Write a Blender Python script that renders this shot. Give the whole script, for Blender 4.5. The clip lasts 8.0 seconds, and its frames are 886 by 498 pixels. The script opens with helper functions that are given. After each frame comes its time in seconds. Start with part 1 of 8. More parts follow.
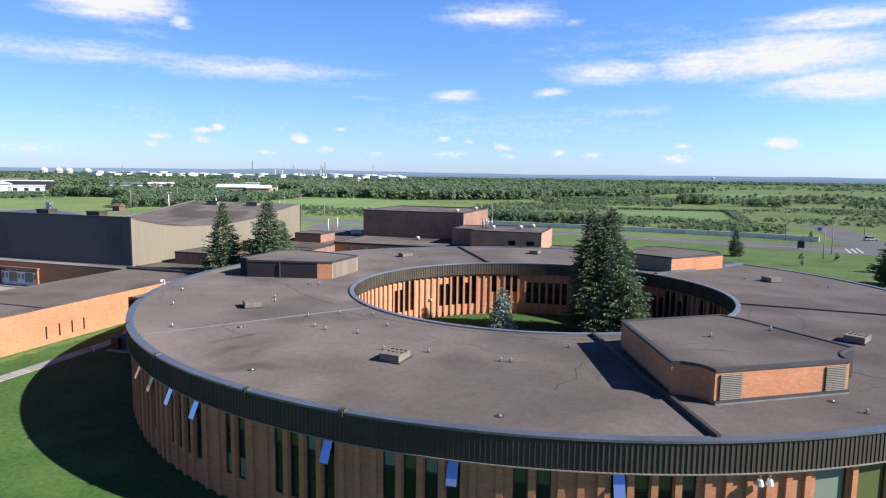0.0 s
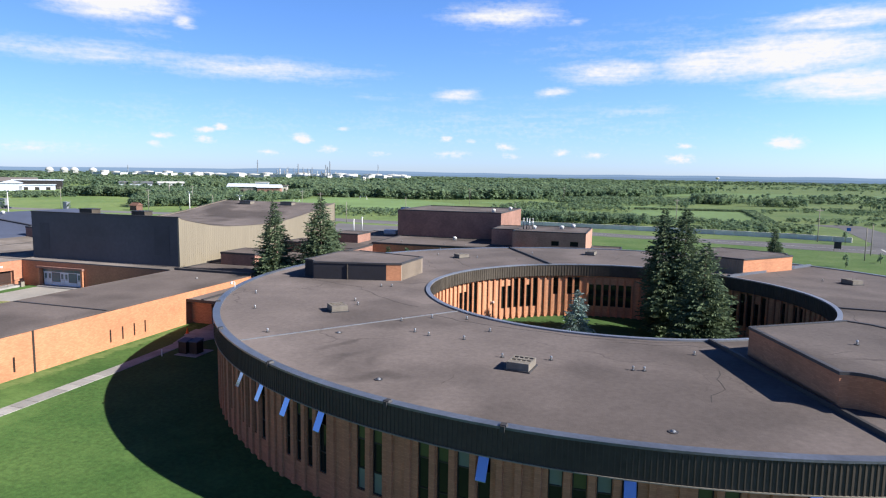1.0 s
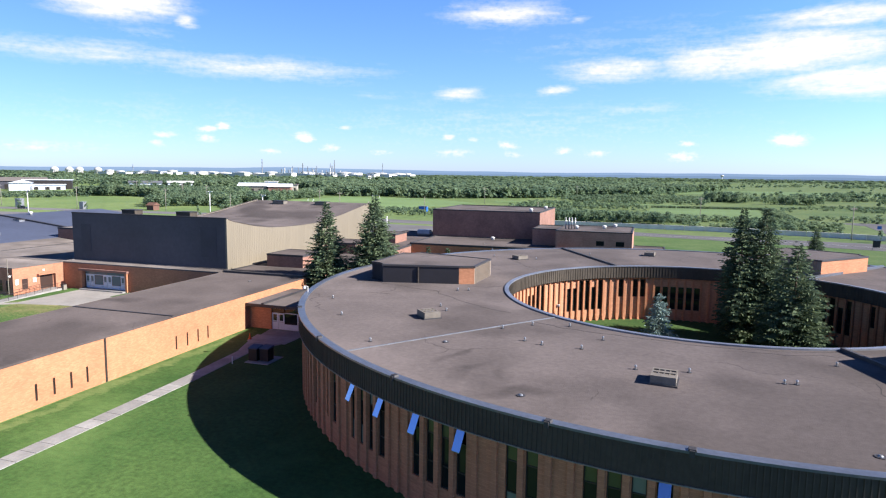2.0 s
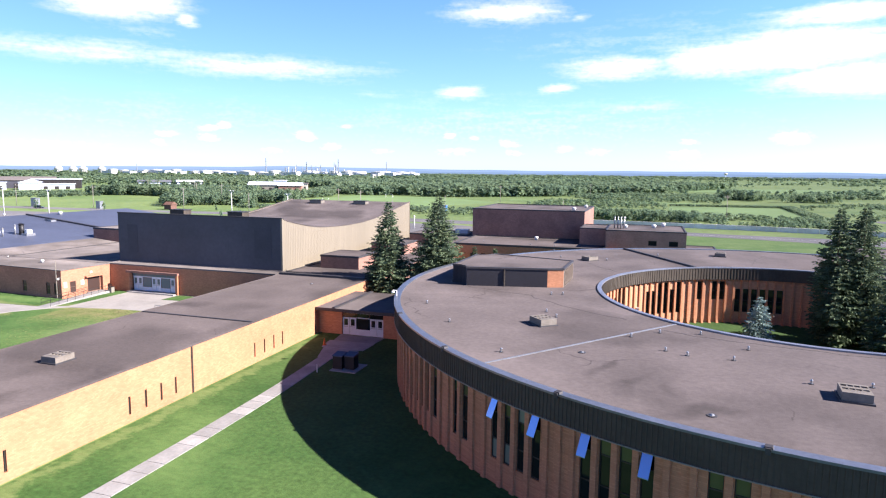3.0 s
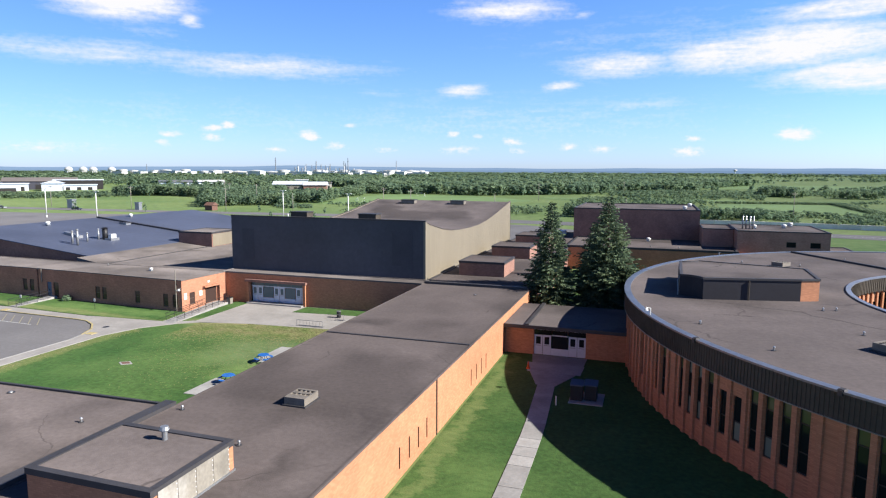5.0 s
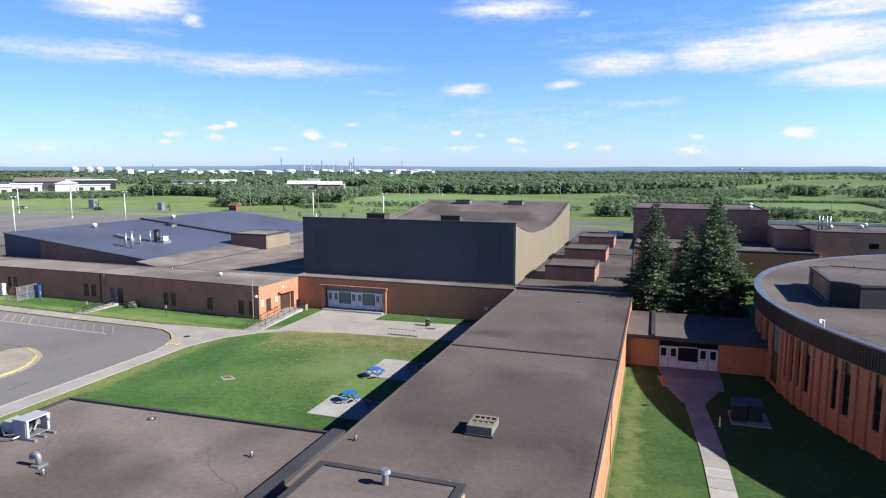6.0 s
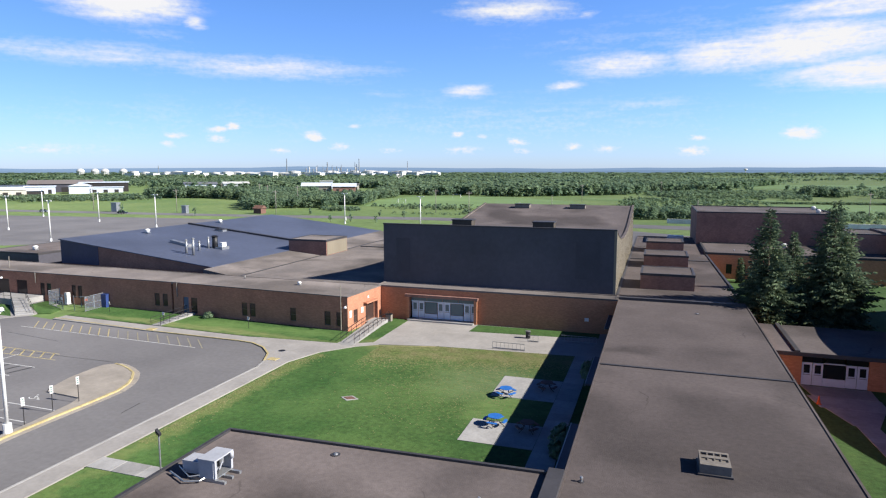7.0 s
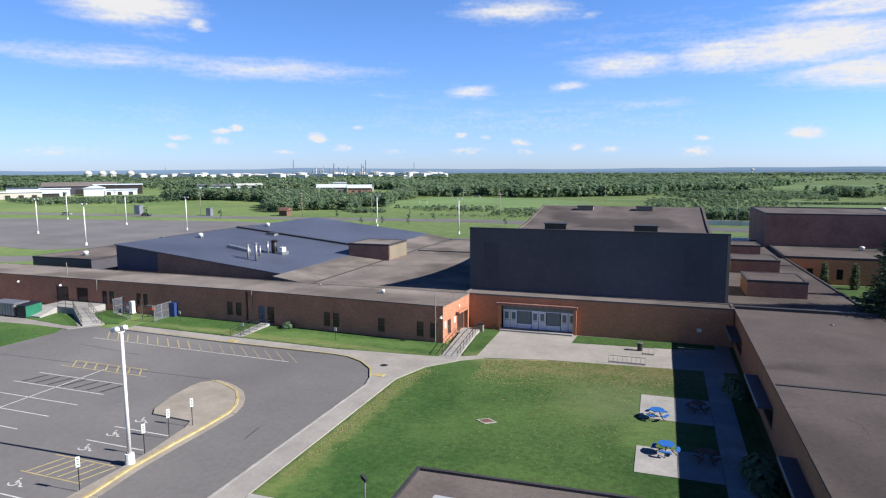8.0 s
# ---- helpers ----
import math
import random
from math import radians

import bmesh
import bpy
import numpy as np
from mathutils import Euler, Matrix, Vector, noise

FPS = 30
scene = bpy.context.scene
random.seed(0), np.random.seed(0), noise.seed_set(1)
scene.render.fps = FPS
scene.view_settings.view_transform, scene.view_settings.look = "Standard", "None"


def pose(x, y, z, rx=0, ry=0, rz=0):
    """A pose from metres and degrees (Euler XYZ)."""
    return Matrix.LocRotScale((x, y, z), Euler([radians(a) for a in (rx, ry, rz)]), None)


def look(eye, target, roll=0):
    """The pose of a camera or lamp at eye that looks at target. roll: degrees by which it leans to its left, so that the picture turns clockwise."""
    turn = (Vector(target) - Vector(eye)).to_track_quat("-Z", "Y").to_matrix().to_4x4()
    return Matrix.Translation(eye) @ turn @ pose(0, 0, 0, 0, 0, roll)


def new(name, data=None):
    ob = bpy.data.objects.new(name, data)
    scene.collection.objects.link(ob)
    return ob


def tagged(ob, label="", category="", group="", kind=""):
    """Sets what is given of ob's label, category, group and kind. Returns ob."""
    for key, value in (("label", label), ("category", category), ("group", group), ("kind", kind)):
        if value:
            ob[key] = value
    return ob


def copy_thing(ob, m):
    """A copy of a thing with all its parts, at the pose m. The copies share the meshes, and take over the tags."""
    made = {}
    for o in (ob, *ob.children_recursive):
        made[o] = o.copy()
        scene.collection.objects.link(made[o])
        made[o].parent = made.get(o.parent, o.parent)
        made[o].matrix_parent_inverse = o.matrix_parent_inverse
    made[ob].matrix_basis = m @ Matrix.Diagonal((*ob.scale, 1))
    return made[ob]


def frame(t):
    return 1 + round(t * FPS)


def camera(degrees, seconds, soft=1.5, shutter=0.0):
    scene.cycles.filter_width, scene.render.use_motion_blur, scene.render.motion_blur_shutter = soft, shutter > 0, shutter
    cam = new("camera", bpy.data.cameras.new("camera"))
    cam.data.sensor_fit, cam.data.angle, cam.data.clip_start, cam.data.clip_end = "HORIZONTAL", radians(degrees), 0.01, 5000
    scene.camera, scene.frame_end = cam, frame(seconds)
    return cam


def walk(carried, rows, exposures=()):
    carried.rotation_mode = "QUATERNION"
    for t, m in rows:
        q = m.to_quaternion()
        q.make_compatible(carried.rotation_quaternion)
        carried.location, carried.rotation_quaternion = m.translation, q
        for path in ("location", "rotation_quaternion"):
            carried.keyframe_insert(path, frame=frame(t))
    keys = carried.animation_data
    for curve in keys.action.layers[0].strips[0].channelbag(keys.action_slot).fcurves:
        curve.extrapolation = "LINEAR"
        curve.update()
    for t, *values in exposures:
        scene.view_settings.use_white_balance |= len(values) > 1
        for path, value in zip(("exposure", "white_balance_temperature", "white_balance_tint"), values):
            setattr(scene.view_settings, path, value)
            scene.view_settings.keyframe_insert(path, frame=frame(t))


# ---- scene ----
cam = camera(69.8, 8.0, soft=1.2)
PATH = [
    (0, (0.586, 7.513, 20.195), (-0.005, 9.41, 19.963), 0.85),
    (0.5, (-3.693, 7.389, 19.975), (-4.29, 9.284, 19.744), 0.9),
    (1, (-8.031, 7.229, 19.979), (-8.629, 9.124, 19.746), 0.9),
    (2.5, (-21.422, 7.594, 19.9), (-22.03, 9.484, 19.66), 0.65),
    (3, (-26.625, 7.867, 19.766), (-27.234, 9.757, 19.524), 0.62),
    (3.5, (-32.076, 8.53, 19.594), (-32.688, 10.418, 19.352), 0.55),
    (4, (-37.537, 8.805, 19.578), (-38.153, 10.692, 19.333), 0.4),
    (4.5, (-43.681, 9.665, 19.39), (-44.299, 11.551, 19.144), 0.3),
    (6, (-62.214, 11.334, 19.394), (-62.843, 13.216, 19.144), 0.1),
    (6.5, (-68.246, 11.293, 19.570), (-68.878, 13.175, 19.319), -0.03),
    (7, (-74.523, 11.278, 19.772), (-75.158, 13.158, 19.526), -0.0),
    (7.5, (-80.603, 11.739, 19.791), (-81.241, 13.618, 19.548), -0.1),
    (8, (-86.708, 12.221, 19.807), (-87.354, 14.098, 19.564), -0.2),
]
walk(cam, [(t, look(eye, target, roll)) for t, eye, target, roll in PATH],
     exposures=[(0.0, 1.08, 6500, 10), (1.2, 1.13, 6500, 10), (2.5, 1.48, 6450, 16), (3.0, 1.70, 6500, 19), (3.5, 1.80, 6500, 21), (4.0, 1.48, 6450, 14), (4.5, 1.15, 6500, 10), (6.0, 1.14, 6500, 10), (7.0, 1.05, 6500, 10), (7.5, 0.97, 6500, 10), (8.0, 0.95, 6500, 10)])

# ---- sky, sun ----
SUN_EL, SUN_AZ = 32.9, 88.8          # degrees; azimuth clockwise from +y
world = bpy.data.worlds.new("sky")
scene.world = world
world.use_nodes = True
wn, wl = world.node_tree.nodes, world.node_tree.links
wn.clear()


def wmath(op, a, b=None, c=None, clamp=False):
    n = wn.new("ShaderNodeMath")
    n.operation, n.use_clamp = op, clamp
    for k, v in enumerate((a, b, c)):
        if v is None:
            continue
        if isinstance(v, (int, float)):
            n.inputs[k].default_value = v
        else:
            wl.new(v, n.inputs[k])
    return n.outputs[0]


def build_sky():
    sky = wn.new("ShaderNodeTexSky")
    sky.sky_type, sky.sun_disc = "NISHITA", False
    sky.sun_elevation, sky.sun_rotation = radians(SUN_EL), radians(SUN_AZ)
    sky.altitude, sky.air_density, sky.dust_density, sky.ozone_density = 200, 1.0, 0.3, 3.0
    tex = wn.new("ShaderNodeTexCoord")
    sep = wn.new("ShaderNodeSeparateXYZ")
    wl.new(tex.outputs["Generated"], sep.inputs[0])
    az = wmath("MULTIPLY", wmath("ARCTAN2", sep.outputs[0], sep.outputs[1]), 57.2958)
    el = wmath("MULTIPLY", wmath("ARCSINE", sep.outputs[2]), 57.2958)
    flat = wn.new("ShaderNodeCombineXYZ")
    wl.new(az, flat.inputs[0])
    wl.new(el, flat.inputs[1])

    def fbm(scale, sx, sy, detail, rough=0.6):
        m = wn.new("ShaderNodeVectorMath")
        m.operation = "MULTIPLY"
        wl.new(flat.outputs[0], m.inputs[0])
        m.inputs[1].default_value = (sx, sy, 1)
        n = wn.new("ShaderNodeTexNoise")
        n.inputs["Scale"].default_value, n.inputs["Detail"].default_value, n.inputs["Roughness"].default_value = scale, detail, rough
        wl.new(m.outputs[0], n.inputs["Vector"])
        return n

    warp = fbm(0.35, 0.5, 1.6, 5)
    shift = wn.new("ShaderNodeVectorMath")
    shift.operation = "MULTIPLY_ADD"
    wl.new(warp.outputs["Color"], shift.inputs[0])
    shift.inputs[1].default_value = (3.2, 1.0, 0)
    shift.inputs[2].default_value = (-1.6, -0.5, 0)
    place = wn.new("ShaderNodeVectorMath")
    place.operation = "ADD"
    wl.new(flat.outputs[0], place.inputs[0])
    wl.new(shift.outputs[0], place.inputs[1])
    # azimuth, elevation, half width, half height, density
    clouds = [(-44.2, 12.8, 5.8, 1.6, 1.4), (-39.2, 11.8, 1.2, 0.7, 0.9), (-47.0, 8.9, 15.0, 1.1, 0.7), (-34.0, 8.5, 12.0, 1.2, 0.8),
              (-42.5, 10.6, 3.5, 0.6, 0.45), (-16.5, 6.9, 2.6, 0.9, 0.95), (-12.5, 13.5, 6.0, 1.3, 1.0), (-6.5, 13.0, 1.2, 0.5, 0.6),
              (-3.0, 8.8, 6.5, 1.3, 0.95), (5.5, 9.2, 7.0, 1.7, 1.1), (11.0, 9.6, 8.5, 2.2, 1.2), (15.0, 7.3, 8.0, 1.6, 1.15), (14.0, 11.9, 8.0, 1.1, 1.0),
              (-8.1, 7.3, 1.9, 0.5, 0.9), (10.6, 3.0, 1.7, 0.65, 1.3), (-41.1, 2.8, 1.1, 0.40, 1.00), (-41.8, 2.1, 0.8, 0.35, 0.90), (-38.0, 3.3, 1.2, 0.40, 1.10), (-36.8, 3.6, 0.9, 0.45, 1.30), (-37.8, 2.5, 1.0, 0.35, 0.90), (-29.7, 3.0, 1.0, 0.50, 1.20), (-27.7, 2.1, 1.2, 0.40, 0.90),
              (-26.7, 3.9, 1.0, 0.30, 0.80), (-33.1, 1.8, 0.9, 0.28, 0.90), (-50.2, 1.5, 1.4, 0.35, 0.70), (-52.0, 1.6, 1.0, 0.30, 0.60), (-23.2, 1.8, 0.9, 0.28, 0.70), (-17.3, 3.2, 0.9, 0.35, 1.00), (-14.9, 2.9, 0.6, 0.25, 0.90),
              (-17.1, 1.8, 1.8, 0.40, 0.70), (-12.0, 2.4, 1.1, 0.40, 1.05), (-11.7, 1.7, 0.9, 0.30, 0.80), (-7.4, 2.0, 0.8, 0.35, 0.90), (-4.4, 1.8, 1.4, 0.40, 0.80), (2.9, 2.7, 0.9, 0.35, 1.00), (2.7, 1.6, 1.4, 0.50, 1.00),
              (-1.4, 5.6, 6.0, 0.7, 0.5), (-6.8, 10.8, 4.5, 0.5, 0.4), (-23.0, 6.8, 4.0, 0.5, 0.35), (-50.0, 1.6, 5.0, 0.5, 0.5),
              (-32.7, 1.7, 1.3, 0.3, 0.6), (19.0, 3.2, 1.6, 0.5, 0.7), (40, 8, 14, 1.6, 0.7), (-90, 10, 16, 1.6, 0.6), (-12, 4.6, 24, 2.6, 0.34), (-40, 4.4, 18, 2.4, 0.28), (2, 10.5, 16, 2.6, 0.36)]
    total = None
    for a, e, w, h, d in clouds:
        sub = wn.new("ShaderNodeVectorMath")
        sub.operation = "MULTIPLY_ADD"
        wl.new(place.outputs[0], sub.inputs[0])
        sub.inputs[1].default_value = (1 / w, 1 / h, 0)
        sub.inputs[2].default_value = (-a / w, -e / h, 0)
        ln = wn.new("ShaderNodeVectorMath")
        ln.operation = "LENGTH"
        wl.new(sub.outputs[0], ln.inputs[0])
        m = wmath("MULTIPLY", wmath("SUBTRACT", 1.25, ln.outputs["Value"], clamp=True), d)
        total = m if total is None else wmath("MAXIMUM", total, m)
    fine = fbm(0.8, 0.34, 2.1, 6, 0.6)
    curl = fbm(2.6, 0.8, 1.3, 4, 0.5)
    ragged = wmath("ADD", wmath("MULTIPLY", wmath("SUBTRACT", fine.outputs["Fac"], 0.52), 1.7), wmath("MULTIPLY", wmath("SUBTRACT", curl.outputs["Fac"], 0.5), wmath("ADD", wmath("MULTIPLY", wmath("DIVIDE", wmath("SUBTRACT", 6.0, el), 6.0, clamp=True), 2.4), 0.7)))
    cover = wmath("ADD", total, ragged)
    cover = wmath("MULTIPLY", wmath("MULTIPLY", wmath("SUBTRACT", cover, 0.12, clamp=True), 1.0, clamp=True), wmath("MULTIPLY", total, 1.15, clamp=True), clamp=True)
    low = wmath("GREATER_THAN", el, 0.0)
    cover = wmath("MULTIPLY", cover, low)
    tint = wn.new("ShaderNodeMix")
    tint.data_type, tint.blend_type = "RGBA", "MULTIPLY"
    tint.inputs[0].default_value = 1.0
    wl.new(sky.outputs[0], tint.inputs[6])
    grade = wn.new("ShaderNodeValToRGB")
    grade.color_ramp.elements[0].color, grade.color_ramp.elements[1].color, grade.color_ramp.elements[1].position = SKY_LOW, SKY_HIGH, 0.29
    top = grade.color_ramp.elements.new(0.62)
    top.color = SKY_TOP
    wl.new(wmath("DIVIDE", el, 50.0, clamp=True), grade.inputs[0])
    even = wn.new("ShaderNodeVectorMath")
    even.operation = "SCALE"
    wl.new(grade.outputs[0], even.inputs[0])
    swing = wmath("MULTIPLY", wmath("SINE", wmath("DIVIDE", wmath("ADD", az, 18.0), 57.2958)), 0.24)
    wl.new(wmath("ADD", swing, 1.0), even.inputs["Scale"])
    wl.new(even.outputs[0], tint.inputs[7])
    mix = wn.new("ShaderNodeMix")
    mix.data_type = "RGBA"
    wl.new(cover, mix.inputs[0])
    wl.new(tint.outputs[2], mix.inputs[6])
    mix.inputs[7].default_value = (CLOUD, CLOUD * 1.0, CLOUD * 1.02, 1)
    back = wn.new("ShaderNodeBackground")
    back.inputs["Strength"].default_value = SKY_STRENGTH
    wl.new(mix.outputs[2], back.inputs["Color"])
    out = wn.new("ShaderNodeOutputWorld")
    wl.new(back.outputs[0], out.inputs[0])


SKY_STRENGTH, CLOUD, SKY_LOW, SKY_HIGH, SKY_TOP = 0.0533, 8.3, (0.93, 1.17, 1.95, 1), (0.86, 1.22, 1.84, 1), (0.09, 0.265, 0.60, 1)
build_sky()
sun = new("sun", bpy.data.lights.new("sun", "SUN"))
sun.data.energy, sun.data.angle, sun.data.color = 5.0, radians(0.55), (1.0, 0.95, 0.87)
sun_from = Vector((math.sin(radians(SUN_AZ)) * math.cos(radians(SUN_EL)), math.cos(radians(SUN_AZ)) * math.cos(radians(SUN_EL)), math.sin(radians(SUN_EL))))
sun.matrix_world = look(sun_from * 400, (0, 0, 0))


# ---- materials ----
TONE = 0.84                          # common scale of all base colours


def material(name, color, rough=0.8, dark=None, light=None, scale=0.4, fine=6.0, amount=0.5, bump=0.2, bump_scale=8.0, metal=0.0, island=0.0, each=0.0, spec=0.4, stretch=(1, 1, 1)):
    """Two scales of variation, a little relief; island and each vary single leaves and single pieces."""
    color, dark, light = (c and tuple(TONE * v for v in c) for c in (color, dark, light))
    m = bpy.data.materials.new(name)
    m.use_nodes = True
    n, l = m.node_tree.nodes, m.node_tree.links
    b = n["Principled BSDF"]
    b.inputs["Roughness"].default_value, b.inputs["Metallic"].default_value = rough, metal
    b.inputs["Specular IOR Level"].default_value = spec
    if rough > 0.91:
        b.inputs["Diffuse Roughness"].default_value, b.inputs["Specular IOR Level"].default_value = 0.4, min(spec, 0.2)
    tex = n.new("ShaderNodeTexCoord")
    mp = n.new("ShaderNodeMapping")
    mp.inputs["Scale"].default_value = stretch
    l.new(tex.outputs["Object"], mp.inputs[0])

    def noise_of(s, detail):
        t = n.new("ShaderNodeTexNoise")
        t.inputs["Scale"].default_value, t.inputs["Detail"].default_value, t.inputs["Roughness"].default_value = s, detail, 0.6
        l.new(mp.outputs[0], t.inputs["Vector"])
        return t.outputs["Fac"]

    def ramp(fac, a, ca, z, cz):
        r = n.new("ShaderNodeValToRGB")
        e = r.color_ramp.elements
        e[0].position, e[0].color, e[1].position, e[1].color = a, (*ca, 1), z, (*cz, 1)
        l.new(fac, r.inputs[0])
        return r.outputs[0]

    dark = dark or tuple(c * (1 - 0.45 * amount) for c in color)
    light = light or tuple(min(1, c * (1 + 0.35 * amount)) for c in color)
    big = ramp(noise_of(scale, 4), 0.32, dark, 0.68, light)
    small = ramp(noise_of(fine, 6), 0.3, tuple(1 - 0.35 * amount for _ in range(3)), 0.7, (1 + 0.1 * amount,) * 3)
    mix = n.new("ShaderNodeMix")
    mix.data_type, mix.blend_type = "RGBA", "MULTIPLY"
    mix.inputs[0].default_value = 1
    l.new(big, mix.inputs[6])
    l.new(small, mix.inputs[7])
    out = mix.outputs[2]
    for strength, node, socket in ((island, "ShaderNodeNewGeometry", "Random Per Island"), (each, "ShaderNodeObjectInfo", "Random")):
        if strength:
            g = n.new(node)
            hsv = n.new("ShaderNodeHueSaturation")
            mr = n.new("ShaderNodeMapRange")
            mr.inputs[3].default_value, mr.inputs[4].default_value = 1 - strength, 1 + strength
            l.new(g.outputs[socket], mr.inputs[0])
            l.new(mr.outputs[0], hsv.inputs["Value"])
            l.new(out, hsv.inputs["Color"])
            out = hsv.outputs[0]
    l.new(out, b.inputs["Base Color"])
    if bump:
        bp = n.new("ShaderNodeBump")
        bp.inputs["Strength"].default_value, bp.inputs["Distance"].default_value = bump, 0.05
        l.new(noise_of(bump_scale, 5), bp.inputs["Height"])
        l.new(bp.outputs[0], b.inputs["Normal"])
    return m


def glass_material(name, color, rough=0.03):
    m = bpy.data.materials.new(name)
    m.use_nodes = True
    b = m.node_tree.nodes["Principled BSDF"]
    b.inputs["Base Color"].default_value = (*color, 1)
    b.inputs["Roughness"].default_value, b.inputs["IOR"].default_value = rough, 1.38
    return m


def brick_material(name, color, amount=0.5):
    """Courses as fine relief and tone; bricks 0.2 x 0.067 m."""
    m = material(name, color, 0.9, scale=0.35, fine=2.5, amount=amount, bump=0)
    n, l = m.node_tree.nodes, m.node_tree.links
    b = n["Principled BSDF"]
    base = b.inputs["Base Color"].links[0].from_socket
    tex = n.new("ShaderNodeTexCoord")
    sep = n.new("ShaderNodeSeparateXYZ")
    l.new(tex.outputs["Object"], sep.inputs[0])
    add = n.new("ShaderNodeMath")
    l.new(sep.outputs[0], add.inputs[0])
    l.new(sep.outputs[1], add.inputs[1])
    com = n.new("ShaderNodeCombineXYZ")
    l.new(add.outputs[0], com.inputs[0])
    l.new(sep.outputs[2], com.inputs[1])
    br = n.new("ShaderNodeTexBrick")
    br.inputs["Scale"].default_value = 1.0
    br.inputs["Brick Width"].default_value, br.inputs["Row Height"].default_value, br.inputs["Mortar Size"].default_value = 0.3, 0.1, 0.008
    br.inputs["Color1"].default_value, br.inputs["Color2"].default_value, br.inputs["Mortar"].default_value = (1.05, 1.05, 1.05, 1), (0.78, 0.75, 0.72, 1), (0.7, 0.72, 0.74, 1)
    l.new(com.outputs[0], br.inputs["Vector"])
    mix = n.new("ShaderNodeMix")
    mix.data_type, mix.blend_type = "RGBA", "MULTIPLY"
    mix.inputs[0].default_value = 0.8
    l.new(base, mix.inputs[6])
    l.new(br.outputs["Color"], mix.inputs[7])
    l.new(mix.outputs[2], b.inputs["Base Color"])
    return m


def leafy(m, share):
    """Lets part of the light through thin leaves."""
    n, l = m.node_tree.nodes, m.node_tree.links
    b = n["Principled BSDF"]
    t = n.new("ShaderNodeBsdfTranslucent")
    l.new(b.inputs["Base Color"].links[0].from_socket, t.inputs["Color"])
    mix = n.new("ShaderNodeMixShader")
    mix.inputs[0].default_value = share
    l.new(b.outputs[0], mix.inputs[1])
    l.new(t.outputs[0], mix.inputs[2])
    l.new(mix.outputs[0], n["Material Output"].inputs["Surface"])
    return m


def weathered(m, strength=0.5, pools=()):
    """Soft dark water stains and thin sealed cracks in a gravel roof; pools: old ponding marks (x, y, radius along, radius across, turn, depth)."""
    n, l = m.node_tree.nodes, m.node_tree.links
    b = n["Principled BSDF"]
    base = b.inputs["Base Color"].links[0].from_socket
    tex = n.new("ShaderNodeTexCoord")
    warp = n.new("ShaderNodeTexNoise")
    warp.inputs["Scale"].default_value, warp.inputs["Detail"].default_value = 0.22, 5
    l.new(tex.outputs["Object"], warp.inputs["Vector"])
    off = n.new("ShaderNodeVectorMath")
    off.operation = "MULTIPLY_ADD"
    l.new(warp.outputs["Color"], off.inputs[0])
    off.inputs[1].default_value = (5, 5, 0)
    l.new(tex.outputs["Object"], off.inputs[2])
    blot = n.new("ShaderNodeTexNoise")
    blot.inputs["Scale"].default_value, blot.inputs["Detail"].default_value = 0.085, 2
    l.new(off.outputs[0], blot.inputs["Vector"])
    cell = n.new("ShaderNodeTexVoronoi")
    cell.feature = "DISTANCE_TO_EDGE"
    cell.inputs["Scale"].default_value = 0.085
    l.new(off.outputs[0], cell.inputs["Vector"])
    gap = n.new("ShaderNodeTexNoise")
    gap.inputs["Scale"].default_value = 0.12
    l.new(tex.outputs["Object"], gap.inputs["Vector"])

    def span(socket, a, z, lo, hi):
        r = n.new("ShaderNodeMapRange")
        r.inputs[1].default_value, r.inputs[2].default_value, r.inputs[3].default_value, r.inputs[4].default_value = a, z, lo, hi
        l.new(socket, r.inputs[0])
        return r.outputs[0]

    def times(a, c, op="MULTIPLY"):
        q = n.new("ShaderNodeMath")
        q.operation = op
        for k, v in enumerate((a, c)):
            if isinstance(v, float):
                q.inputs[k].default_value = v
            else:
                l.new(v, q.inputs[k])
        return q.outputs[0]

    stain = span(blot.outputs["Fac"], 0.46, 0.62, 0.0, strength)
    crack = times(span(cell.outputs["Distance"], 0.002, 0.008, 0.42, 0.0), span(gap.outputs["Fac"], 0.5, 0.56, 0.0, 1.0))
    worn = times(stain, crack, "MAXIMUM")
    for px, py, ra, rb, turn, depth in pools:
        mp = n.new("ShaderNodeMapping")
        mp.vector_type = "TEXTURE"
        mp.inputs["Location"].default_value = (px + 2.5, py + 2.5, 0)
        mp.inputs["Rotation"].default_value = (0, 0, radians(turn))
        mp.inputs["Scale"].default_value = (ra, rb, 1e6)
        l.new(off.outputs[0], mp.inputs[0])
        ln = n.new("ShaderNodeVectorMath")
        ln.operation = "LENGTH"
        l.new(mp.outputs[0], ln.inputs[0])
        worn = times(worn, span(ln.outputs["Value"], 1.0, 0.15, 0.0, depth), "MAXIMUM")
    keep = times(1.0, worn, "SUBTRACT")
    com = n.new("ShaderNodeCombineColor")
    for k in range(3):
        l.new(keep, com.inputs[k])
    mix = n.new("ShaderNodeMix")
    mix.data_type, mix.blend_type = "RGBA", "MULTIPLY"
    mix.inputs[0].default_value = 1
    l.new(base, mix.inputs[6])
    l.new(com.outputs[0], mix.inputs[7])
    l.new(mix.outputs[2], b.inputs["Base Color"])
    return m


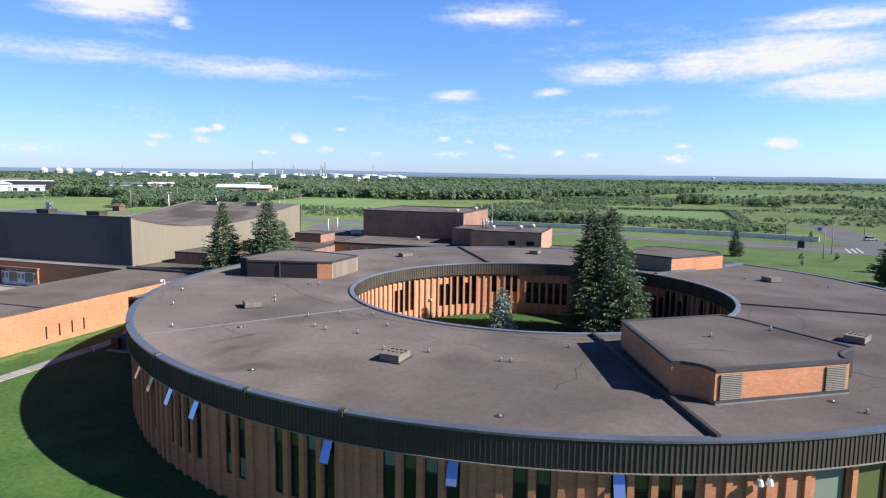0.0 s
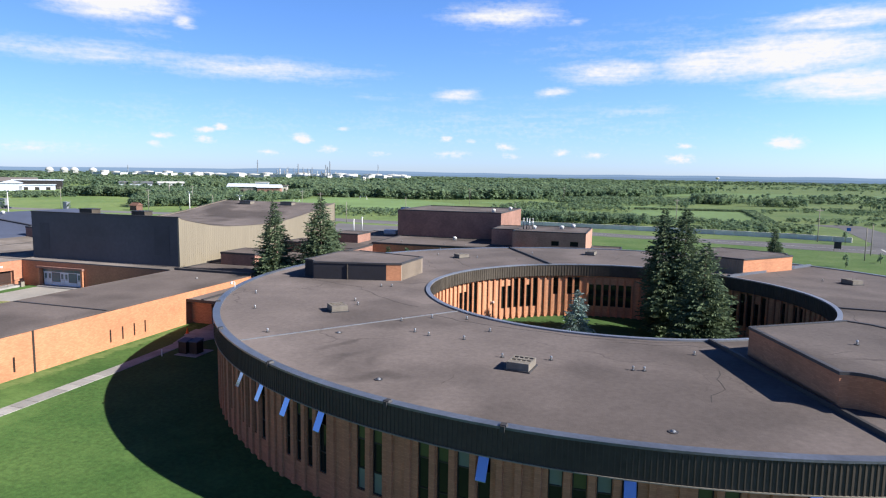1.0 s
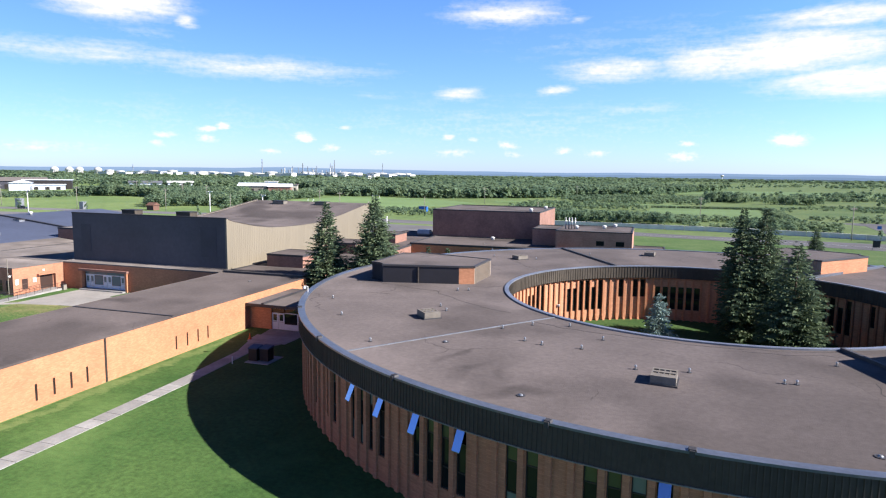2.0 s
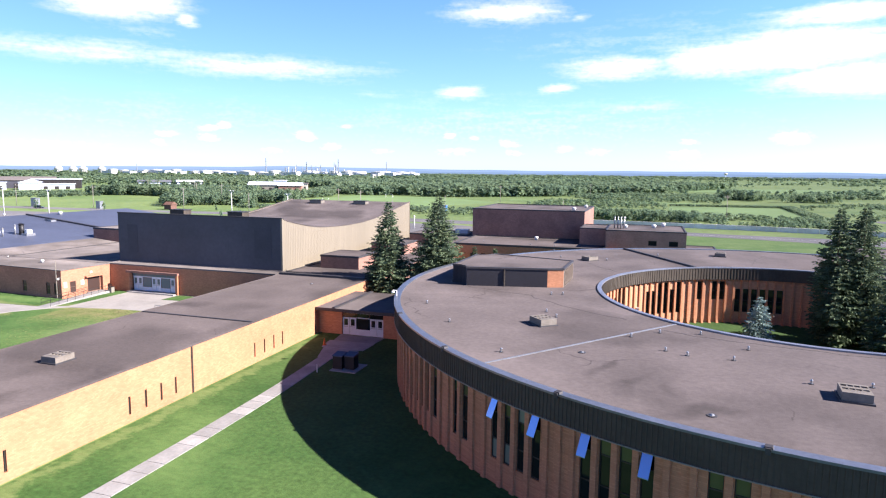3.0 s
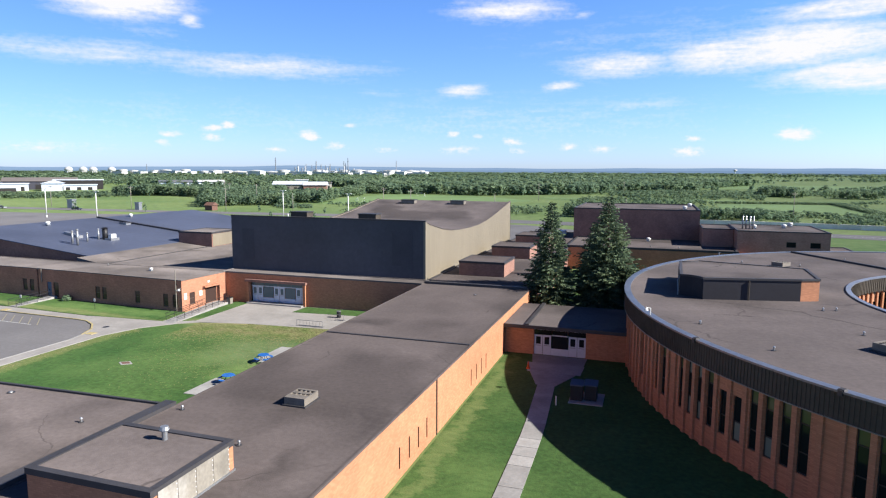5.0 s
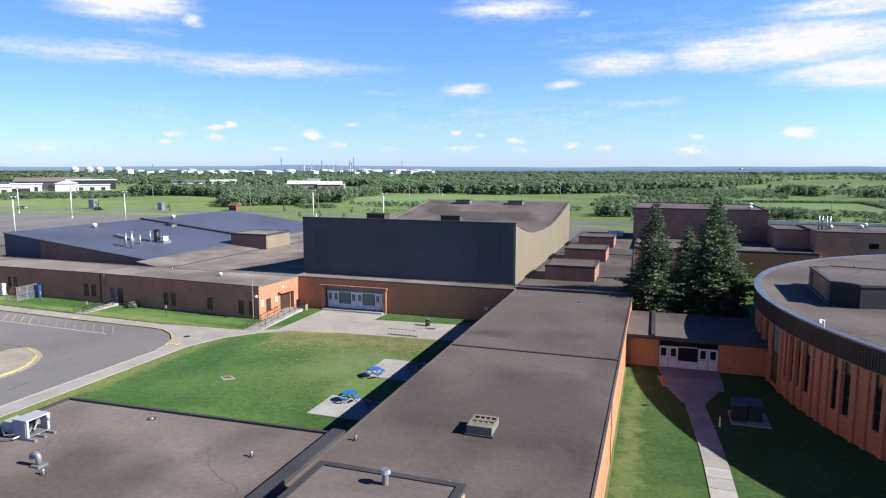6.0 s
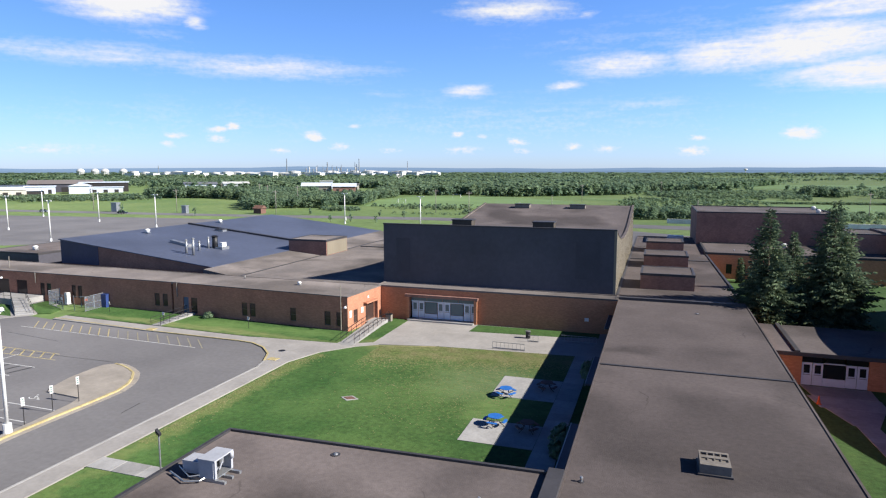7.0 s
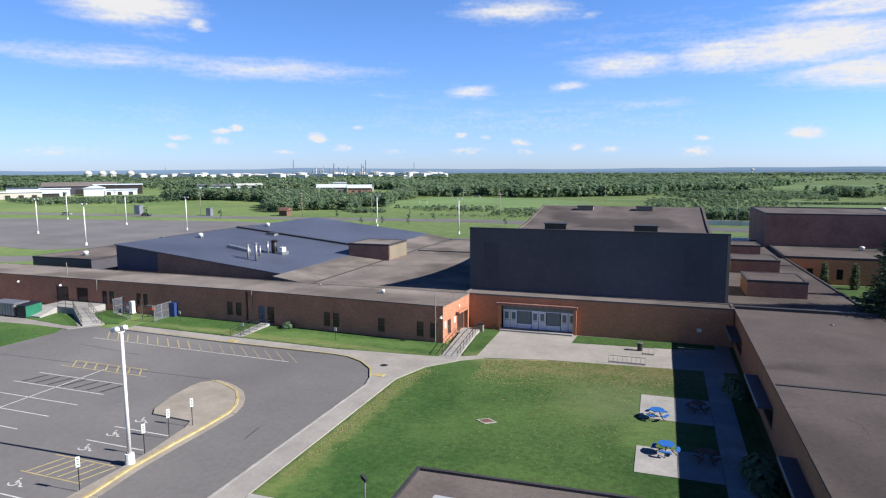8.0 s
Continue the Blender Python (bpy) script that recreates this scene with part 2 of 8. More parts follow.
def dried(m, spots):
    """Dry, worn turf in uneven placed patches: x, y, half length, half width, turn, share, tone."""
    n, l = m.node_tree.nodes, m.node_tree.links
    b = n["Principled BSDF"]
    tex = n.new("ShaderNodeTexCoord")
    warp = n.new("ShaderNodeTexNoise")
    warp.inputs["Scale"].default_value, warp.inputs["Detail"].default_value, warp.inputs["Roughness"].default_value = 0.4, 8, 0.7
    l.new(tex.outputs["Object"], warp.inputs["Vector"])
    off = n.new("ShaderNodeVectorMath")
    off.operation = "MULTIPLY_ADD"
    l.new(warp.outputs["Color"], off.inputs[0])
    off.inputs[1].default_value = (6, 4, 0)
    l.new(tex.outputs["Object"], off.inputs[2])
    grain = n.new("ShaderNodeTexNoise")
    grain.inputs["Scale"].default_value, grain.inputs["Detail"].default_value = 1.6, 5
    stretch = n.new("ShaderNodeMapping")
    stretch.inputs["Rotation"].default_value, stretch.inputs["Scale"].default_value = (0, 0, 0.5), (0.4, 1.5, 1)
    l.new(tex.outputs["Object"], stretch.inputs[0])
    l.new(stretch.outputs[0], grain.inputs["Vector"])
    for px, py, ra, rb, turn, share, tone in spots:
        mp = n.new("ShaderNodeMapping")
        mp.vector_type = "TEXTURE"
        mp.inputs["Location"].default_value = (px + 3, py + 2, 0)
        mp.inputs["Rotation"].default_value = (0, 0, radians(turn))
        mp.inputs["Scale"].default_value = (ra, rb, 1e6)
        l.new(off.outputs[0], mp.inputs[0])
        ln = n.new("ShaderNodeVectorMath")
        ln.operation = "LENGTH"
        l.new(mp.outputs[0], ln.inputs[0])
        r = n.new("ShaderNodeMapRange")
        r.inputs[1].default_value, r.inputs[2].default_value, r.inputs[3].default_value, r.inputs[4].default_value = 1.1, 0.45, 0.0, share * 2.2
        l.new(ln.outputs["Value"], r.inputs[0])
        q = n.new("ShaderNodeMath")
        q.operation, q.use_clamp = "MULTIPLY", True
        l.new(r.outputs[0], q.inputs[0])
        l.new(grain.outputs["Fac"], q.inputs[1])
        mix = n.new("ShaderNodeMix")
        mix.data_type = "RGBA"
        l.new(q.outputs[0], mix.inputs[0])
        l.new(b.inputs["Base Color"].links[0].from_socket, mix.inputs[6])
        mix.inputs[7].default_value = (*tone, 1)
        l.new(mix.outputs[2], b.inputs["Base Color"])
    return m


def patchy(m, tone, share):
    """Broad uneven patches of a second tone, as in worn turf."""
    n, l = m.node_tree.nodes, m.node_tree.links
    b = n["Principled BSDF"]
    base = b.inputs["Base Color"].links[0].from_socket
    tex = n.new("ShaderNodeTexCoord")
    spot = n.new("ShaderNodeTexNoise")
    spot.inputs["Scale"].default_value, spot.inputs["Detail"].default_value, spot.inputs["Roughness"].default_value = 0.16, 8, 0.68
    l.new(tex.outputs["Object"], spot.inputs["Vector"])
    r = n.new("ShaderNodeMapRange")
    r.inputs[1].default_value, r.inputs[2].default_value, r.inputs[3].default_value, r.inputs[4].default_value = 0.5, 0.68, 0.0, share
    l.new(spot.outputs["Fac"], r.inputs[0])
    mix = n.new("ShaderNodeMix")
    mix.data_type = "RGBA"
    l.new(r.outputs[0], mix.inputs[0])
    l.new(base, mix.inputs[6])
    mix.inputs[7].default_value = (*tone, 1)
    l.new(mix.outputs[2], b.inputs["Base Color"])
    return m


BRICK = brick_material("orange_brick", (0.585, 0.262, 0.140), 0.26)
# paler copy of BRICK: the courtyard sunlight is put into its colour
COURT_BRICK = brick_material("orange_brick_sunlit", (0.66, 0.335, 0.195), 0.26)
BRICK3 = brick_material("light_brown_brick", (0.53, 0.240, 0.146), 0.35)
BLUE_DOOR = material("blue_grey_door", (0.10, 0.14, 0.22), 0.5, scale=1, fine=6, amount=0.3, bump=0.02)
WORN_YELLOW = material("worn_yellow_concrete", (0.36, 0.31, 0.21), 0.9, dark=(0.30, 0.28, 0.24), light=(0.42, 0.35, 0.20), scale=0.6, fine=5, amount=0.5, bump=0.1)
SANDY_CONCRETE = material("sandy_concrete", (0.345, 0.308, 0.262), 0.9, scale=0.3, fine=4, amount=0.4, bump=0.15)
FADED_YELLOW = material("faded_yellow_paint", (0.30, 0.27, 0.19), 0.85, scale=1.5, fine=6, amount=0.6, bump=0.05)
BRICK2 = brick_material("red_brown_brick", (0.345, 0.188, 0.146), 0.4)
# lightened copy of BRICK2, bounce light on the boiler house put into colour
BRICK4 = brick_material("brown_brick_bounce_lit", (0.52, 0.275, 0.200), 0.35)
GRAVEL = weathered(material("roof_gravel", (0.178, 0.150, 0.142), 0.95, dark=(0.126, 0.107, 0.103), light=(0.198, 0.167, 0.159), scale=0.09, fine=3.0, amount=0.55, bump=0.35, bump_scale=14))
RING_GRAVEL = weathered(material("ring_roof_gravel", (0.182, 0.153, 0.145), 0.95, dark=(0.140, 0.118, 0.113), light=(0.206, 0.173, 0.165), scale=0.09, fine=3.0, amount=0.55, bump=0.35, bump_scale=14), 0.35,
                        pools=((-13.1, -36.5, 4.5, 1.6, 20, 0.45), (-16.5, -32.5, 4.0, 1.0, 70, 0.35), (1.6, -36.9, 3.6, 2.0, 60, 0.42), (7.4, -33.7, 3.0, 1.4, 75, 0.35), (-14.0, -33.2, 1.2, 3.0, 10, 0.3), (-37.0, -3.9, 5.0, 1.6, 80, 0.3)))
WING_GRAVEL = weathered(material("wing_roof_gravel", (0.143, 0.119, 0.113), 0.95, dark=(0.104, 0.087, 0.083), light=(0.161, 0.134, 0.127), scale=0.08, fine=3.0, amount=0.55, bump=0.35, bump_scale=14), 0.4,
                        pools=((-4.8, 27.2, 3.5, 1.3, 20, 0.4), (5.2, 5.5, 1.5, 6.0, 0, 0.4), (1.4, 15.7, 4.5, 2.0, 30, 0.3), (4.1, -3.1, 1.2, 4.0, 0, 0.35)))
PALE_GRAVEL = weathered(material("pale_roof_gravel", (0.25, 0.217, 0.199), 0.95, dark=(0.158, 0.140, 0.132), scale=0.08, fine=2.5, amount=0.5, bump=0.3, bump_scale=12), 0.5)
BLUE_ROOF = material("blue_grey_membrane", (0.085, 0.10, 0.15), 0.6, scale=0.08, fine=1.2, amount=0.4, bump=0.1)
DARK_METAL = material("dark_bronze_metal", (0.088, 0.074, 0.060), 0.7, spec=0.15, scale=0.3, fine=3, amount=0.5, bump=0.05, metal=0.0)
NAVY_PANEL = material("navy_panel_metal", (0.045, 0.050, 0.105), 0.5, scale=0.2, fine=2, amount=0.4, bump=0.04)
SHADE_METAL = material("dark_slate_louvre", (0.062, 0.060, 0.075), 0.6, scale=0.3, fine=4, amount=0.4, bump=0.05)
SLATE_METAL = material("slate_panel_metal", (0.076, 0.074, 0.092), 0.55, scale=0.12, fine=2, amount=0.45, bump=0.05)
DARK_PANEL = material("dark_plant_room_panel", (0.028, 0.026, 0.033), 0.75, scale=0.3, fine=3, amount=0.4, bump=0.05)
TAN_RIB = material("pale_tan_ribbed_metal", (0.32, 0.262, 0.205), 0.6, scale=0.4, fine=4, amount=0.35, bump=0.05, stretch=(1, 1, 0.2))
BRIGHT_COPING = material("bright_coping_metal", (0.26, 0.28, 0.33), 0.4, scale=0.25, fine=4, amount=0.5, bump=0.05, metal=0.4)
COPING = material("weathered_coping_metal", (0.19, 0.208, 0.25), 0.38, scale=0.25, fine=4, amount=0.5, bump=0.05, metal=0.5)
DARK_COPING = material("dark_roof_edge", (0.055, 0.052, 0.055), 0.6, scale=0.3, fine=4, amount=0.5, bump=0.1)
TAN_METAL = material("tan_ribbed_metal", (0.240, 0.207, 0.152), 0.6, scale=0.15, fine=1.5, amount=0.3, bump=0.05, stretch=(1, 1, 0.2))
WHITE_PAINT = material("white_paint", (0.78, 0.78, 0.76), 0.45, scale=1.2, fine=8, amount=0.25, bump=0.05)
UNIT_WHITE = material("unit_painted_metal", (0.42, 0.43, 0.46), 0.45, scale=1.2, fine=8, amount=0.25, bump=0.02)
DOOR_WHITE = material("door_white", (0.68, 0.74, 0.82), 0.4, scale=1.2, fine=8, amount=0.2, bump=0.02)
GALV = material("galvanised_steel", (0.38, 0.39, 0.40), 0.4, scale=1.5, fine=8, amount=0.35, bump=0.05, metal=0.6)
WEATHERED_TAN = patchy(material("weathered_beige_metal", (0.30, 0.272, 0.225), 0.6, scale=0.8, fine=6, amount=0.6, bump=0.05), (0.46, 0.45, 0.42), 0.8)
VENT_TAN = material("vent_box_tan", (0.205, 0.180, 0.150), 0.65, scale=1.5, fine=7, amount=0.5, bump=0.05)
LOUVRE = material("louvre_tan", (0.27, 0.245, 0.205), 0.6, scale=1, fine=6, amount=0.3, bump=0.05)
FRAME = material("window_frame_dark", (0.035, 0.030, 0.027), 0.5, scale=1, fine=6, amount=0.3, bump=0)
GLASS = glass_material("window_glass", (0.012, 0.016, 0.015))
GREEN_GLASS = glass_material("green_window_glass", (0.085, 0.10, 0.042), 0.08)
BROWN_FRAME = material("brown_window_frame", (0.13, 0.085, 0.065), 0.5, scale=1, fine=6, amount=0.3, bump=0)
BROWN_GLASS = glass_material("bronze_window_glass", (0.05, 0.032, 0.028), 0.08)
LOBBY_GLASS = glass_material("lobby_glass", (0.11, 0.15, 0.16), 0.1)
CONCRETE = material("pale_concrete", (0.345, 0.338, 0.328), 0.9, scale=0.5, fine=5, amount=0.4, bump=0.15, each=0.14)
PAVING = material("paving_concrete", (0.33, 0.312, 0.292), 0.9, scale=0.25, fine=3, amount=0.35, bump=0.15, each=0.06)
ASPHALT = material("asphalt", (0.158, 0.153, 0.158), 0.92, dark=(0.130, 0.126, 0.131), light=(0.177, 0.172, 0.176), scale=0.06, fine=2.2, amount=0.4, bump=0.25, bump_scale=20)
YELLOW = material("yellow_paint", (0.50, 0.41, 0.20), 0.7, scale=1.5, fine=8, amount=0.5, bump=0.05)
LINE = material("white_road_paint", (0.62, 0.62, 0.6), 0.7, scale=1.5, fine=6, amount=0.5, bump=0.05)
LAWN = dried(patchy(material("mown_lawn", (0.052, 0.123, 0.028), 0.95, dark=(0.035, 0.096, 0.022), light=(0.080, 0.148, 0.040), scale=0.09, fine=2.6, amount=1.2, bump=0.7, bump_scale=7), (0.086, 0.150, 0.043), 0.45),
             [(-91.5, 76.8, 15, 3.2, 4, 1.0, (0.245, 0.215, 0.105)), (-95, 74.6, 11, 2.6, 6, 0.55, (0.15, 0.175, 0.065)), (-88.5, 67, 7.0, 6.0, 20, 0.35, (0.155, 0.205, 0.100)), (-86, 60.5, 4, 5, 0, 0.5, (0.122, 0.192, 0.058)),
              (-109.2, 55, 1.3, 26, 0, 0.4, (0.15, 0.17, 0.06)), (-98, 60, 9, 4, 30, 0.15, (0.122, 0.192, 0.058)), (-130, 75.6, 24, 1.3, -3, 0.6, (0.16, 0.18, 0.07)), (-122, 77.5, 16, 1.8, 0, 0.4, (0.122, 0.192, 0.058)),
              (-63.3, 50, 0.9, 40, 0, 0.5, (0.13, 0.17, 0.06)), (-58, 44, 3.5, 8, 20, 0.35, (0.122, 0.192, 0.058))])
BRIGHT_LAWN = patchy(material("bright_mown_lawn", (0.098, 0.178, 0.046), 0.95, dark=(0.074, 0.150, 0.036), light=(0.130, 0.200, 0.062), scale=0.06, fine=1.2, amount=0.8, bump=0.5, bump_scale=5), (0.150, 0.190, 0.075), 0.5)
DRY_GRASS = material("dry_grass", (0.185, 0.198, 0.080), 0.95, dark=(0.135, 0.180, 0.055), light=(0.225, 0.212, 0.100), scale=0.5, fine=3.5, amount=0.3, bump=0, island=0.2)
FIELD = material("pale_field_grass", (0.16, 0.245, 0.095), 0.95, scale=0.02, fine=0.3, amount=0.3, bump=0.2, bump_scale=3)
MEADOW = material("meadow_grass", (0.150, 0.220, 0.075), 0.95, dark=(0.110, 0.180, 0.058), light=(0.190, 0.250, 0.090), scale=0.016, fine=0.3, amount=0.95, bump=0.4, bump_scale=1.5)
NEEDLES = leafy(material("spruce_needles", (0.118, 0.168, 0.100), 0.9, dark=(0.078, 0.125, 0.080), light=(0.165, 0.215, 0.112), scale=0.5, fine=5, amount=0.5, bump=0, island=0.35, spec=0.2), 0.3)
BLUE_NEEDLES = leafy(material("blue_spruce_needles", (0.24, 0.335, 0.315), 0.9, scale=0.8, fine=5, amount=0.4, bump=0, island=0.3, spec=0.2), 0.3)
# leaf tones lightened and blued, haze over the distant woods put into colour
LEAVES = leafy(material("hazed_broad_leaves", (0.226, 0.326, 0.202), 0.9, dark=(0.162, 0.258, 0.172), light=(0.280, 0.374, 0.208), scale=0.05, fine=0.25, amount=0.6, bump=0, island=0.15, spec=0.15), 0.5)
BARK = material("bark", (0.10, 0.075, 0.055), 0.95, scale=3, fine=14, amount=0.6, bump=0.4)
BLUE_PLASTIC = material("blue_coated_steel", (0.03, 0.16, 0.52), 0.45, scale=2, fine=9, amount=0.3, bump=0.02)
GREEN_STEEL = material("green_painted_steel", (0.02, 0.17, 0.10), 0.5, scale=1, fine=6, amount=0.4, bump=0.05)
BLACK_STEEL = material("black_steel", (0.02, 0.02, 0.022), 0.5, scale=1.5, fine=8, amount=0.4, bump=0.05)
RED_WOOD = material("red_brown_boards", (0.18, 0.095, 0.07), 0.85, scale=1, fine=6, amount=0.4, bump=0.1)
ORANGE = material("orange_plastic", (0.75, 0.12, 0.02), 0.5, scale=2, fine=9, amount=0.3, bump=0.02)
WOOD = material("grey_timber", (0.33, 0.30, 0.26), 0.9, scale=2, fine=10, amount=0.5, bump=0.2)
TANK = material("tank_white", (0.62, 0.62, 0.60), 0.5, scale=0.05, fine=0.4, amount=0.2, bump=0)
# blue emission paints the distance haze onto the ridge
RIDGE = material("far_ridge_haze_glow", (0.046, 0.066, 0.090), 1.0, scale=0.002, fine=0.02, amount=0.25, bump=0, spec=0.0)
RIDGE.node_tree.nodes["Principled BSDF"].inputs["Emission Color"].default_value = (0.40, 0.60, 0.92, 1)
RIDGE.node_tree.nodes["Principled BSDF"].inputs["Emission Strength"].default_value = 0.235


# ---- mesh helpers ----
class G:
    """Vertices and faces of one mesh, in world metres."""

    def __init__(self):
        self.v, self.f = [], []

    def add(self, vs, fs):
        k = len(self.v)
        self.v.extend(vs)
        self.f.extend([tuple(i + k for i in f) for f in fs])
        return self

    def hexa(self, a):
        return self.add(a, [(3, 2, 1, 0), (4, 5, 6, 7), (0, 1, 5, 4), (1, 2, 6, 5), (2, 3, 7, 6), (3, 0, 4, 7)])

    def box(self, x0, x1, y0, y1, z0, z1):
        return self.hexa([(x0, y0, z0), (x1, y0, z0), (x1, y1, z0), (x0, y1, z0), (x0, y0, z1), (x1, y0, z1), (x1, y1, z1), (x0, y1, z1)])

    def beam(self, p, q, w, z0, z1, side=0.0):
        """A bar from p to q in plan, w wide, z0 to z1; side shifts it to the right of its way."""
        d = Vector((q[0] - p[0], q[1] - p[1])).normalized()
        n = Vector((d.y, -d.x))
        a, b = n * (side - w / 2), n * (side + w / 2)
        return self.hexa([(p[0] + b.x, p[1] + b.y, z0), (q[0] + b.x, q[1] + b.y, z0), (q[0] + a.x, q[1] + a.y, z0), (p[0] + a.x, p[1] + a.y, z0),
                          (p[0] + b.x, p[1] + b.y, z1), (q[0] + b.x, q[1] + b.y, z1), (q[0] + a.x, q[1] + a.y, z1), (p[0] + a.x, p[1] + a.y, z1)])

    def prism(self, poly, z0, z1):
        """poly counter-clockwise."""
        n = len(poly)
        zz0 = z0 if isinstance(z0, (list, tuple)) else [z0] * n
        zz1 = z1 if isinstance(z1, (list, tuple)) else [z1] * n
        vs = [(x, y, z) for (x, y), z in zip(poly, zz0)] + [(x, y, z) for (x, y), z in zip(poly, zz1)]
        return self.add(vs, [tuple(range(n))[::-1], tuple(range(n, 2 * n))] + [(i, (i + 1) % n, n + (i + 1) % n, n + i) for i in range(n)])

    def arc(self, c, r0, r1, a0, a1, z0, z1, n):
        """A solid piece of a ring; angles in degrees."""
        vs = []
        for k in range(n + 1):
            a = radians(a0 + (a1 - a0) * k / n)
            for r, z in ((r0, z0), (r1, z0), (r1, z1), (r0, z1)):
                vs.append((c[0] + r * math.cos(a), c[1] + r * math.sin(a), z))
        fs = []
        for k in range(n):
            i, j = 4 * k, 4 * k + 4
            fs += [(i, i + 1, j + 1, j)[::-1], (i + 1, i + 2, j + 2, j + 1)[::-1], (i + 2, i + 3, j + 3, j + 2)[::-1], (i + 3, i, j, j + 3)[::-1]]
        if abs(a1 - a0) < 359.9:
            fs += [(0, 1, 2, 3), tuple(4 * n + q for q in (3, 2, 1, 0))]
        return self.add(vs, fs)

    def cyl(self, x, y, z0, z1, r, n=10, r2=None):
        r2 = r if r2 is None else r2
        ring = [(math.cos(2 * math.pi * k / n), math.sin(2 * math.pi * k / n)) for k in range(n)]
        vs = [(x + r * a, y + r * b, z0) for a, b in ring] + [(x + r2 * a, y + r2 * b, z1) for a, b in ring]
        return self.add(vs, [tuple(range(n))[::-1], tuple(range(n, 2 * n))] + [(k, (k + 1) % n, n + (k + 1) % n, n + k) for k in range(n)])

    def across(self, poly, x0, x1):
        """A (y, z) outline drawn out along x."""
        n = len(poly)
        return self.add([(x0, y, z) for y, z in poly] + [(x1, y, z) for y, z in poly], [tuple(range(n))[::-1], tuple(range(n, 2 * n))] + [(i, (i + 1) % n, n + (i + 1) % n, n + i) for i in range(n)])

    def dome(self, x, y, z, r, h, n=12, m=4):
        vs = [(x + r * math.cos(math.pi / 2 * j / m) * math.cos(2 * math.pi * k / n), y + r * math.cos(math.pi / 2 * j / m) * math.sin(2 * math.pi * k / n), z + h * math.sin(math.pi / 2 * j / m))
              for j in range(m) for k in range(n)] + [(x, y, z + h)]
        fs = [(j * n + k, j * n + (k + 1) % n, (j + 1) * n + (k + 1) % n, (j + 1) * n + k) for j in range(m - 1) for k in range(n)]
        return self.add(vs, fs + [((m - 1) * n + k, (m - 1) * n + (k + 1) % n, m * n) for k in range(n)] + [tuple(range(n))[::-1]])

    def tube(self, pts, r, n=6):
        pts = [Vector(p) for p in pts]
        rings = []
        for k, p in enumerate(pts):
            d = (pts[min(k + 1, len(pts) - 1)] - pts[max(k - 1, 0)]).normalized()
            u = d.cross(Vector((0, 0, 1)) if abs(d.z) < 0.9 else Vector((1, 0, 0))).normalized()
            w = d.cross(u)
            rings.append([tuple(p + r * (u * math.cos(2 * math.pi * i / n) + w * math.sin(2 * math.pi * i / n))) for i in range(n)])
        vs = [v for ring in rings for v in ring]
        fs = [(k * n + i, (k + 1) * n + i, (k + 1) * n + (i + 1) % n, k * n + (i + 1) % n) for k in range(len(pts) - 1) for i in range(n)]
        return self.add(vs, fs + [tuple(range(n)), tuple((len(pts) - 1) * n + i for i in range(n))[::-1]])


BASE = {}


def thing(name, base, label, category, group="", kind=""):
    ob = new(name)
    ob.location = base
    ob.empty_display_size = 0.2
    BASE[ob] = Vector(base)
    return tagged(ob, label, category, group, kind)


def to_mesh(name, g, mat, base=(0, 0, 0), smooth=False):
    me = bpy.data.meshes.new(name)
    bx, by, bz = base
    me.from_pydata([(x - bx, y - by, z - bz) for x, y, z in g.v], [], g.f)
    me.materials.append(mat)
    if smooth:
        me.polygons.foreach_set("use_smooth", [True] * len(me.polygons))
    me.update()
    return me


def part(name, g, mat, parent, label="", smooth=False):
    base = BASE[parent]
    ob = new(name, to_mesh(name, g, mat, base, smooth))
    ob.parent = parent
    BASE[ob] = base
    if label:
        tagged(ob, label)
    return ob


def piece(name, me, at, parent, turn=0.0):
    """A repeated piece: an object of its own on a shared mesh."""
    ob = new(name, me)
    ob.parent = parent
    ob.location = Vector(at) - BASE[parent]
    ob.rotation_euler = (0, 0, turn)
    return ob


def single(name, g, mat, label, category="", kind="", group="", smooth=False, base=(0, 0, 0)):
    ob = new(name, to_mesh(name, g, mat, base, smooth))
    ob.location = base
    BASE[ob] = Vector(base)
    return tagged(ob, label, category, group, kind)


def wall_line(g, p, q, z0, z1, t, holes=()):
    """A straight wall from p to q, its outer face on that line (outside to the right of the way), t thick; holes: (s0, s1, za, zb) along it."""
    d = Vector((q[0] - p[0], q[1] - p[1]))
    length = d.length
    d.normalize()

    def block(s0, s1, a, b):
        if s1 - s0 > 1e-3 and b - a > 1e-3:
            g.beam((p[0] + d.x * s0, p[1] + d.y * s0), (p[0] + d.x * s1, p[1] + d.y * s1), t, a, b, -t / 2)

    s = 0.0
    for s0, s1, za, zb in sorted(holes):
        block(s, s0, z0, z1)
        block(s0, s1, z0, za)
        block(s0, s1, zb, z1)
        s = s1
    block(s, length, z0, z1)
    return g


def along(p, q, s, off=0.0):
    d = Vector((q[0] - p[0], q[1] - p[1])).normalized()
    return (p[0] + d.x * s + d.y * off, p[1] + d.y * s - d.x * off)


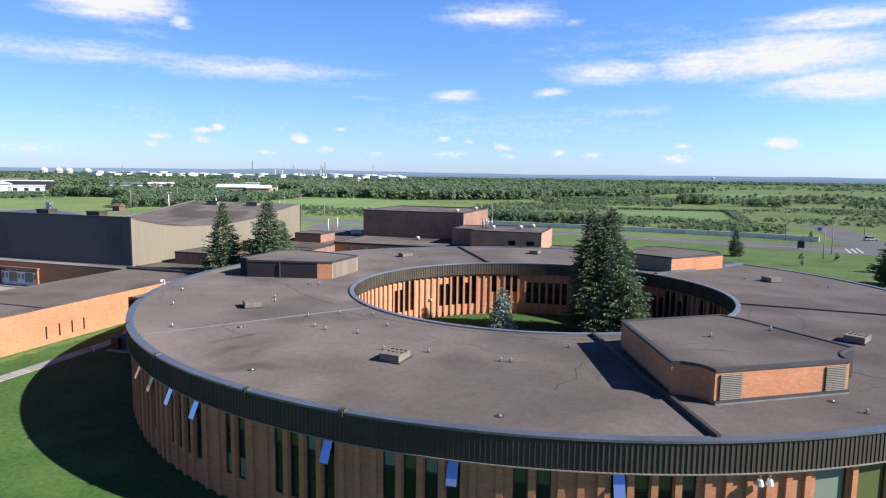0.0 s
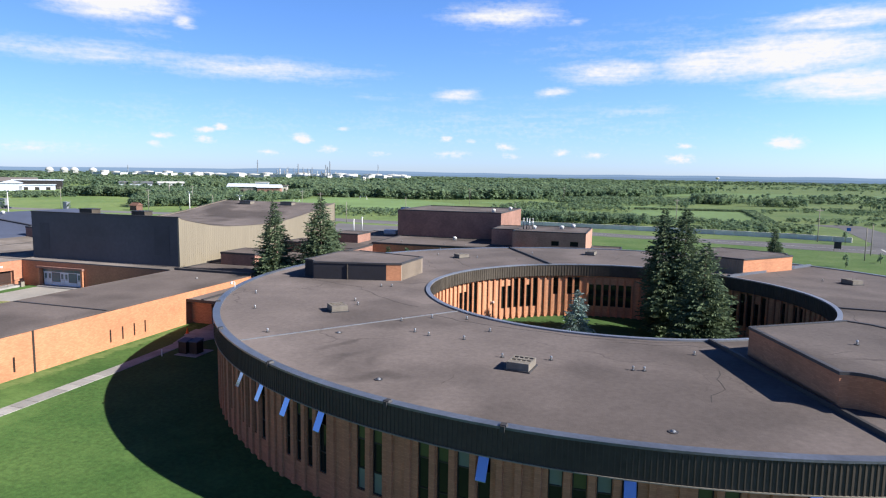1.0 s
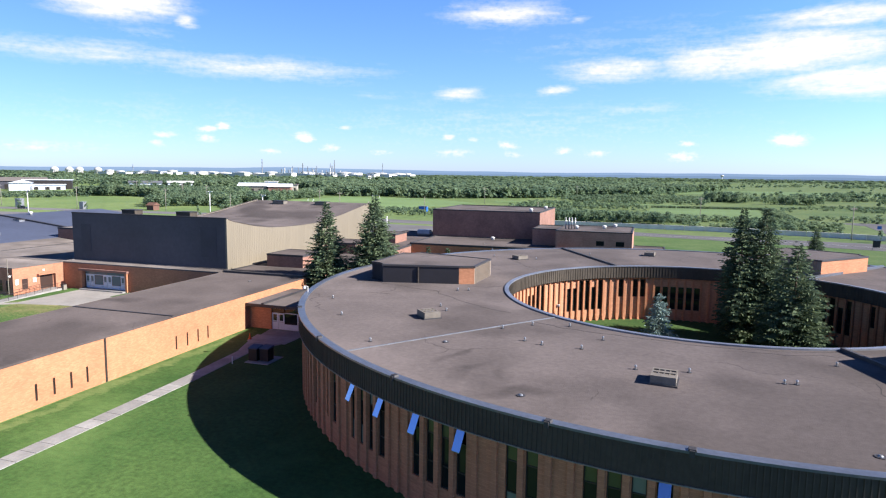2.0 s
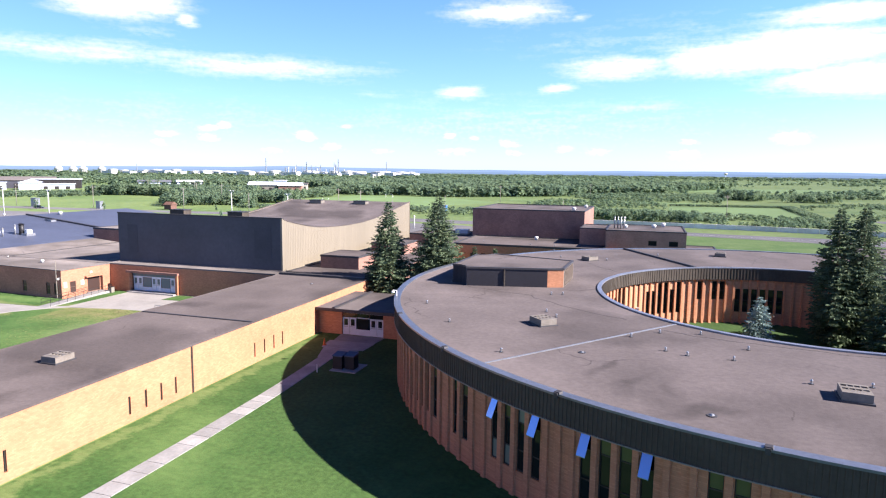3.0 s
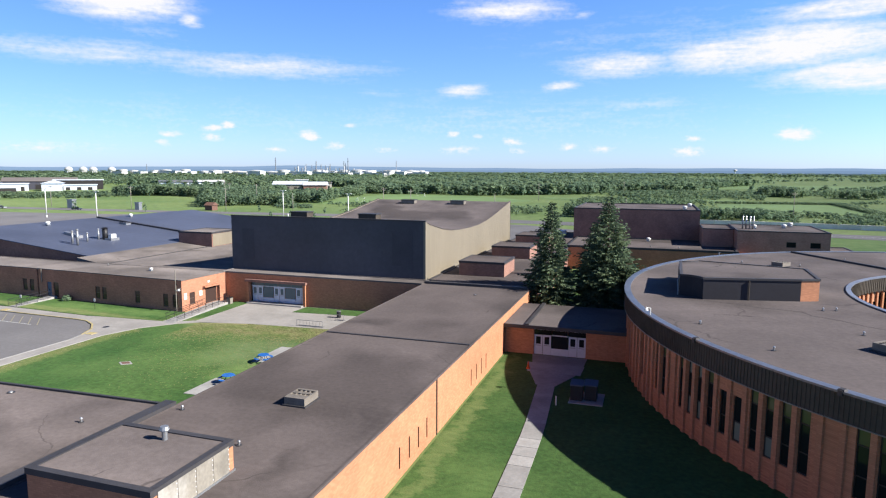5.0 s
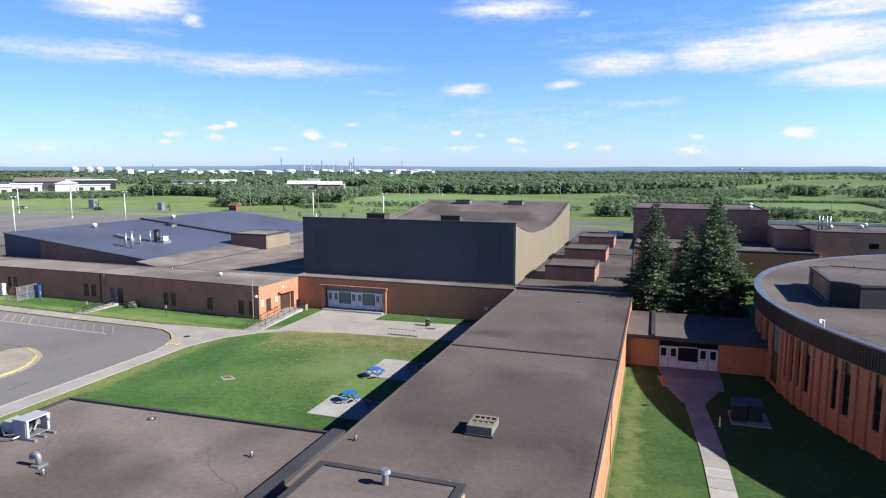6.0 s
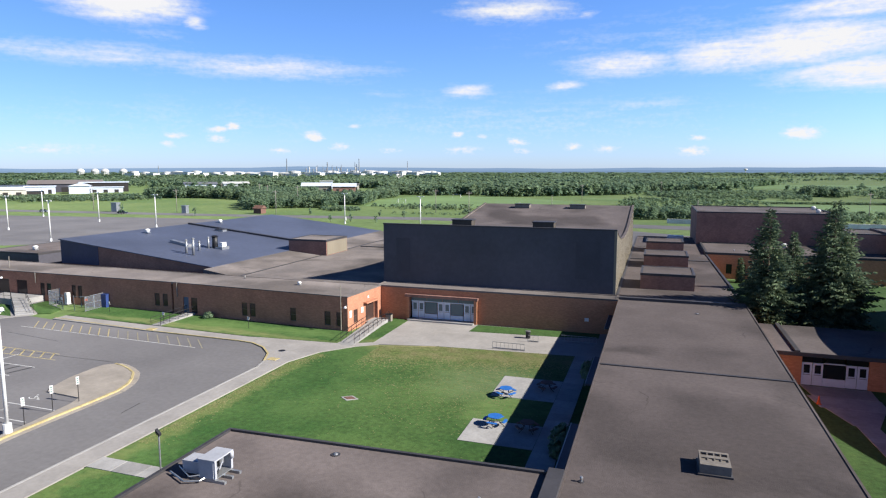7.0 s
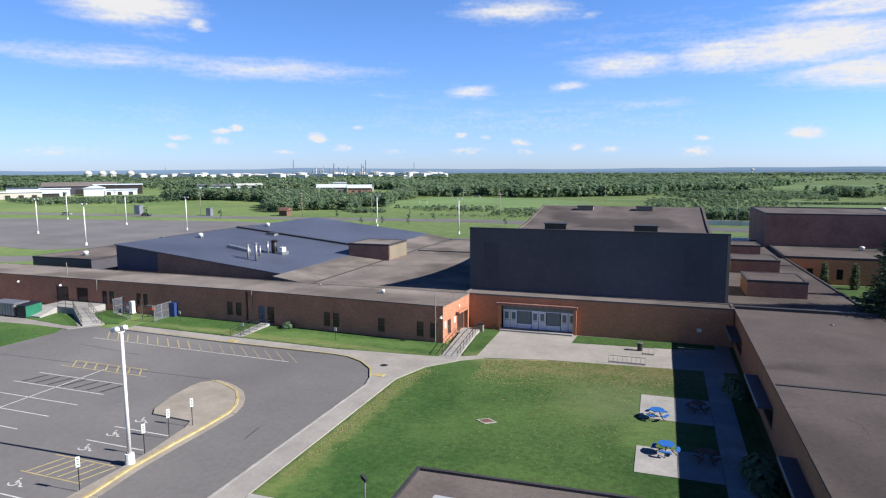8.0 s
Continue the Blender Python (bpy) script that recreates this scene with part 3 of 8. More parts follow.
def window_in(parent, p, q, s0, s1, za, zb, deep=0.12, bars=0, pane_mat=None, frame_mat=None, name="window"):
    """A framed pane set into a wall line."""
    fr = G()
    w = 0.07
    for a, b, c, d in ((s0, s1, za, za + w), (s0, s1, zb - w, zb), (s0, s0 + w, za + w, zb - w), (s1 - w, s1, za + w, zb - w)):
        fr.beam(along(p, q, a), along(p, q, b), 0.08, c, d, -deep)
    for k in range(bars):
        zc = za + (zb - za) * (k + 1) / (bars + 1)
        fr.beam(along(p, q, s0 + w), along(p, q, s1 - w), 0.06, zc - 0.03, zc + 0.03, -deep)
    win = part(name, fr, frame_mat or FRAME, parent)
    part("pane", G().beam(along(p, q, s0 + w), along(p, q, s1 - w), 0.02, za + w, zb - w, -deep), pane_mat or GLASS, win)
    return win


def block_building(name, base, label, poly, z0, z1, wall_mat, roof_mat, holes=None, edge=0.35, edge_h=0.18, edge_mat=None, category="building", t=0.35, drop=0.25):
    """A flat-roofed block over a counter-clockwise outline: walls with openings, roof deck and edge trim. holes: {side: [(s0, s1, za, zb), ...]}."""
    ob = thing(name, base, label, category)
    n = len(poly)
    for k in range(n):
        p, q = poly[k], poly[(k + 1) % n]
        cut = t if k % 2 else 0.0
        length = math.dist(p, q)
        tail = t if k % 2 or (n % 2 and k == n - 1) else 0.0
        part("wall", wall_line(G(), along(p, q, cut), along(p, q, length - tail), z0, z1 - 0.03, t, [(a - cut, b - cut, c, d) for a, b, c, d in (holes or {}).get(k, ())]), wall_mat, ob)
    part("roof", G().prism([(x + (0.1 if x < sum(v[0] for v in poly) / n else -0.1), y + (0.1 if y < sum(v[1] for v in poly) / n else -0.1)) for x, y in poly], z1 - 0.3, z1), roof_mat, ob)
    for k in range(n):
        p, q = poly[k], poly[(k + 1) % n]
        cut = edge - 0.049 if k % 2 else -0.05
        tail = edge - 0.049 if k % 2 or (n % 2 and k == n - 1) else -0.05
        part("roof_edge", G().beam(along(p, q, cut), along(p, q, math.dist(p, q) - tail), edge, z1 - drop, z1 + edge_h, 0.05 - edge / 2), edge_mat or DARK_COPING, ob)
    return ob


def rect(x0, x1, y0, y1):
    return [(x0, y0), (x1, y0), (x1, y1), (x0, y1)]


# ---- ground, roads, distance ----
def sheet(name, poly, z, thick, mat, label, kind="structure", category=""):
    return single(name, G().prism(poly, z - thick, z), mat, label, category, kind)


single("ground", G().prism([(4800 * math.cos(math.pi * k / 32) - 60, 4800 * math.sin(math.pi * k / 32) + 100) for k in range(64)], -1.0, 0.0), MEADOW,
       "flat green meadow ground reaching to the horizon", "ground", "structure")
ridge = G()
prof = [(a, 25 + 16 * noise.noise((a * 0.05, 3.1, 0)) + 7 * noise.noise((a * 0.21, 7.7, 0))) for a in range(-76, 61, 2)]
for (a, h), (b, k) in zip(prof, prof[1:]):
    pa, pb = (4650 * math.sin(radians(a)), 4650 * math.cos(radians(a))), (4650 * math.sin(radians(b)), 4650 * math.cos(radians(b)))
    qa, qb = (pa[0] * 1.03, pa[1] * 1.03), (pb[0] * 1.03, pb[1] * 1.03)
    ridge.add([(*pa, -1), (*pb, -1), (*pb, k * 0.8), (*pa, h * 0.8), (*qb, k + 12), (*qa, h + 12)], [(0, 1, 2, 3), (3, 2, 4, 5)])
single("backdrop", ridge, RIDGE, "low wooded ridge along the horizon, glowing haze blue", "hills", "structure")

# lots and roads beyond the buildings
sheet("road", [(-330, 98), (-226, 112), (-150, 178), (-96, 196), (-98, 207), (-156, 187), (-232, 121), (-330, 108)], 0.03, 0.3, ASPHALT, "pale grey asphalt campus road", category="road")
sheet("car_park", [(-420, 150), (-300, 140), (-238, 132), (-168, 190), (-190, 222), (-262, 226), (-420, 205)], 0.03, 0.3, ASPHALT, "large empty grey asphalt car park", category="car park")
sheet("far_road", [(-420, 232), (-262, 240), (-160, 249), (-60, 236), (0, 223.4), (28, 215.6), (62, 206.5), (160, 180), (160, 214), (62, 231), (38, 233), (0, 236.5), (-60, 251), (-160, 264), (-262, 252), (-420, 244)], 0.025, 0.3, ASPHALT, "grey asphalt highway between grass verges", category="road")
sheet("service_yard", [(-110, 152.5), (-66.9, 152.5), (-66.9, 180.6), (-40, 180.6), (-40, 194), (-62, 214), (-92, 234), (-124, 236), (-112, 198)], 0.022, 0.3, ASPHALT, "grey asphalt service yard behind the gymnasium", category="yard")
sheet("playing_field", [(-228, 330), (-150, 340), (-120, 415), (-178, 476), (-250, 476), (-252, 402)], 0.03, 0.3, FIELD, "pale green mown playing field", category="field")

sheet("hay_field", [(-18, 335), (45, 336), (50, 432), (-14, 426)], 0.03, 0.3, FIELD, "pale green hay field behind a hedge", category="field")
sheet("hay_field", [(-120, 455), (0, 462), (10, 478), (-125, 470)], 0.03, 0.3, FIELD, "narrow strip of pale mown grass", category="field")
sheet("hay_field", [(10, 775), (160, 805), (700, 765), (880, 1040), (45, 970)], 0.03, 0.3, FIELD, "wide pale meadow before the far woods", category="field")
# the lot in front of the low wing
LOT = [(-190, -30), (-112.2, -30), (-112.2, 64.0)] + [(-112.7, 66.1), (-113.9, 68.6), (-115.8, 70.5), (-118.0, 71.7), (-120.0, 72.0), (-134.1, 72.2), (-150.8, 73.2), (-158, 74.0), (-190, 74.5)]
sheet("asphalt_lot", LOT, 0.02, 0.3, ASPHALT, "worn grey asphalt car park with faded markings", category="car park")
grass_z = 0.13
sheet("lawn", [(-109.9, -30), (-79, -30), (-79, 78.2), (-97.4, 76.9), (-103.8, 75.4), (-106.0, 73.8), (-108.6, 70.6), (-109.95, 66.4)], grass_z, 0.4, LAWN, "mown green courtyard lawn with paler patches", category="lawn")
def tufts(name, spots, z, mat, label):
    """Small leaning blades of grass in one mesh."""
    r = random.Random(19)
    g = G()
    for x, y, size in spots:
        a = r.uniform(0, 6.28)
        c, s = math.cos(a) * size, math.sin(a) * size
        h = size * r.uniform(0.05, 0.2)
        g.add([(x - c, y - s, z), (x + s * 0.45, y - c * 0.45, z + 0.004), (x + c, y + s, z + h), (x - s * 0.45, y + c * 0.45, z + h)], [(0, 1, 2, 3)])
    return single(name, g, mat, label, "grass", "stuff")


turf = random.Random(20)
spots = []
for _ in range(24000):
    x = turf.uniform(-103.5, -80)
    y = 77.0 + 0.07 * (x + 95) * (1 if x > -97.4 else 3.4) - abs(turf.gauss(0, 2.9))
    if y > 60:
        spots.append((x, y, turf.uniform(0.06, 0.17)))
for _ in range(4000):
    y = turf.uniform(46, 70)
    spots.append((-109.7 + abs(turf.gauss(0, 0.7)) + max(0, y - 66) * 0.3, y, turf.uniform(0.05, 0.12)))
for _ in range(6000):
    x, y = turf.gauss(-90, 5), turf.gauss(66, 5)
    if -107 < x < -83 and 48 < y < 75 and not (x > -88 and (63.4 < y < 69.4 or 53.6 < y < 58.3)):
        spots.append((x, y, turf.uniform(0.04, 0.11)))
tufts("grass_tufts", spots, grass_z, DRY_GRASS, "dry yellowish grass tufts on the lawn")
sheet("lawn_strip", [(-150.5, 75.4), (-120.1, 73.9), (-108.7, 74.6), (-109.2, 79.6), (-110.3, 79.7), (-138, 81.3), (-150.5, 81.5)], grass_z, 0.4, LAWN, "narrow mown grass strip along the brick wing", category="lawn")
sheet("lawn_strip", [(-106.4, 75.4), (-104.9, 76.3), (-105.1, 87.4), (-107.3, 88.3), (-107.2, 84)], grass_z, 0.4, LAWN, "small grass patch beside the entrance ramp", category="lawn")
sheet("lawn_strip", [(-95.9, 84.5), (-85.6, 85.3), (-80.5, 86.2), (-80.5, 88.3), (-95.7, 88.0)], grass_z, 0.4, LAWN, "narrow grass bed under the brick lobby wall", category="lawn")
sheet("lawn_strip", [(-185, 60), (-157.8, 62.7), (-157.6, 67.0), (-157.5, 69.7), (-158.2, 70.9), (-159.4, 71.2), (-163.6, 71.5), (-185, 70.6)], grass_z, 0.4, LAWN, "grass island with a yellow kerb", category="lawn")
sheet("lawn_strip", [(-168.2, 73.9), (-160, 72.6), (-157.3, 72.6), (-164.2, 77.7), (-167.0, 77.9)], grass_z, 0.4, LAWN, "mown grass bank beside the steps", category="lawn")
sheet("lawn_strip", [(-155.1, 74.9), (-153.6, 75.6), (-154.6, 78.0), (-158.5, 79.8), (-158.5, 81.5), (-161.6, 81.6), (-161.6, 78.7)], grass_z, 0.4, LAWN, "grass patch between steps and enclosure", category="lawn")
sheet("side_walk", [(-185, 70.7), (-163.6, 71.6), (-159.4, 71.3), (-157.5, 71.2), (-155.2, 74.2), (-155.4, 75.0), (-158.6, 81.6), (-190, 81.7), (-190, 71)], 0.10, 0.4, PAVING, "pale concrete walk past the steps", category="pavement")
sheet("lawn", [(-64.2, -60), (70, -60), (60, 60), (60, 140), (-15, 136), (-64.2, 136)], 0.01, 0.3, LAWN, "mown lawn round the circular building", category="lawn")
sheet("lawn", [(-40, 160), (70, 140), (120, 190.5), (62, 206.2), (28, 215.3), (0, 223.1), (-40, 231.5)], 0.012, 0.3, BRIGHT_LAWN, "bright mown lawn behind the circular building", category="lawn")
# paved areas
single("pavement", G().prism([(-150.5, 73.25), (-134, 72.25), (-120.0, 72.05), (-118, 71.75), (-115.75, 70.55), (-113.85, 68.65), (-112.65, 66.1), (-112.1, 64), (-112.1, -30), (-110, -30), (-110.2, 66.5), (-108.9, 70.9),
                                     (-106.2, 74.1), (-104.0, 75.7), (-97.4, 77.05), (-79, 78.35), (-79, 88.4), (-105.2, 88.0), (-105.0, 76.2), (-107.0, 75.5), (-120.1, 73.8), (-150.5, 75.3)], -0.2, 0.11), PAVING,
              "pale grey concrete pavement and entrance apron", "pavement", "structure")


# ---- the circular building ----
C, RO, RI, ZR = (-10.4, 78.9), 41.95, 20.7, 7.45
ring = thing("round_building", (C[0], C[1], 0), "ring-shaped orange brick building with gravel roof and open courtyard", "building")
holes = []
for axis in (-59.4, 60.6, 180.6):
    mid = axis - 60.05
    for c, n in ((-46.6, 4), (-38.3, 2), (-31.0, 4), (-20.5, 4), (-12.7, 2), (-4.85, 4), (4.85, 4), (12.7, 2), (20.3, 4), (30.3, 4), (38.3, 2), (46.6, 4)):
        for k in range(n):
            holes.append((mid + c + (k - (n - 1) / 2) * 1.63, 0.50, False))
    for c in (-0.3, 3.4, 7.1):
        holes.append((axis + c, 1.35, True))
LOW_HEADS = (-146.15, -144.35)
holes += [(c, 0.5, False) for c in LOW_HEADS]
holes.sort()
RW = 41.5
w = G()
spans, a = [], holes[0][0] - holes[0][1]
for k, (c, hw, big) in enumerate(holes):
    nxt = holes[(k + 1) % len(holes)]
    a0, a1 = c + hw, nxt[0] - nxt[1] + (360 if k == len(holes) - 1 else 0)
    spans.append((a0, a1))
    w.arc(C, RW - 0.35, RW, a0, a1, 0, 6.0, max(1, round((a1 - a0) / 1.5)))
    w.arc(C, RW - 0.35, RW, c - hw, c + hw, 0, 0.4 if big else 1.65, 1)
    if c in LOW_HEADS:
        w.arc(C, RW - 0.35, RW, c - hw, c + hw, 4.72, 6.0, 1)
w.arc(C, RW - 0.35, RW, 0, 360, 6.0, 7.3, 180)
part("wall", w, BRICK, ring)
part("roof", G().arc(C, RI + 0.1, RO - 0.1, 0, 360, ZR - 0.35, ZR, 180), RING_GRAVEL, ring, "brown gravel roof with dark stains")
part("coping", G().arc(C, RO - 0.58, RO + 0.03, 0, 360, ZR - 0.02, ZR + 0.11, 200), COPING, ring, "pale metal roof edge")
part("coping", G().arc(C, RI - 0.03, RI + 0.42, 0, 360, ZR - 0.02, ZR + 0.12, 140), BRIGHT_COPING, ring, "pale metal edge of the courtyard opening")
fascia = part("fascia", G().arc(C, RW + 0.02, RO - 0.06, 0, 360, 5.85, ZR - 0.03, 240), DARK_METAL, ring, "dark ribbed metal fascia")
inner_fascia = part("fascia", G().arc(C, RI + 0.06, RI + 0.45, 0, 360, 5.9, ZR - 0.03, 160), DARK_METAL, ring, "dark ribbed metal fascia")
part("fascia_trim", G().arc(C, RW - 0.05, RO + 0.02, 0, 360, 5.80, 5.86, 200), LOUVRE, ring, "thin tan metal trim")
part("wall", G().arc(C, RI + 0.5, RI + 0.8, 0, 360, 5.6, 7.2, 120), BRICK, ring)
part("floor", G().arc(C, RI + 0.8, RW - 0.36, 0, 360, -0.1, 0.05, 90), CONCRETE, ring)
part("floor", G().arc(C, RI + 0.8, RW - 0.36, 0, 360, 3.5, 3.7, 90), CONCRETE, ring)
# tall strip windows: upper sash, lower sashes, spandrel; some upper sashes stand open
OPEN = (-126.75, -121.85, -117.05, -112.15, -96.75, -86.75, -75.25)


def polar(r, deg, z=None):
    p = (C[0] + r * math.cos(radians(deg)), C[1] + r * math.sin(radians(deg)))
    return p if z is None else (*p, z)


def ring_window(c, hw, big):
    p, q = polar(RW, c - hw), polar(RW, c + hw)
    length = math.dist(p, q)
    top = 4.72 if c in LOW_HEADS else 6.0
    fr = G()
    for s in ((0, 0.06), (length - 0.06, length)):
        fr.beam(along(p, q, s[0]), along(p, q, s[1]), 0.1, 0.4 if big else 1.65, top, -0.16)
    for z in ((0.4, 3.0, 5.9) if big else (1.65, 2.92, 4.68, 5.9)):
        if z < top:
            fr.beam(along(p, q, 0.06), along(p, q, length - 0.06), 0.1, z, min(top, z + 0.07), -0.16)
    win = part("window", fr, FRAME, ring)
    opened = any(abs(c - o) < 0.9 for o in OPEN) and not big
    for k, (za, zb) in enumerate(((0.5, 3.0), (3.1, 5.9)) if big else ((1.72, 2.92), (2.99, 4.68), (4.75, 5.9))):
        if za > top:
            continue
        if k == 2 and opened:
            # awning sash hinged at the top, its foot pushed out
            o1, o2 = along(p, q, 0.08, -0.06), along(p, q, length - 0.08, -0.06)
            f1, f2 = along(p, q, 0.08, 0.52), along(p, q, length - 0.08, 0.52)
            part("sash", G().hexa([(*f1, 4.46), (*f2, 4.46), (*o2, 5.80), (*o1, 5.80), (*f1, 4.50), (*f2, 4.50), (*o2, 5.84), (*o1, 5.84)]), SASH, win, "open awning window reflecting the sky")
            continue
        part("pane", G().beam(along(p, q, 0.06), along(p, q, length - 0.06), 0.02, za, zb, -0.17), (BLIND if blinds.random() < 0.28 else GREEN_GLASS) if (k == 2 or big) else BLIND if k == 0 and blinds.random() < 0.15 else GLASS, win)


blinds = random.Random(8)
BLIND = glass_material("blind_behind_glass", (0.17, 0.21, 0.17), 0.12)
SASH = glass_material("sash_glass", (0.10, 0.13, 0.18), 0.06)
SASH.node_tree.nodes["Principled BSDF"].inputs["Metallic"].default_value = 0.7
SASH.node_tree.nodes["Principled BSDF"].inputs["Base Color"].default_value = (0.28, 0.36, 0.56, 1)
for c, hw, big in holes:
    ring_window(c, hw, big)
pil = to_mesh("pilaster", G().hexa([(-0.02, -0.2, 0), (0.16, -0.17, 0), (0.16, 0.17, 0), (-0.02, 0.2, 0), (-0.02, -0.2, 5.79), (0.16, -0.17, 5.79), (0.16, 0.17, 5.79), (-0.02, 0.2, 5.79)]), BRICK)
for a0, a1 in spans:
    n = max(1, round((a1 - a0) / 1.5))
    if a1 - a0 > 0.35:
        for k in range(n):
            ang = a0 + (a1 - a0) * (k + 0.5) / n
            piece("pilaster", pil, polar(RW, ang, 0), ring, radians(ang))
# courtyard face: brick fins and strip windows between them
iw = G()
SLOT = 2.8125
# L: window under a brick head, F: full height, H: short window high up, o: plain brick
BAYS = "LLFFooooLLFFLFooHoHHoLLLLLLoooo"
BAYS = (BAYS * 4 + "oooo")[:128]
for i, kind in enumerate(BAYS):
    a1 = 162.3 - i * SLOT
    a0 = a1 - SLOT
    if kind == "o":
        iw.arc(C, RI + 0.5, RI + 0.8, a0, a1, 0, 5.6, 1)
        continue
    low, high = (3.15, 5.6) if kind == "H" else (1.5, 4.65) if kind == "L" else (1.5, 5.6)
    iw.arc(C, RI + 0.5, RI + 0.8, a0, a1, 0, low, 1)
    if high < 5.6:
        iw.arc(C, RI + 0.5, RI + 0.8, a0, a1, high, 5.6, 1)
    p, q = polar(RI + 0.5, a1 - 0.4), polar(RI + 0.5, a0 + 0.4)
    window_in(ring, p, q, 0, math.dist(p, q), low, high, deep=0.12, bars=2 if kind == "F" else 1)
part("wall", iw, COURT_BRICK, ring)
# brick fins with a flared foot
FOOT = [(0.02, 0.0), (-0.50, 0.0), (-0.40, 0.10), (-0.30, 0.28), (-0.24, 0.55), (-0.20, 0.95), (-0.20, 5.88), (0.02, 5.88)]
n = len(FOOT)
fin = to_mesh("fin", G().add([(x, -0.14, z) for x, z in FOOT] + [(x, 0.14, z) for x, z in FOOT], [tuple(range(n)), tuple(range(n, 2 * n))[::-1]] + [(i, n + i, n + (i + 1) % n, (i + 1) % n) for i in range(n)]), BRICK)
for i in range(128):
    piece("fin", fin, polar(RI + 0.5, 162.3 - i * SLOT, 0), ring, radians(162.3 - i * SLOT))
court_lamp = thing("wall_light", polar(RI + 0.4, 143.5, 2.6), "small white wall lamp on the courtyard brick", "wall lamp")
lx, ly = polar(RI + 0.36, 143.5)
part("head", G().box(lx - 0.2, lx + 0.2, ly - 0.16, ly + 0.16, 2.5, 2.75), WHITE_PAINT, court_lamp)
part("bracket", G().tube([(*polar(RI + 0.5, 143.5), 2.62), (lx, ly, 2.62)], 0.05), GALV, court_lamp)
# fascia ribs
rib = to_mesh("rib", G().box(0, 0.04, -0.03, 0.03, 5.86, ZR - 0.04), DARK_METAL)
rest = G()
for k in range(960):
    ang = -180 + k * 0.375
    if -150 < ang < -38:
        piece("rib", rib, polar(RO - 0.062, ang, 0), fascia, radians(ang))
    else:
        rest.arc(C, RO - 0.062, RO - 0.017, ang - 0.06, ang + 0.06, 5.86, ZR - 0.04, 1)
part("ribs", rest, DARK_METAL, fascia)
tagged(fascia.children[-1], kind="stuff")
rest = G()
for k in range(320):
    rest.arc(C, RI + 0.01, RI + 0.07, k * 1.125 - 0.2, k * 1.125 + 0.2, 5.92, ZR - 0.04, 1)
part("ribs", rest, DARK_METAL, inner_fascia)
tagged(inner_fascia.children[-1], kind="stuff")
# roof expansion joints
for ang, h, w in ((-3, 0.14, 0.22), (118.2, 0.22, 0.34), (-68.6, 0.26, 0.24), (51.4, 0.3, 0.4)):
    part("roof_curb", G().beam(polar(RI + 0.4, ang), polar(RO - 0.4, ang), w, ZR - 0.02, ZR + h), COPING if ang == 51.4 else DARK_COPING, ring)
part("roof_joint", G().beam(polar(RI + 0.4, -129.9), polar(RO - 0.7, -128.85), 0.16, ZR - 0.02, ZR + 0.04), GALV, ring, "thin pale metal joint cover")
SEALANT = material("black_sealant", (0.05, 0.044, 0.043), 0.85, scale=1, fine=6, amount=0.4, bump=0)
wave = random.Random(61)


def sealed_crack(a, b, steps, width):
    """A wavering strip of sealant between two (radius, angle) places."""
    pts = []
    for k in range(steps + 1):
        f = k / steps
        pts.append(polar(a[0] + (b[0] - a[0]) * f + wave.gauss(0, 0.16), a[1] + (b[1] - a[1]) * f + wave.gauss(0, 0.25)))
    g = G()
    for p, q in zip(pts, pts[1:]):
        g.beam(p, q, width * wave.uniform(0.6, 1.3), ZR - 0.01, ZR + 0.008)
    part("sealed_crack", g, SEALANT, ring, "thin line of black sealant")


for a, b, steps, width in (((24.1, -131), (21.9, -105), 16, 0.07), ((21.9, -105), (21.5, -66), 16, 0.07), ((37.2, -174), (28.4, -163), 9, 0.06), ((28.4, -163), (23.7, -138), 12, 0.06), ((21.5, -4), (22.4, -20), 6, 0.06),
                           ((26.0, -11), (27.5, -28), 7, 0.05), ((34.0, -44), (38.5, -41), 6, 0.08), ((28.5, -74.6), (34.7, -79), 7, 0.05), ((22.3, -88), (22.6, -68), 9, 0.05), ((23.0, 150), (33.0, 140), 8, 0.06), ((25.0, 95), (36.0, 88), 8, 0.06)):
    sealed_crack(a, b, steps, width)
single("courtyard_lawn", G().prism([polar(RI + 0.45, k * 5) for k in range(72)], -0.2, 0.03), LAWN, "green lawn inside the circular courtyard", "lawn", "structure")


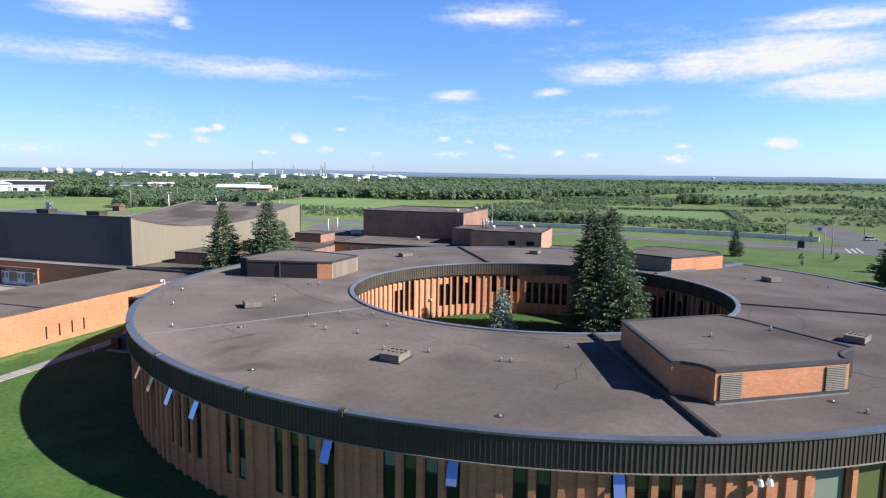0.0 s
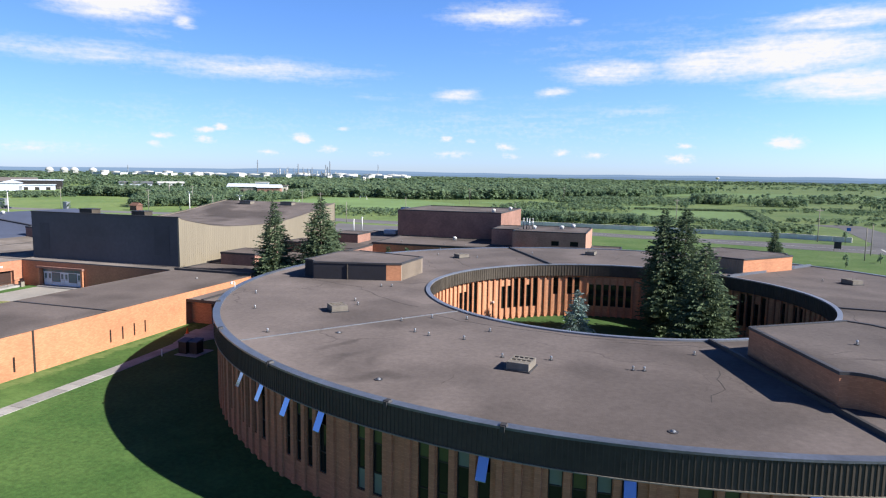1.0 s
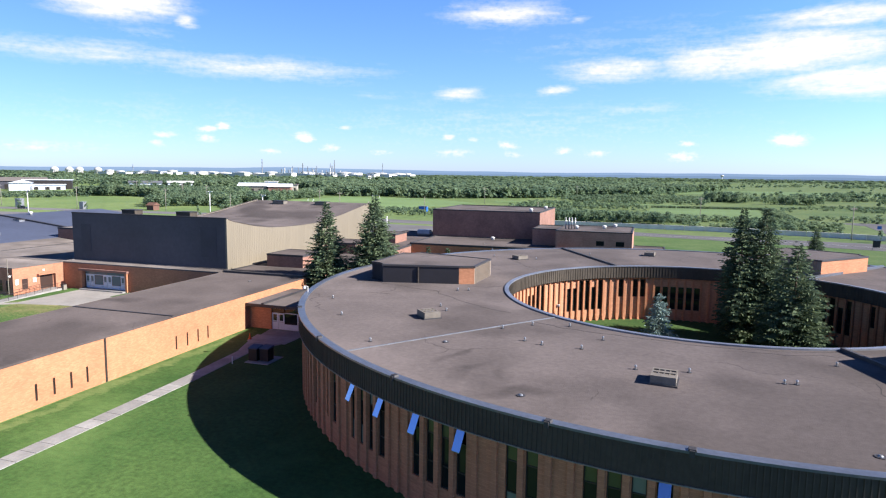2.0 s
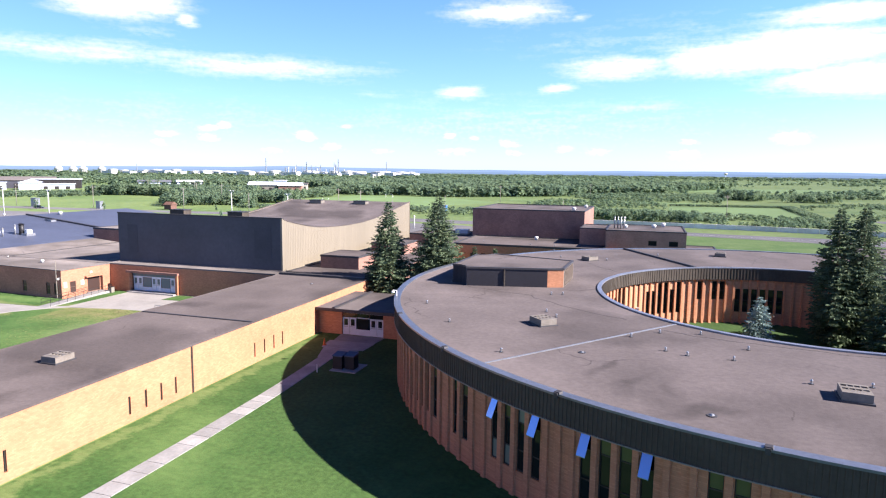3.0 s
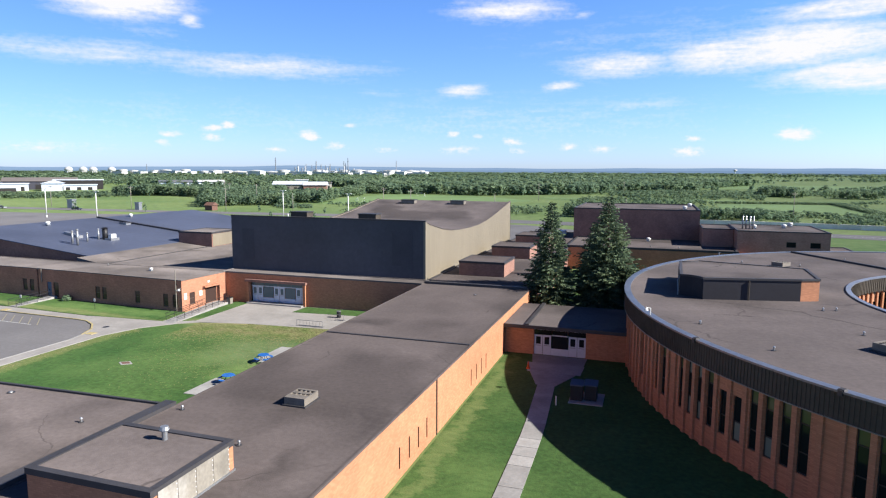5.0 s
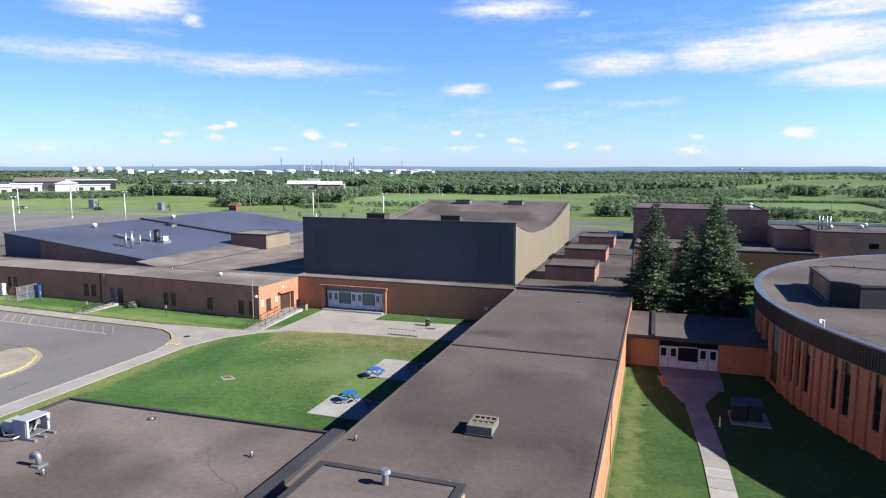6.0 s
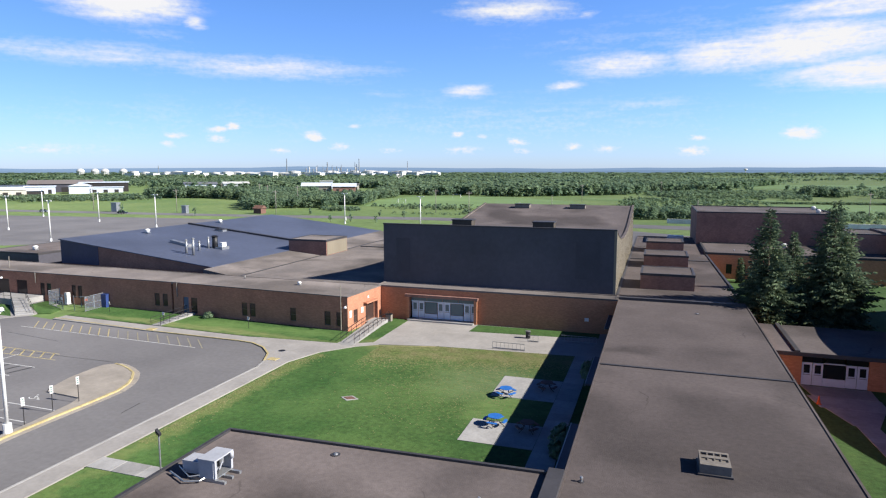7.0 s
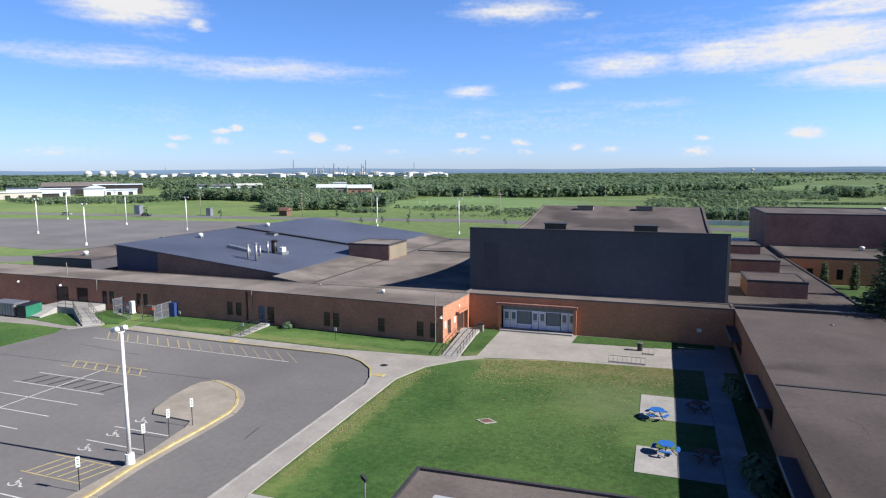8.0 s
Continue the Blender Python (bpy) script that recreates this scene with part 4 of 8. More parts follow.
def penthouse(left_in, left_out, right_in, right_out, front0, front1):
    """Wedge-shaped plant room; its axis along +x from the ring's centre; side angles in degrees."""
    def pt(r, a):
        return (r * math.cos(radians(a)), r * math.sin(radians(a)))

    def scoop(a0, a1):
        """A quarter-round recess at an outer corner."""
        return [(35.1 + 1.8 * (1 - math.cos(radians(90 * k / 5))), a0 + (a1 - a0) * math.sin(radians(90 * k / 5))) for k in range(6)]

    west, east = scoop(-left_out, front0), scoop(right_out, front1)
    poly = [pt(26.4, -left_in)] + [pt(*v) for v in west] + [pt(*v) for v in east[::-1]] + [pt(26.4, right_in), pt(24.7, right_in - 1.1), pt(24.7, -left_in + 0.4)]
    ob = thing("roof_plant_room", (31, 0, ZR), "wedge-shaped brick plant room standing on the circular roof", "plant room", "plant rooms on the circular roof")
    z0, z1 = ZR, 9.48
    n = len(poly)
    brick, dark, tan = G(), G(), G()
    for k in range(n):
        p, q = poly[k], poly[(k + 1) % n]
        wall_line(dark if 7 <= k <= 12 else tan if k == 14 else brick, p, q, z0, z1 - 0.10, 0.25)
    part("wall", brick, BRICK, ob)
    part("metal_wall", dark, DARK_PANEL, ob, "dark slate metal wall panels")
    lw_ = part("louvre_wall", tan, TAN_RIB, ob, "tan ribbed metal wall")
    s0, s1 = poly[14], poly[(15) % n]
    rib = to_mesh("rib", G().box(-0.035, 0.035, -0.05, 0, z0, z1 - 0.14), TAN_RIB)
    for k in range(1, int(math.dist(s0, s1) / 0.3)):
        piece("rib", rib, (*along(s0, s1, 0.3 * k), 0), lw_, math.atan2(s1[1] - s0[1], s1[0] - s0[0]))
    part("roof", G().prism(poly, z1 - 0.10, z1 - 0.02), GRAVEL, ob)
    e = G()
    for k in range(n):
        e.beam(along(poly[k], poly[(k + 1) % n], -0.05), along(poly[k], poly[(k + 1) % n], math.dist(poly[k], poly[(k + 1) % n]) + 0.05), 0.3 if math.dist(poly[k], poly[(k + 1) % n]) > 1.2 else 0.12, z1 - 0.14, z1 + 0.05 + 0.003 * (k % 3), -0.08 if math.dist(poly[k], poly[(k + 1) % n]) > 1.2 else 0.0)
    part("roof_edge", e, DARK_COPING, ob)
    f0, f1 = poly[6], poly[7]
    length = math.dist(f0, f1)
    for s in (0.3, length - 1.75):
        lv = part("louvre", G().beam(along(f0, f1, s), along(f0, f1, s + 1.5), 0.04, z0 + 0.25, z1 - 0.3, 0.02), FRAME, ob, "louvred air intake")
        slat = to_mesh("slat", G().hexa([(-0.75, -0.07, 0), (0.75, -0.07, 0), (0.75, 0, 0.03), (-0.75, 0, 0.03), (-0.75, -0.07, 0.045), (0.75, -0.07, 0.045), (0.75, 0, 0.06), (-0.75, 0, 0.06)]), LOUVRE)
        for k in range(14):
            m = along(f0, f1, s + 0.75, 0.04)
            piece("slat", slat, (*m, z0 + 0.27 + k * 0.107), lv, math.atan2(f1[1] - f0[1], f1[0] - f0[0]))
    part("base_flashing", G().beam(along(f0, f1, 0), along(f0, f1, length), 0.10, z0, z0 + 0.24, 0.05), DARK_COPING, ob, "dark metal base flashing")
    part("flashing_strip", G().beam(along(f0, f1, 0), along(f0, f1, length), 0.06, z0, z0 + 0.07, 0.14), GALV, ob, "bright metal strip")
    part("downpipe", G().tube([(*pt(31, (right_in + right_out) / 2 + 0.3), z0), (*pt(31, (right_in + right_out) / 2 + 0.3), z1 - 0.2)], 0.06), DARK_METAL, ob)
    return ob


for k, (ang, shape) in enumerate(((-57.0, (9.6, 11.06, 12.6, 11.45, -8.3, 6.35)), (178.3, (8.7, 10.05, 8.6, 10.05, -7.3, 7.3)))):
    pen = penthouse(*shape)
    pen.matrix_basis = pose(C[0], C[1], 0, 0, 0, ang) @ pose(31, 0, ZR)
copy_thing(pen, pose(C[0], C[1], 0, 0, 0, 60.3) @ pose(31, 0, ZR))


# ---- straight wings ----
WEST = ((2.0, 8.6), (20.0, 28.0), (36.5, 44.0))
wing = block_building("classroom_wing", (-71.4, 40, 0), "long orange brick wing with a flat brown gravel roof", [(-78.5, -30), (-64.4, -30), (-64.4, 90.0), (-78.5, 90.0)], 0, 4.3, BRICK, WING_GRAVEL,
                      holes={3: [(a, b, 0.9, 2.4) for a, b in WEST], 1: [(30 + y, 30 + y + 0.22, 0.62, 2.1) for y in (33.7, 35.55, 45.7, 47.4, 49.1, 50.8, 62.3, 64.05, 65.8, 67.5)]}, edge=0.14, edge_h=0.05, edge_mat=WING_GRAVEL, drop=0.08)
for y in (33.7, 35.55, 45.7, 47.4, 49.1, 50.8, 62.3, 64.05, 65.8, 67.5):
    window_in(wing, (-64.4, -30), (-64.4, 90), 30 + y, 30 + y + 0.22, 0.62, 2.1, deep=0.15)
for a, b in WEST:
    n = 4
    for k in range(n):
        window_in(wing, (-78.5, 90), (-78.5, -30), a + (b - a) * k / n, a + (b - a) * (k + 1) / n, 0.9, 2.4, deep=0.15)
    can = part("window_canopy", G().box(-79.5, -78.52, 90 - b, 90 - a, 2.5, 2.62), SLATE_METAL, wing, "dark flat canopy over the windows")
    part("fascia_strip", G().box(-79.56, -79.5, 90 - b, 90 - a, 2.42, 2.66), GALV, can, "pale metal edge")
part("expansion_joint", G().box(-64.42, -64.36, 52.9, 53.12, 0, 4.3), FRAME, wing, "dark vertical expansion joint")
part("roof_seam", G().box(-78.4, -64.5, 62.15, 62.4, 4.28, 4.38), DARK_COPING, wing, "raised dark roof seam")
part("roof_seam", G().box(-78.5, -64.6, 89.3, 89.9, 4.28, 4.62), DARK_COPING, wing, "raised dark roof seam")
near = block_building("front_wing", (-90, 20, 0), "low brick wing with a flat brown gravel roof", [(-98.3, -10), (-78.62, -10), (-78.62, 42.35), (-98.3, 41.75)], 0, 4.3, BRICK2, GRAVEL, edge=0.2, edge_h=0.14)
part("roof_curb", G().box(-79.3, -78.5, -10, 42.5, 4.25, 4.58), DARK_COPING, near, "raised roof curb between two wings")
stair = block_building("roof_stair_house", (-73, 33.5, 4.3), "low brick roof house with beige metal doors", [(-76.5, 30.65), (-69.5, 30.65), (-69.5, 36.2), (-76.5, 36.2)], 4.3, 5.85, BRICK, GRAVEL, edge=0.35, edge_h=0.06, category="plant room")
for k in range(4):
    pn = part("panel", G().box(-69.5, -69.44, 31.02 + k * 1.2, 32.19 + k * 1.2, 4.4, 5.72), WEATHERED_TAN, stair, "weathered beige metal panel")
    for zz in (4.55, 4.8, 5.05, 5.3, 5.55):
        part("rivet", G().box(-69.44, -69.42, 32.12 + k * 1.2, 32.16 + k * 1.2, zz, zz + 0.05), WHITE_PAINT, pn)
part("base_flashing", G().box(-69.5, -69.38, 30.7, 36.2, 4.3, 4.4), GALV, stair)

link = block_building("link_building", (-59, 80, 0), "low orange brick link with white double doors", [(-64.4, 75.9), (-51.4, 75.9), (-51.4, 85.3), (-64.4, 85.3)], 0, 3.1, BRICK, GRAVEL, holes={0: [(3.1, 8.5, 0, 2.75)]}, edge_h=0.0)
part("canopy", G().box(-64.35, -51.6, 74.9, 86.0, 3.1, 3.32), GRAVEL, link, "flat overhanging roof slab")
part("roof_edge", G().box(-64.35, -51.6, 74.82, 74.94, 3.0, 3.36), DARK_COPING, link)
part("roof_curb", G().box(-62.1, -61.7, 74.9, 86.0, 3.3, 3.5), DARK_COPING, link)


def door_leaf(parent, x0, x1, y, z0, z1, mat=None, glass=None):
    d = part("door", G().box(x0 + 0.02, x1 - 0.02, y, y + 0.05, z0 + 0.02, z1), mat or DOOR_WHITE, parent, "white metal door leaf")
    part("pane", G().box(x0 + 0.2, x1 - 0.2, y - 0.012, y, z0 + 1.15, z1 - 0.2), glass or GLASS, d)
    part("handle", G().box(x0 + 0.15, x1 - 0.15, y - 0.06, y - 0.02, z0 + 0.98, z0 + 1.05), GALV, d, "steel push bar")
    return d


for x0 in (-61.3, -60.4, -57.7, -56.8):
    door_leaf(link, x0, x0 + 0.9, 76.05, 0, 2.15)
dw = part("window", G().box(-59.5, -57.7, 76.05, 76.12, 0, 0.75).box(-59.5, -57.7, 76.05, 76.12, 2.1, 2.2).box(-61.3, -55.9, 76.05, 76.12, 2.68, 2.75), DOOR_WHITE, link, "white framed sidelight")
part("pane", G().box(-59.45, -57.75, 76.07, 76.1, 0.75, 2.1), GLASS, dw)
for x0, x1 in ((-61.3, -59.5), (-59.4, -57.8), (-57.7, -55.9)):
    part("pane", G().box(x0 + 0.04, x1 - 0.04, 76.07, 76.1, 2.22, 2.68), GLASS, dw)

# gymnasium: slate front, tan ribbed sides, sagging roof
gym = thing("gymnasium", (-94.6, 115, 0), "tall gymnasium, slate metal front, tan ribbed sides, sagging roof", "building")
GX0, GX1, GY0 = -110.2, -79.1, 91.3
PROF = [(91.3, 12.4), (93, 11.9), (95.5, 11.4), (99, 10.75), (103, 10.25), (108, 9.95), (114, 9.8), (119.5, 9.85), (125, 10.2), (131, 10.85), (137, 11.65), (142, 12.3), (145.5, 12.75)]
PROF_IN = [(91.8, 12.25)] + PROF[1:]
part("front_wall", G().box(GX0, GX1, GY0, GY0 + 0.35, 4.2, 12.4), SLATE_METAL, gym, "dark slate metal front wall")
part("front_trim", G().box(GX0 - 0.05, GX1 + 0.05, GY0 - 0.06, GY0 + 0.45, 12.38, 12.56), DARK_COPING, gym)
part("corner_trim", G().box(GX1 - 0.25, GX1 + 0.06, GY0 - 0.05, GY0 + 0.3, 4.3, 12.4), TAN_METAL, gym)
for x0, x1 in ((GX0, GX0 + 0.3), (GX1 - 0.3, GX1)):
    part("side_wall", G().across([(GY0 + 0.35, 0), (PROF[-1][0], 0)] + PROF[:0:-1] + [(GY0 + 0.35, 12.3)], x0, x1), TAN_METAL, gym, "tan ribbed metal side wall")
part("back_wall", G().box(GX0, GX1, PROF[-1][0] - 0.3, PROF[-1][0], 0, 12.6), TAN_METAL, gym)
sr = to_mesh("rib", G().box(0, 0.010, -0.09, 0.09, 0, 1), TAN_METAL)
for k in range(107):
    y = 91.7 + k * 0.5
    z = np.interp(y, [p[0] for p in PROF], [p[1] for p in PROF])
    r = piece("rib", sr, (GX1, y, 4.3), gym)
    r.scale = (1, 1, z - 4.35)
part("roof", G().across([(y, z - 0.5) for y, z in PROF_IN] + [(y, z - 0.12) for y, z in PROF_IN[::-1]], GX0 + 0.3, GX1 - 0.3), GRAVEL, gym, "brown gravel roof rising to the back")
for x0, x1 in ((GX0 - 0.04, GX0 + 0.34), (GX1 - 0.34, GX1 + 0.07)):
    part("roof_edge", G().across(PROF_IN + [(y, z + 0.06) for y, z in PROF_IN[::-1]], x0, x1), GRAVEL, gym)
part("roof_seam", G().box(GX0 + 1, -84.5, 96.5, 96.9, 11.0, 11.25), DARK_COPING, gym)
for x0, x1, z0, z1 in ((-108.3, -106.3, 6.0, 10.6), (-84.0, -81.0, 6.2, 11.0)):
    part("panel", G().box(x0, x1, GY0 - 0.03, GY0, z0, z1), SHADE_METAL, gym, "darker louvre panel")

# lobby with glazed doors
lobby = block_building("lobby", (-94.5, 90, 0), "low orange brick entrance lobby in front of the gymnasium", [(-110.0, 88.4), (-78.6, 88.4), (-78.6, 91.2), (-110.0, 91.2)], 0, 4.4, BRICK, PALE_GRAVEL,
                       holes={0: [(4.75, 13.75, 0, 3.2)]}, edge=0.3, edge_h=0.08, edge_mat=PALE_GRAVEL, drop=0.12)
for x0 in (-105.60, -96.30):
    part("door_jamb", G().box(x0, x0 + 0.4, 88.0, 88.5, 0, 3.45), BRICK, lobby, "projecting brick jamb")
part("door_canopy", G().box(-105.75, -95.75, 87.85, 88.5, 3.2, 3.55), BRICK2, lobby)
part("step", G().box(-105.25, -96.25, 87.4, 88.6, 0.1, 0.28), CONCRETE, lobby)
for x0 in (-105.05, -104.15, -101.45, -100.55, -97.85, -96.95):
    door_leaf(lobby, x0, x0 + 0.88, 88.75, 0.28, 2.5, glass=LOBBY_GLASS)
for x0, x1 in ((-103.25, -101.50), (-99.65, -97.90)):
    s = part("window", G().box(x0, x1, 88.75, 88.82, 0.28, 0.9), DOOR_WHITE, lobby, "white framed glazing")
    part("pane", G().box(x0 + 0.05, x1 - 0.05, 88.77, 88.8, 0.95, 2.45), LOBBY_GLASS, s)
tm = part("transom", G().box(-105.15, -96.35, 88.75, 88.85, 2.5, 2.6).box(-105.15, -96.35, 88.75, 88.85, 3.12, 3.2), DOOR_WHITE, lobby)
for k in range(4):
    part("pane", G().box(-105.1 + 2.18 * k, -103.0 + 2.18 * k, 88.77, 88.8, 2.6, 3.12), LOBBY_GLASS, tm)
part("notice", G().box(-82.4, -81.9, 88.34, 88.4, 1.55, 1.95), WHITE_PAINT, lobby, "white sign plate")

# low brick wing along the lot
LW = [(-192.0, 81.8), (-138.0, 81.4), (-110.0, 79.8), (-109.4, 88.4), (-132.0, 88.6), (-192.0, 89.8)]
lw_w = {0: [(54 - 38.6 + a, 54 - 38.6 + b, c, d) for a, b, c, d in ((5.0, 7.4, 0.95, 3.1), (9.0, 11.2, 0.95, 3.1), (13.9, 14.8, 1.0, 2.9), (15.2, 16.1, 1.0, 2.9), (20.2, 21.0, 1.0, 2.9), (21.4, 22.2, 1.0, 2.9), (35.6, 36.5, 0.9, 2.7), (37.0, 37.9, 0.9, 2.7))],
        1: [(2.0, 3.0, 0.3, 2.5), (3.4, 4.5, 0.3, 2.5), (12.0, 12.9, 0.7, 2.5), (13.3, 14.2, 0.7, 2.5), (19.6, 20.5, 0.7, 2.4), (24.7, 25.6, 0.6, 2.4), (26.4, 27.3, 0.6, 2.4)],
        2: [(1.4, 2.4, 0.8, 2.5), (4.4, 6.6, 0.42, 2.75)]}
lw = block_building("office_wing", (-140, 84, 0), "long low brown brick wing beside the car park", LW, 0, 4.4, BRICK3, PALE_GRAVEL, holes=lw_w, edge=0.16, edge_h=0.05, edge_mat=PALE_GRAVEL, drop=0.07)
for sidek, hs in lw_w.items():
    for s0, s1, za, zb in hs:
        if sidek == 1 and s0 == 2.0:
            leaf = part("door", G().beam(along(LW[1], LW[2], s0 + 0.03), along(LW[1], LW[2], s1 - 0.03), 0.06, za, zb - 0.05, -0.15), BLUE_DOOR, lw, "blue-grey metal door")
            part("handle", G().beam(along(LW[1], LW[2], s0 + 0.1), along(LW[1], LW[2], s0 + 0.2), 0.05, za + 0.95, za + 1.1, -0.1), GALV, leaf)
            continue
        window_in(lw, LW[sidek], LW[sidek + 1], s0, s1, za, zb, deep=0.12, bars=1 if zb < 2.65 and za > 0.5 else 0, pane_mat=BROWN_GLASS, frame_mat=BROWN_FRAME)

for s0, za, w, h in ((0.35, 1.7, 0.5, 0.85), (3.2, 1.75, 0.55, 0.7), (4.9, 3.35, 0.35, 0.3)):
    part("plate", G().beam(along(LW[2], LW[3], s0), along(LW[2], LW[3], s0 + w), 0.05, za, za + h, 0.03), WHITE_PAINT, lw, "white plate on the end wall")
part("door_head", G().beam(along(LW[2], LW[3], 3.9), along(LW[2], LW[3], 7.1), 0.5, 2.78, 2.98, 0.25), BRICK3, lw, "brick head over the side door")
part("door_fin", G().beam(along(LW[2], LW[3], 6.75), along(LW[2], LW[3], 7.05), 0.5, 0.1, 2.78, 0.25), BRICK3, lw, "brick fin beside the side door")

# corridor with three roof boxes
corr = block_building("corridor_block", (-72, 120, 0), "flat gravel-roofed corridor block beside the gymnasium", [(-79.0, 90.0), (-64.4, 90.0), (-65.9, 152.0), (-66.4, 168.0), (-79.0, 168.0)], 0, 4.25, BRICK2, WING_GRAVEL, edge=0.3, edge_h=0.12)
part("roof_seam", G().box(-79, -65.2, 127.3, 127.7, 4.24, 4.36), DARK_COPING, corr)
for y0, d in ((98.0, 7.0), (117.7, 7.0), (138.0, 7.0)):
    b = block_building("roof_box", (-73, y0 + 3, 4.25), "brown brick box on the corridor roof", rect(-76.3, -69.6, y0, y0 + d), 4.25, 6.3, BRICK2, WING_GRAVEL, edge=0.3, edge_h=0.05, category="plant room", t=0.2)
    tagged(b, group="boxes on the corridor roof")

# theatre and lower blocks behind
block_building("theatre_block", (-53, 168, 0), "tall windowless brown brick theatre block", rect(-66.6, -40.3, 155.0, 180.3), 0, 11.0, BRICK2, GRAVEL, edge=0.3, edge_h=0.2, drop=0.06)
lowf = block_building("rear_wing", (-50, 146, 0), "low orange brick wing in front of the theatre", rect(-65.8, -34.6, 137.2, 154.9), 0, 4.6, BRICK, GRAVEL, holes={0: [(3.6 + k * 2.3, 4.6 + k * 2.3, 0.9, 2.7) for k in range(4)]}, edge=0.4, edge_h=0.15)
for k in range(4):
    window_in(lowf, (-65.8, 137.2), (-34.6, 137.2), 3.6 + k * 2.3, 4.6 + k * 2.3, 0.9, 2.7)
blk = block_building("boiler_house", (-27, 148, 0), "brown brick boiler house with roof vents", rect(-34.6, -19.2, 140.4, 156.6), 0, 8.3, BRICK4, GRAVEL, holes={0: [(8.3, 9.9, 5.5, 6.5), (12.2, 13.9, 5.5, 6.5)]}, edge=0.3, edge_h=0.12, drop=0.08)
for s in ((8.3, 9.9), (12.2, 13.9)):
    window_in(blk, (-34.6, 140.4), (-19.2, 140.4), s[0], s[1], 5.5, 6.5)
block_building("boiler_house_annex", (-37, 152, 0), "brown brick annex between theatre and boiler house", rect(-40.3, -34.7, 145.5, 156.6), 0, 8.1, BRICK4, GRAVEL, edge=0.3, edge_h=0.12, drop=0.08)
block_building("rear_wing", (-17, 152, 0), "low brown brick rear annex", rect(-19.1, -12.5, 147, 158), 0, 4.0, BRICK2, GRAVEL, edge=0.3, edge_h=0.1)

# auditorium with a sloping blue-grey roof
aud = thing("auditorium", (-155, 120, 0), "brick auditorium with a wide sloping blue-grey roof", "building")
AX0, AX1, AX2, AY0, AY1 = -170.8, -139.6, -132.8, 92.4, 155.5
part("wall", G().prism([(AX0, AY0), (AX1, AY0), (AX1, AY0 + 0.4), (AX0, AY0 + 0.4)], 0, [8.0, 4.65, 4.65, 8.0]).prism([(AX0, AY0 + 0.4), (AX0 + 0.4, AY0 + 0.4), (AX0 + 0.4, AY1), (AX0, AY1)], 0, 8.0)
     .prism([(AX0, AY1 - 0.4), (AX1, AY1 - 0.4), (AX1, AY1), (AX0, AY1)], 0, [8.0, 4.65, 4.65, 8.0]), BRICK2, aud)
part("dark_panel", G().prism([(AX0, AY0 - 0.05), (AX0 + 8.2, AY0 - 0.05), (AX0 + 8.2, AY0), (AX0, AY0)], 4.0, [7.95, 7.05, 7.05, 7.95]), NAVY_PANEL, aud, "dark navy metal wall panel")
part("roof", G().prism([(AX0 - 0.2, AY0 - 0.25), (AX1, AY0 - 0.25), (AX1, AY1 + 0.2), (AX0 - 0.2, AY1 + 0.2)], [8.05, 4.7, 4.7, 8.05], [8.2, 4.85, 4.85, 8.2]), BLUE_ROOF, aud, "sloping blue-grey membrane roof")
part("roof_seam", G().prism([(AX0, 123.6), (AX1, 123.6), (AX1, 124.2), (AX0, 124.2)], [8.1, 4.8, 4.8, 8.1], [8.5, 5.2, 5.2, 8.5]), DARK_COPING, aud, "raised dark roof seam")
part("gravel_slope", G().prism([(AX1, 90.0), (AX2, 88.8), (AX2, AY1 - 3), (AX1, AY1)], [3.9, 3.9, 3.9, 3.9], [4.83, 4.2, 4.2, 4.83]), PALE_GRAVEL, aud, "sloping pale gravel strip")
flat = block_building("low_roof_block", (-121, 120, 0), "flat stained gravel roof between auditorium and gymnasium", rect(-132.8, -110.25, 88.7, 150.0), 0, 4.2, BRICK2, PALE_GRAVEL, edge=0.25, edge_h=0.08)
part("roof_seam", G().box(-132, -110.3, 128.5, 128.9, 4.18, 4.36), DARK_COPING, flat)
pbx = block_building("roof_plant_box", (-135.7, 118, 4.5), "brown brick plant box beside the sloping roof", rect(-139.7, -131.8, 114.0, 122.2), 4.2, 7.0, BRICK2, PALE_GRAVEL, edge=0.35, edge_h=0.06, category="plant room")
part("metal_wall", G().box(-131.79, -131.73, 114.2, 122.0, 4.3, 6.7), TAN_METAL, pbx, "tan ribbed metal end wall")
block_building("side_block", (-186, 105, 0), "low dark-panelled side block with a gravel roof", rect(-192.6, -179.0, 94.7, 118), 0, 5.0, SLATE_METAL, GRAVEL, edge=0.3, edge_h=0.05)
block_building("side_block", (-177, 125, 0), "low dark block behind the auditorium", rect(-186, -170.9, 118.1, 150), 0, 6.2, SLATE_METAL, GRAVEL, edge=0.3, edge_h=0.05)


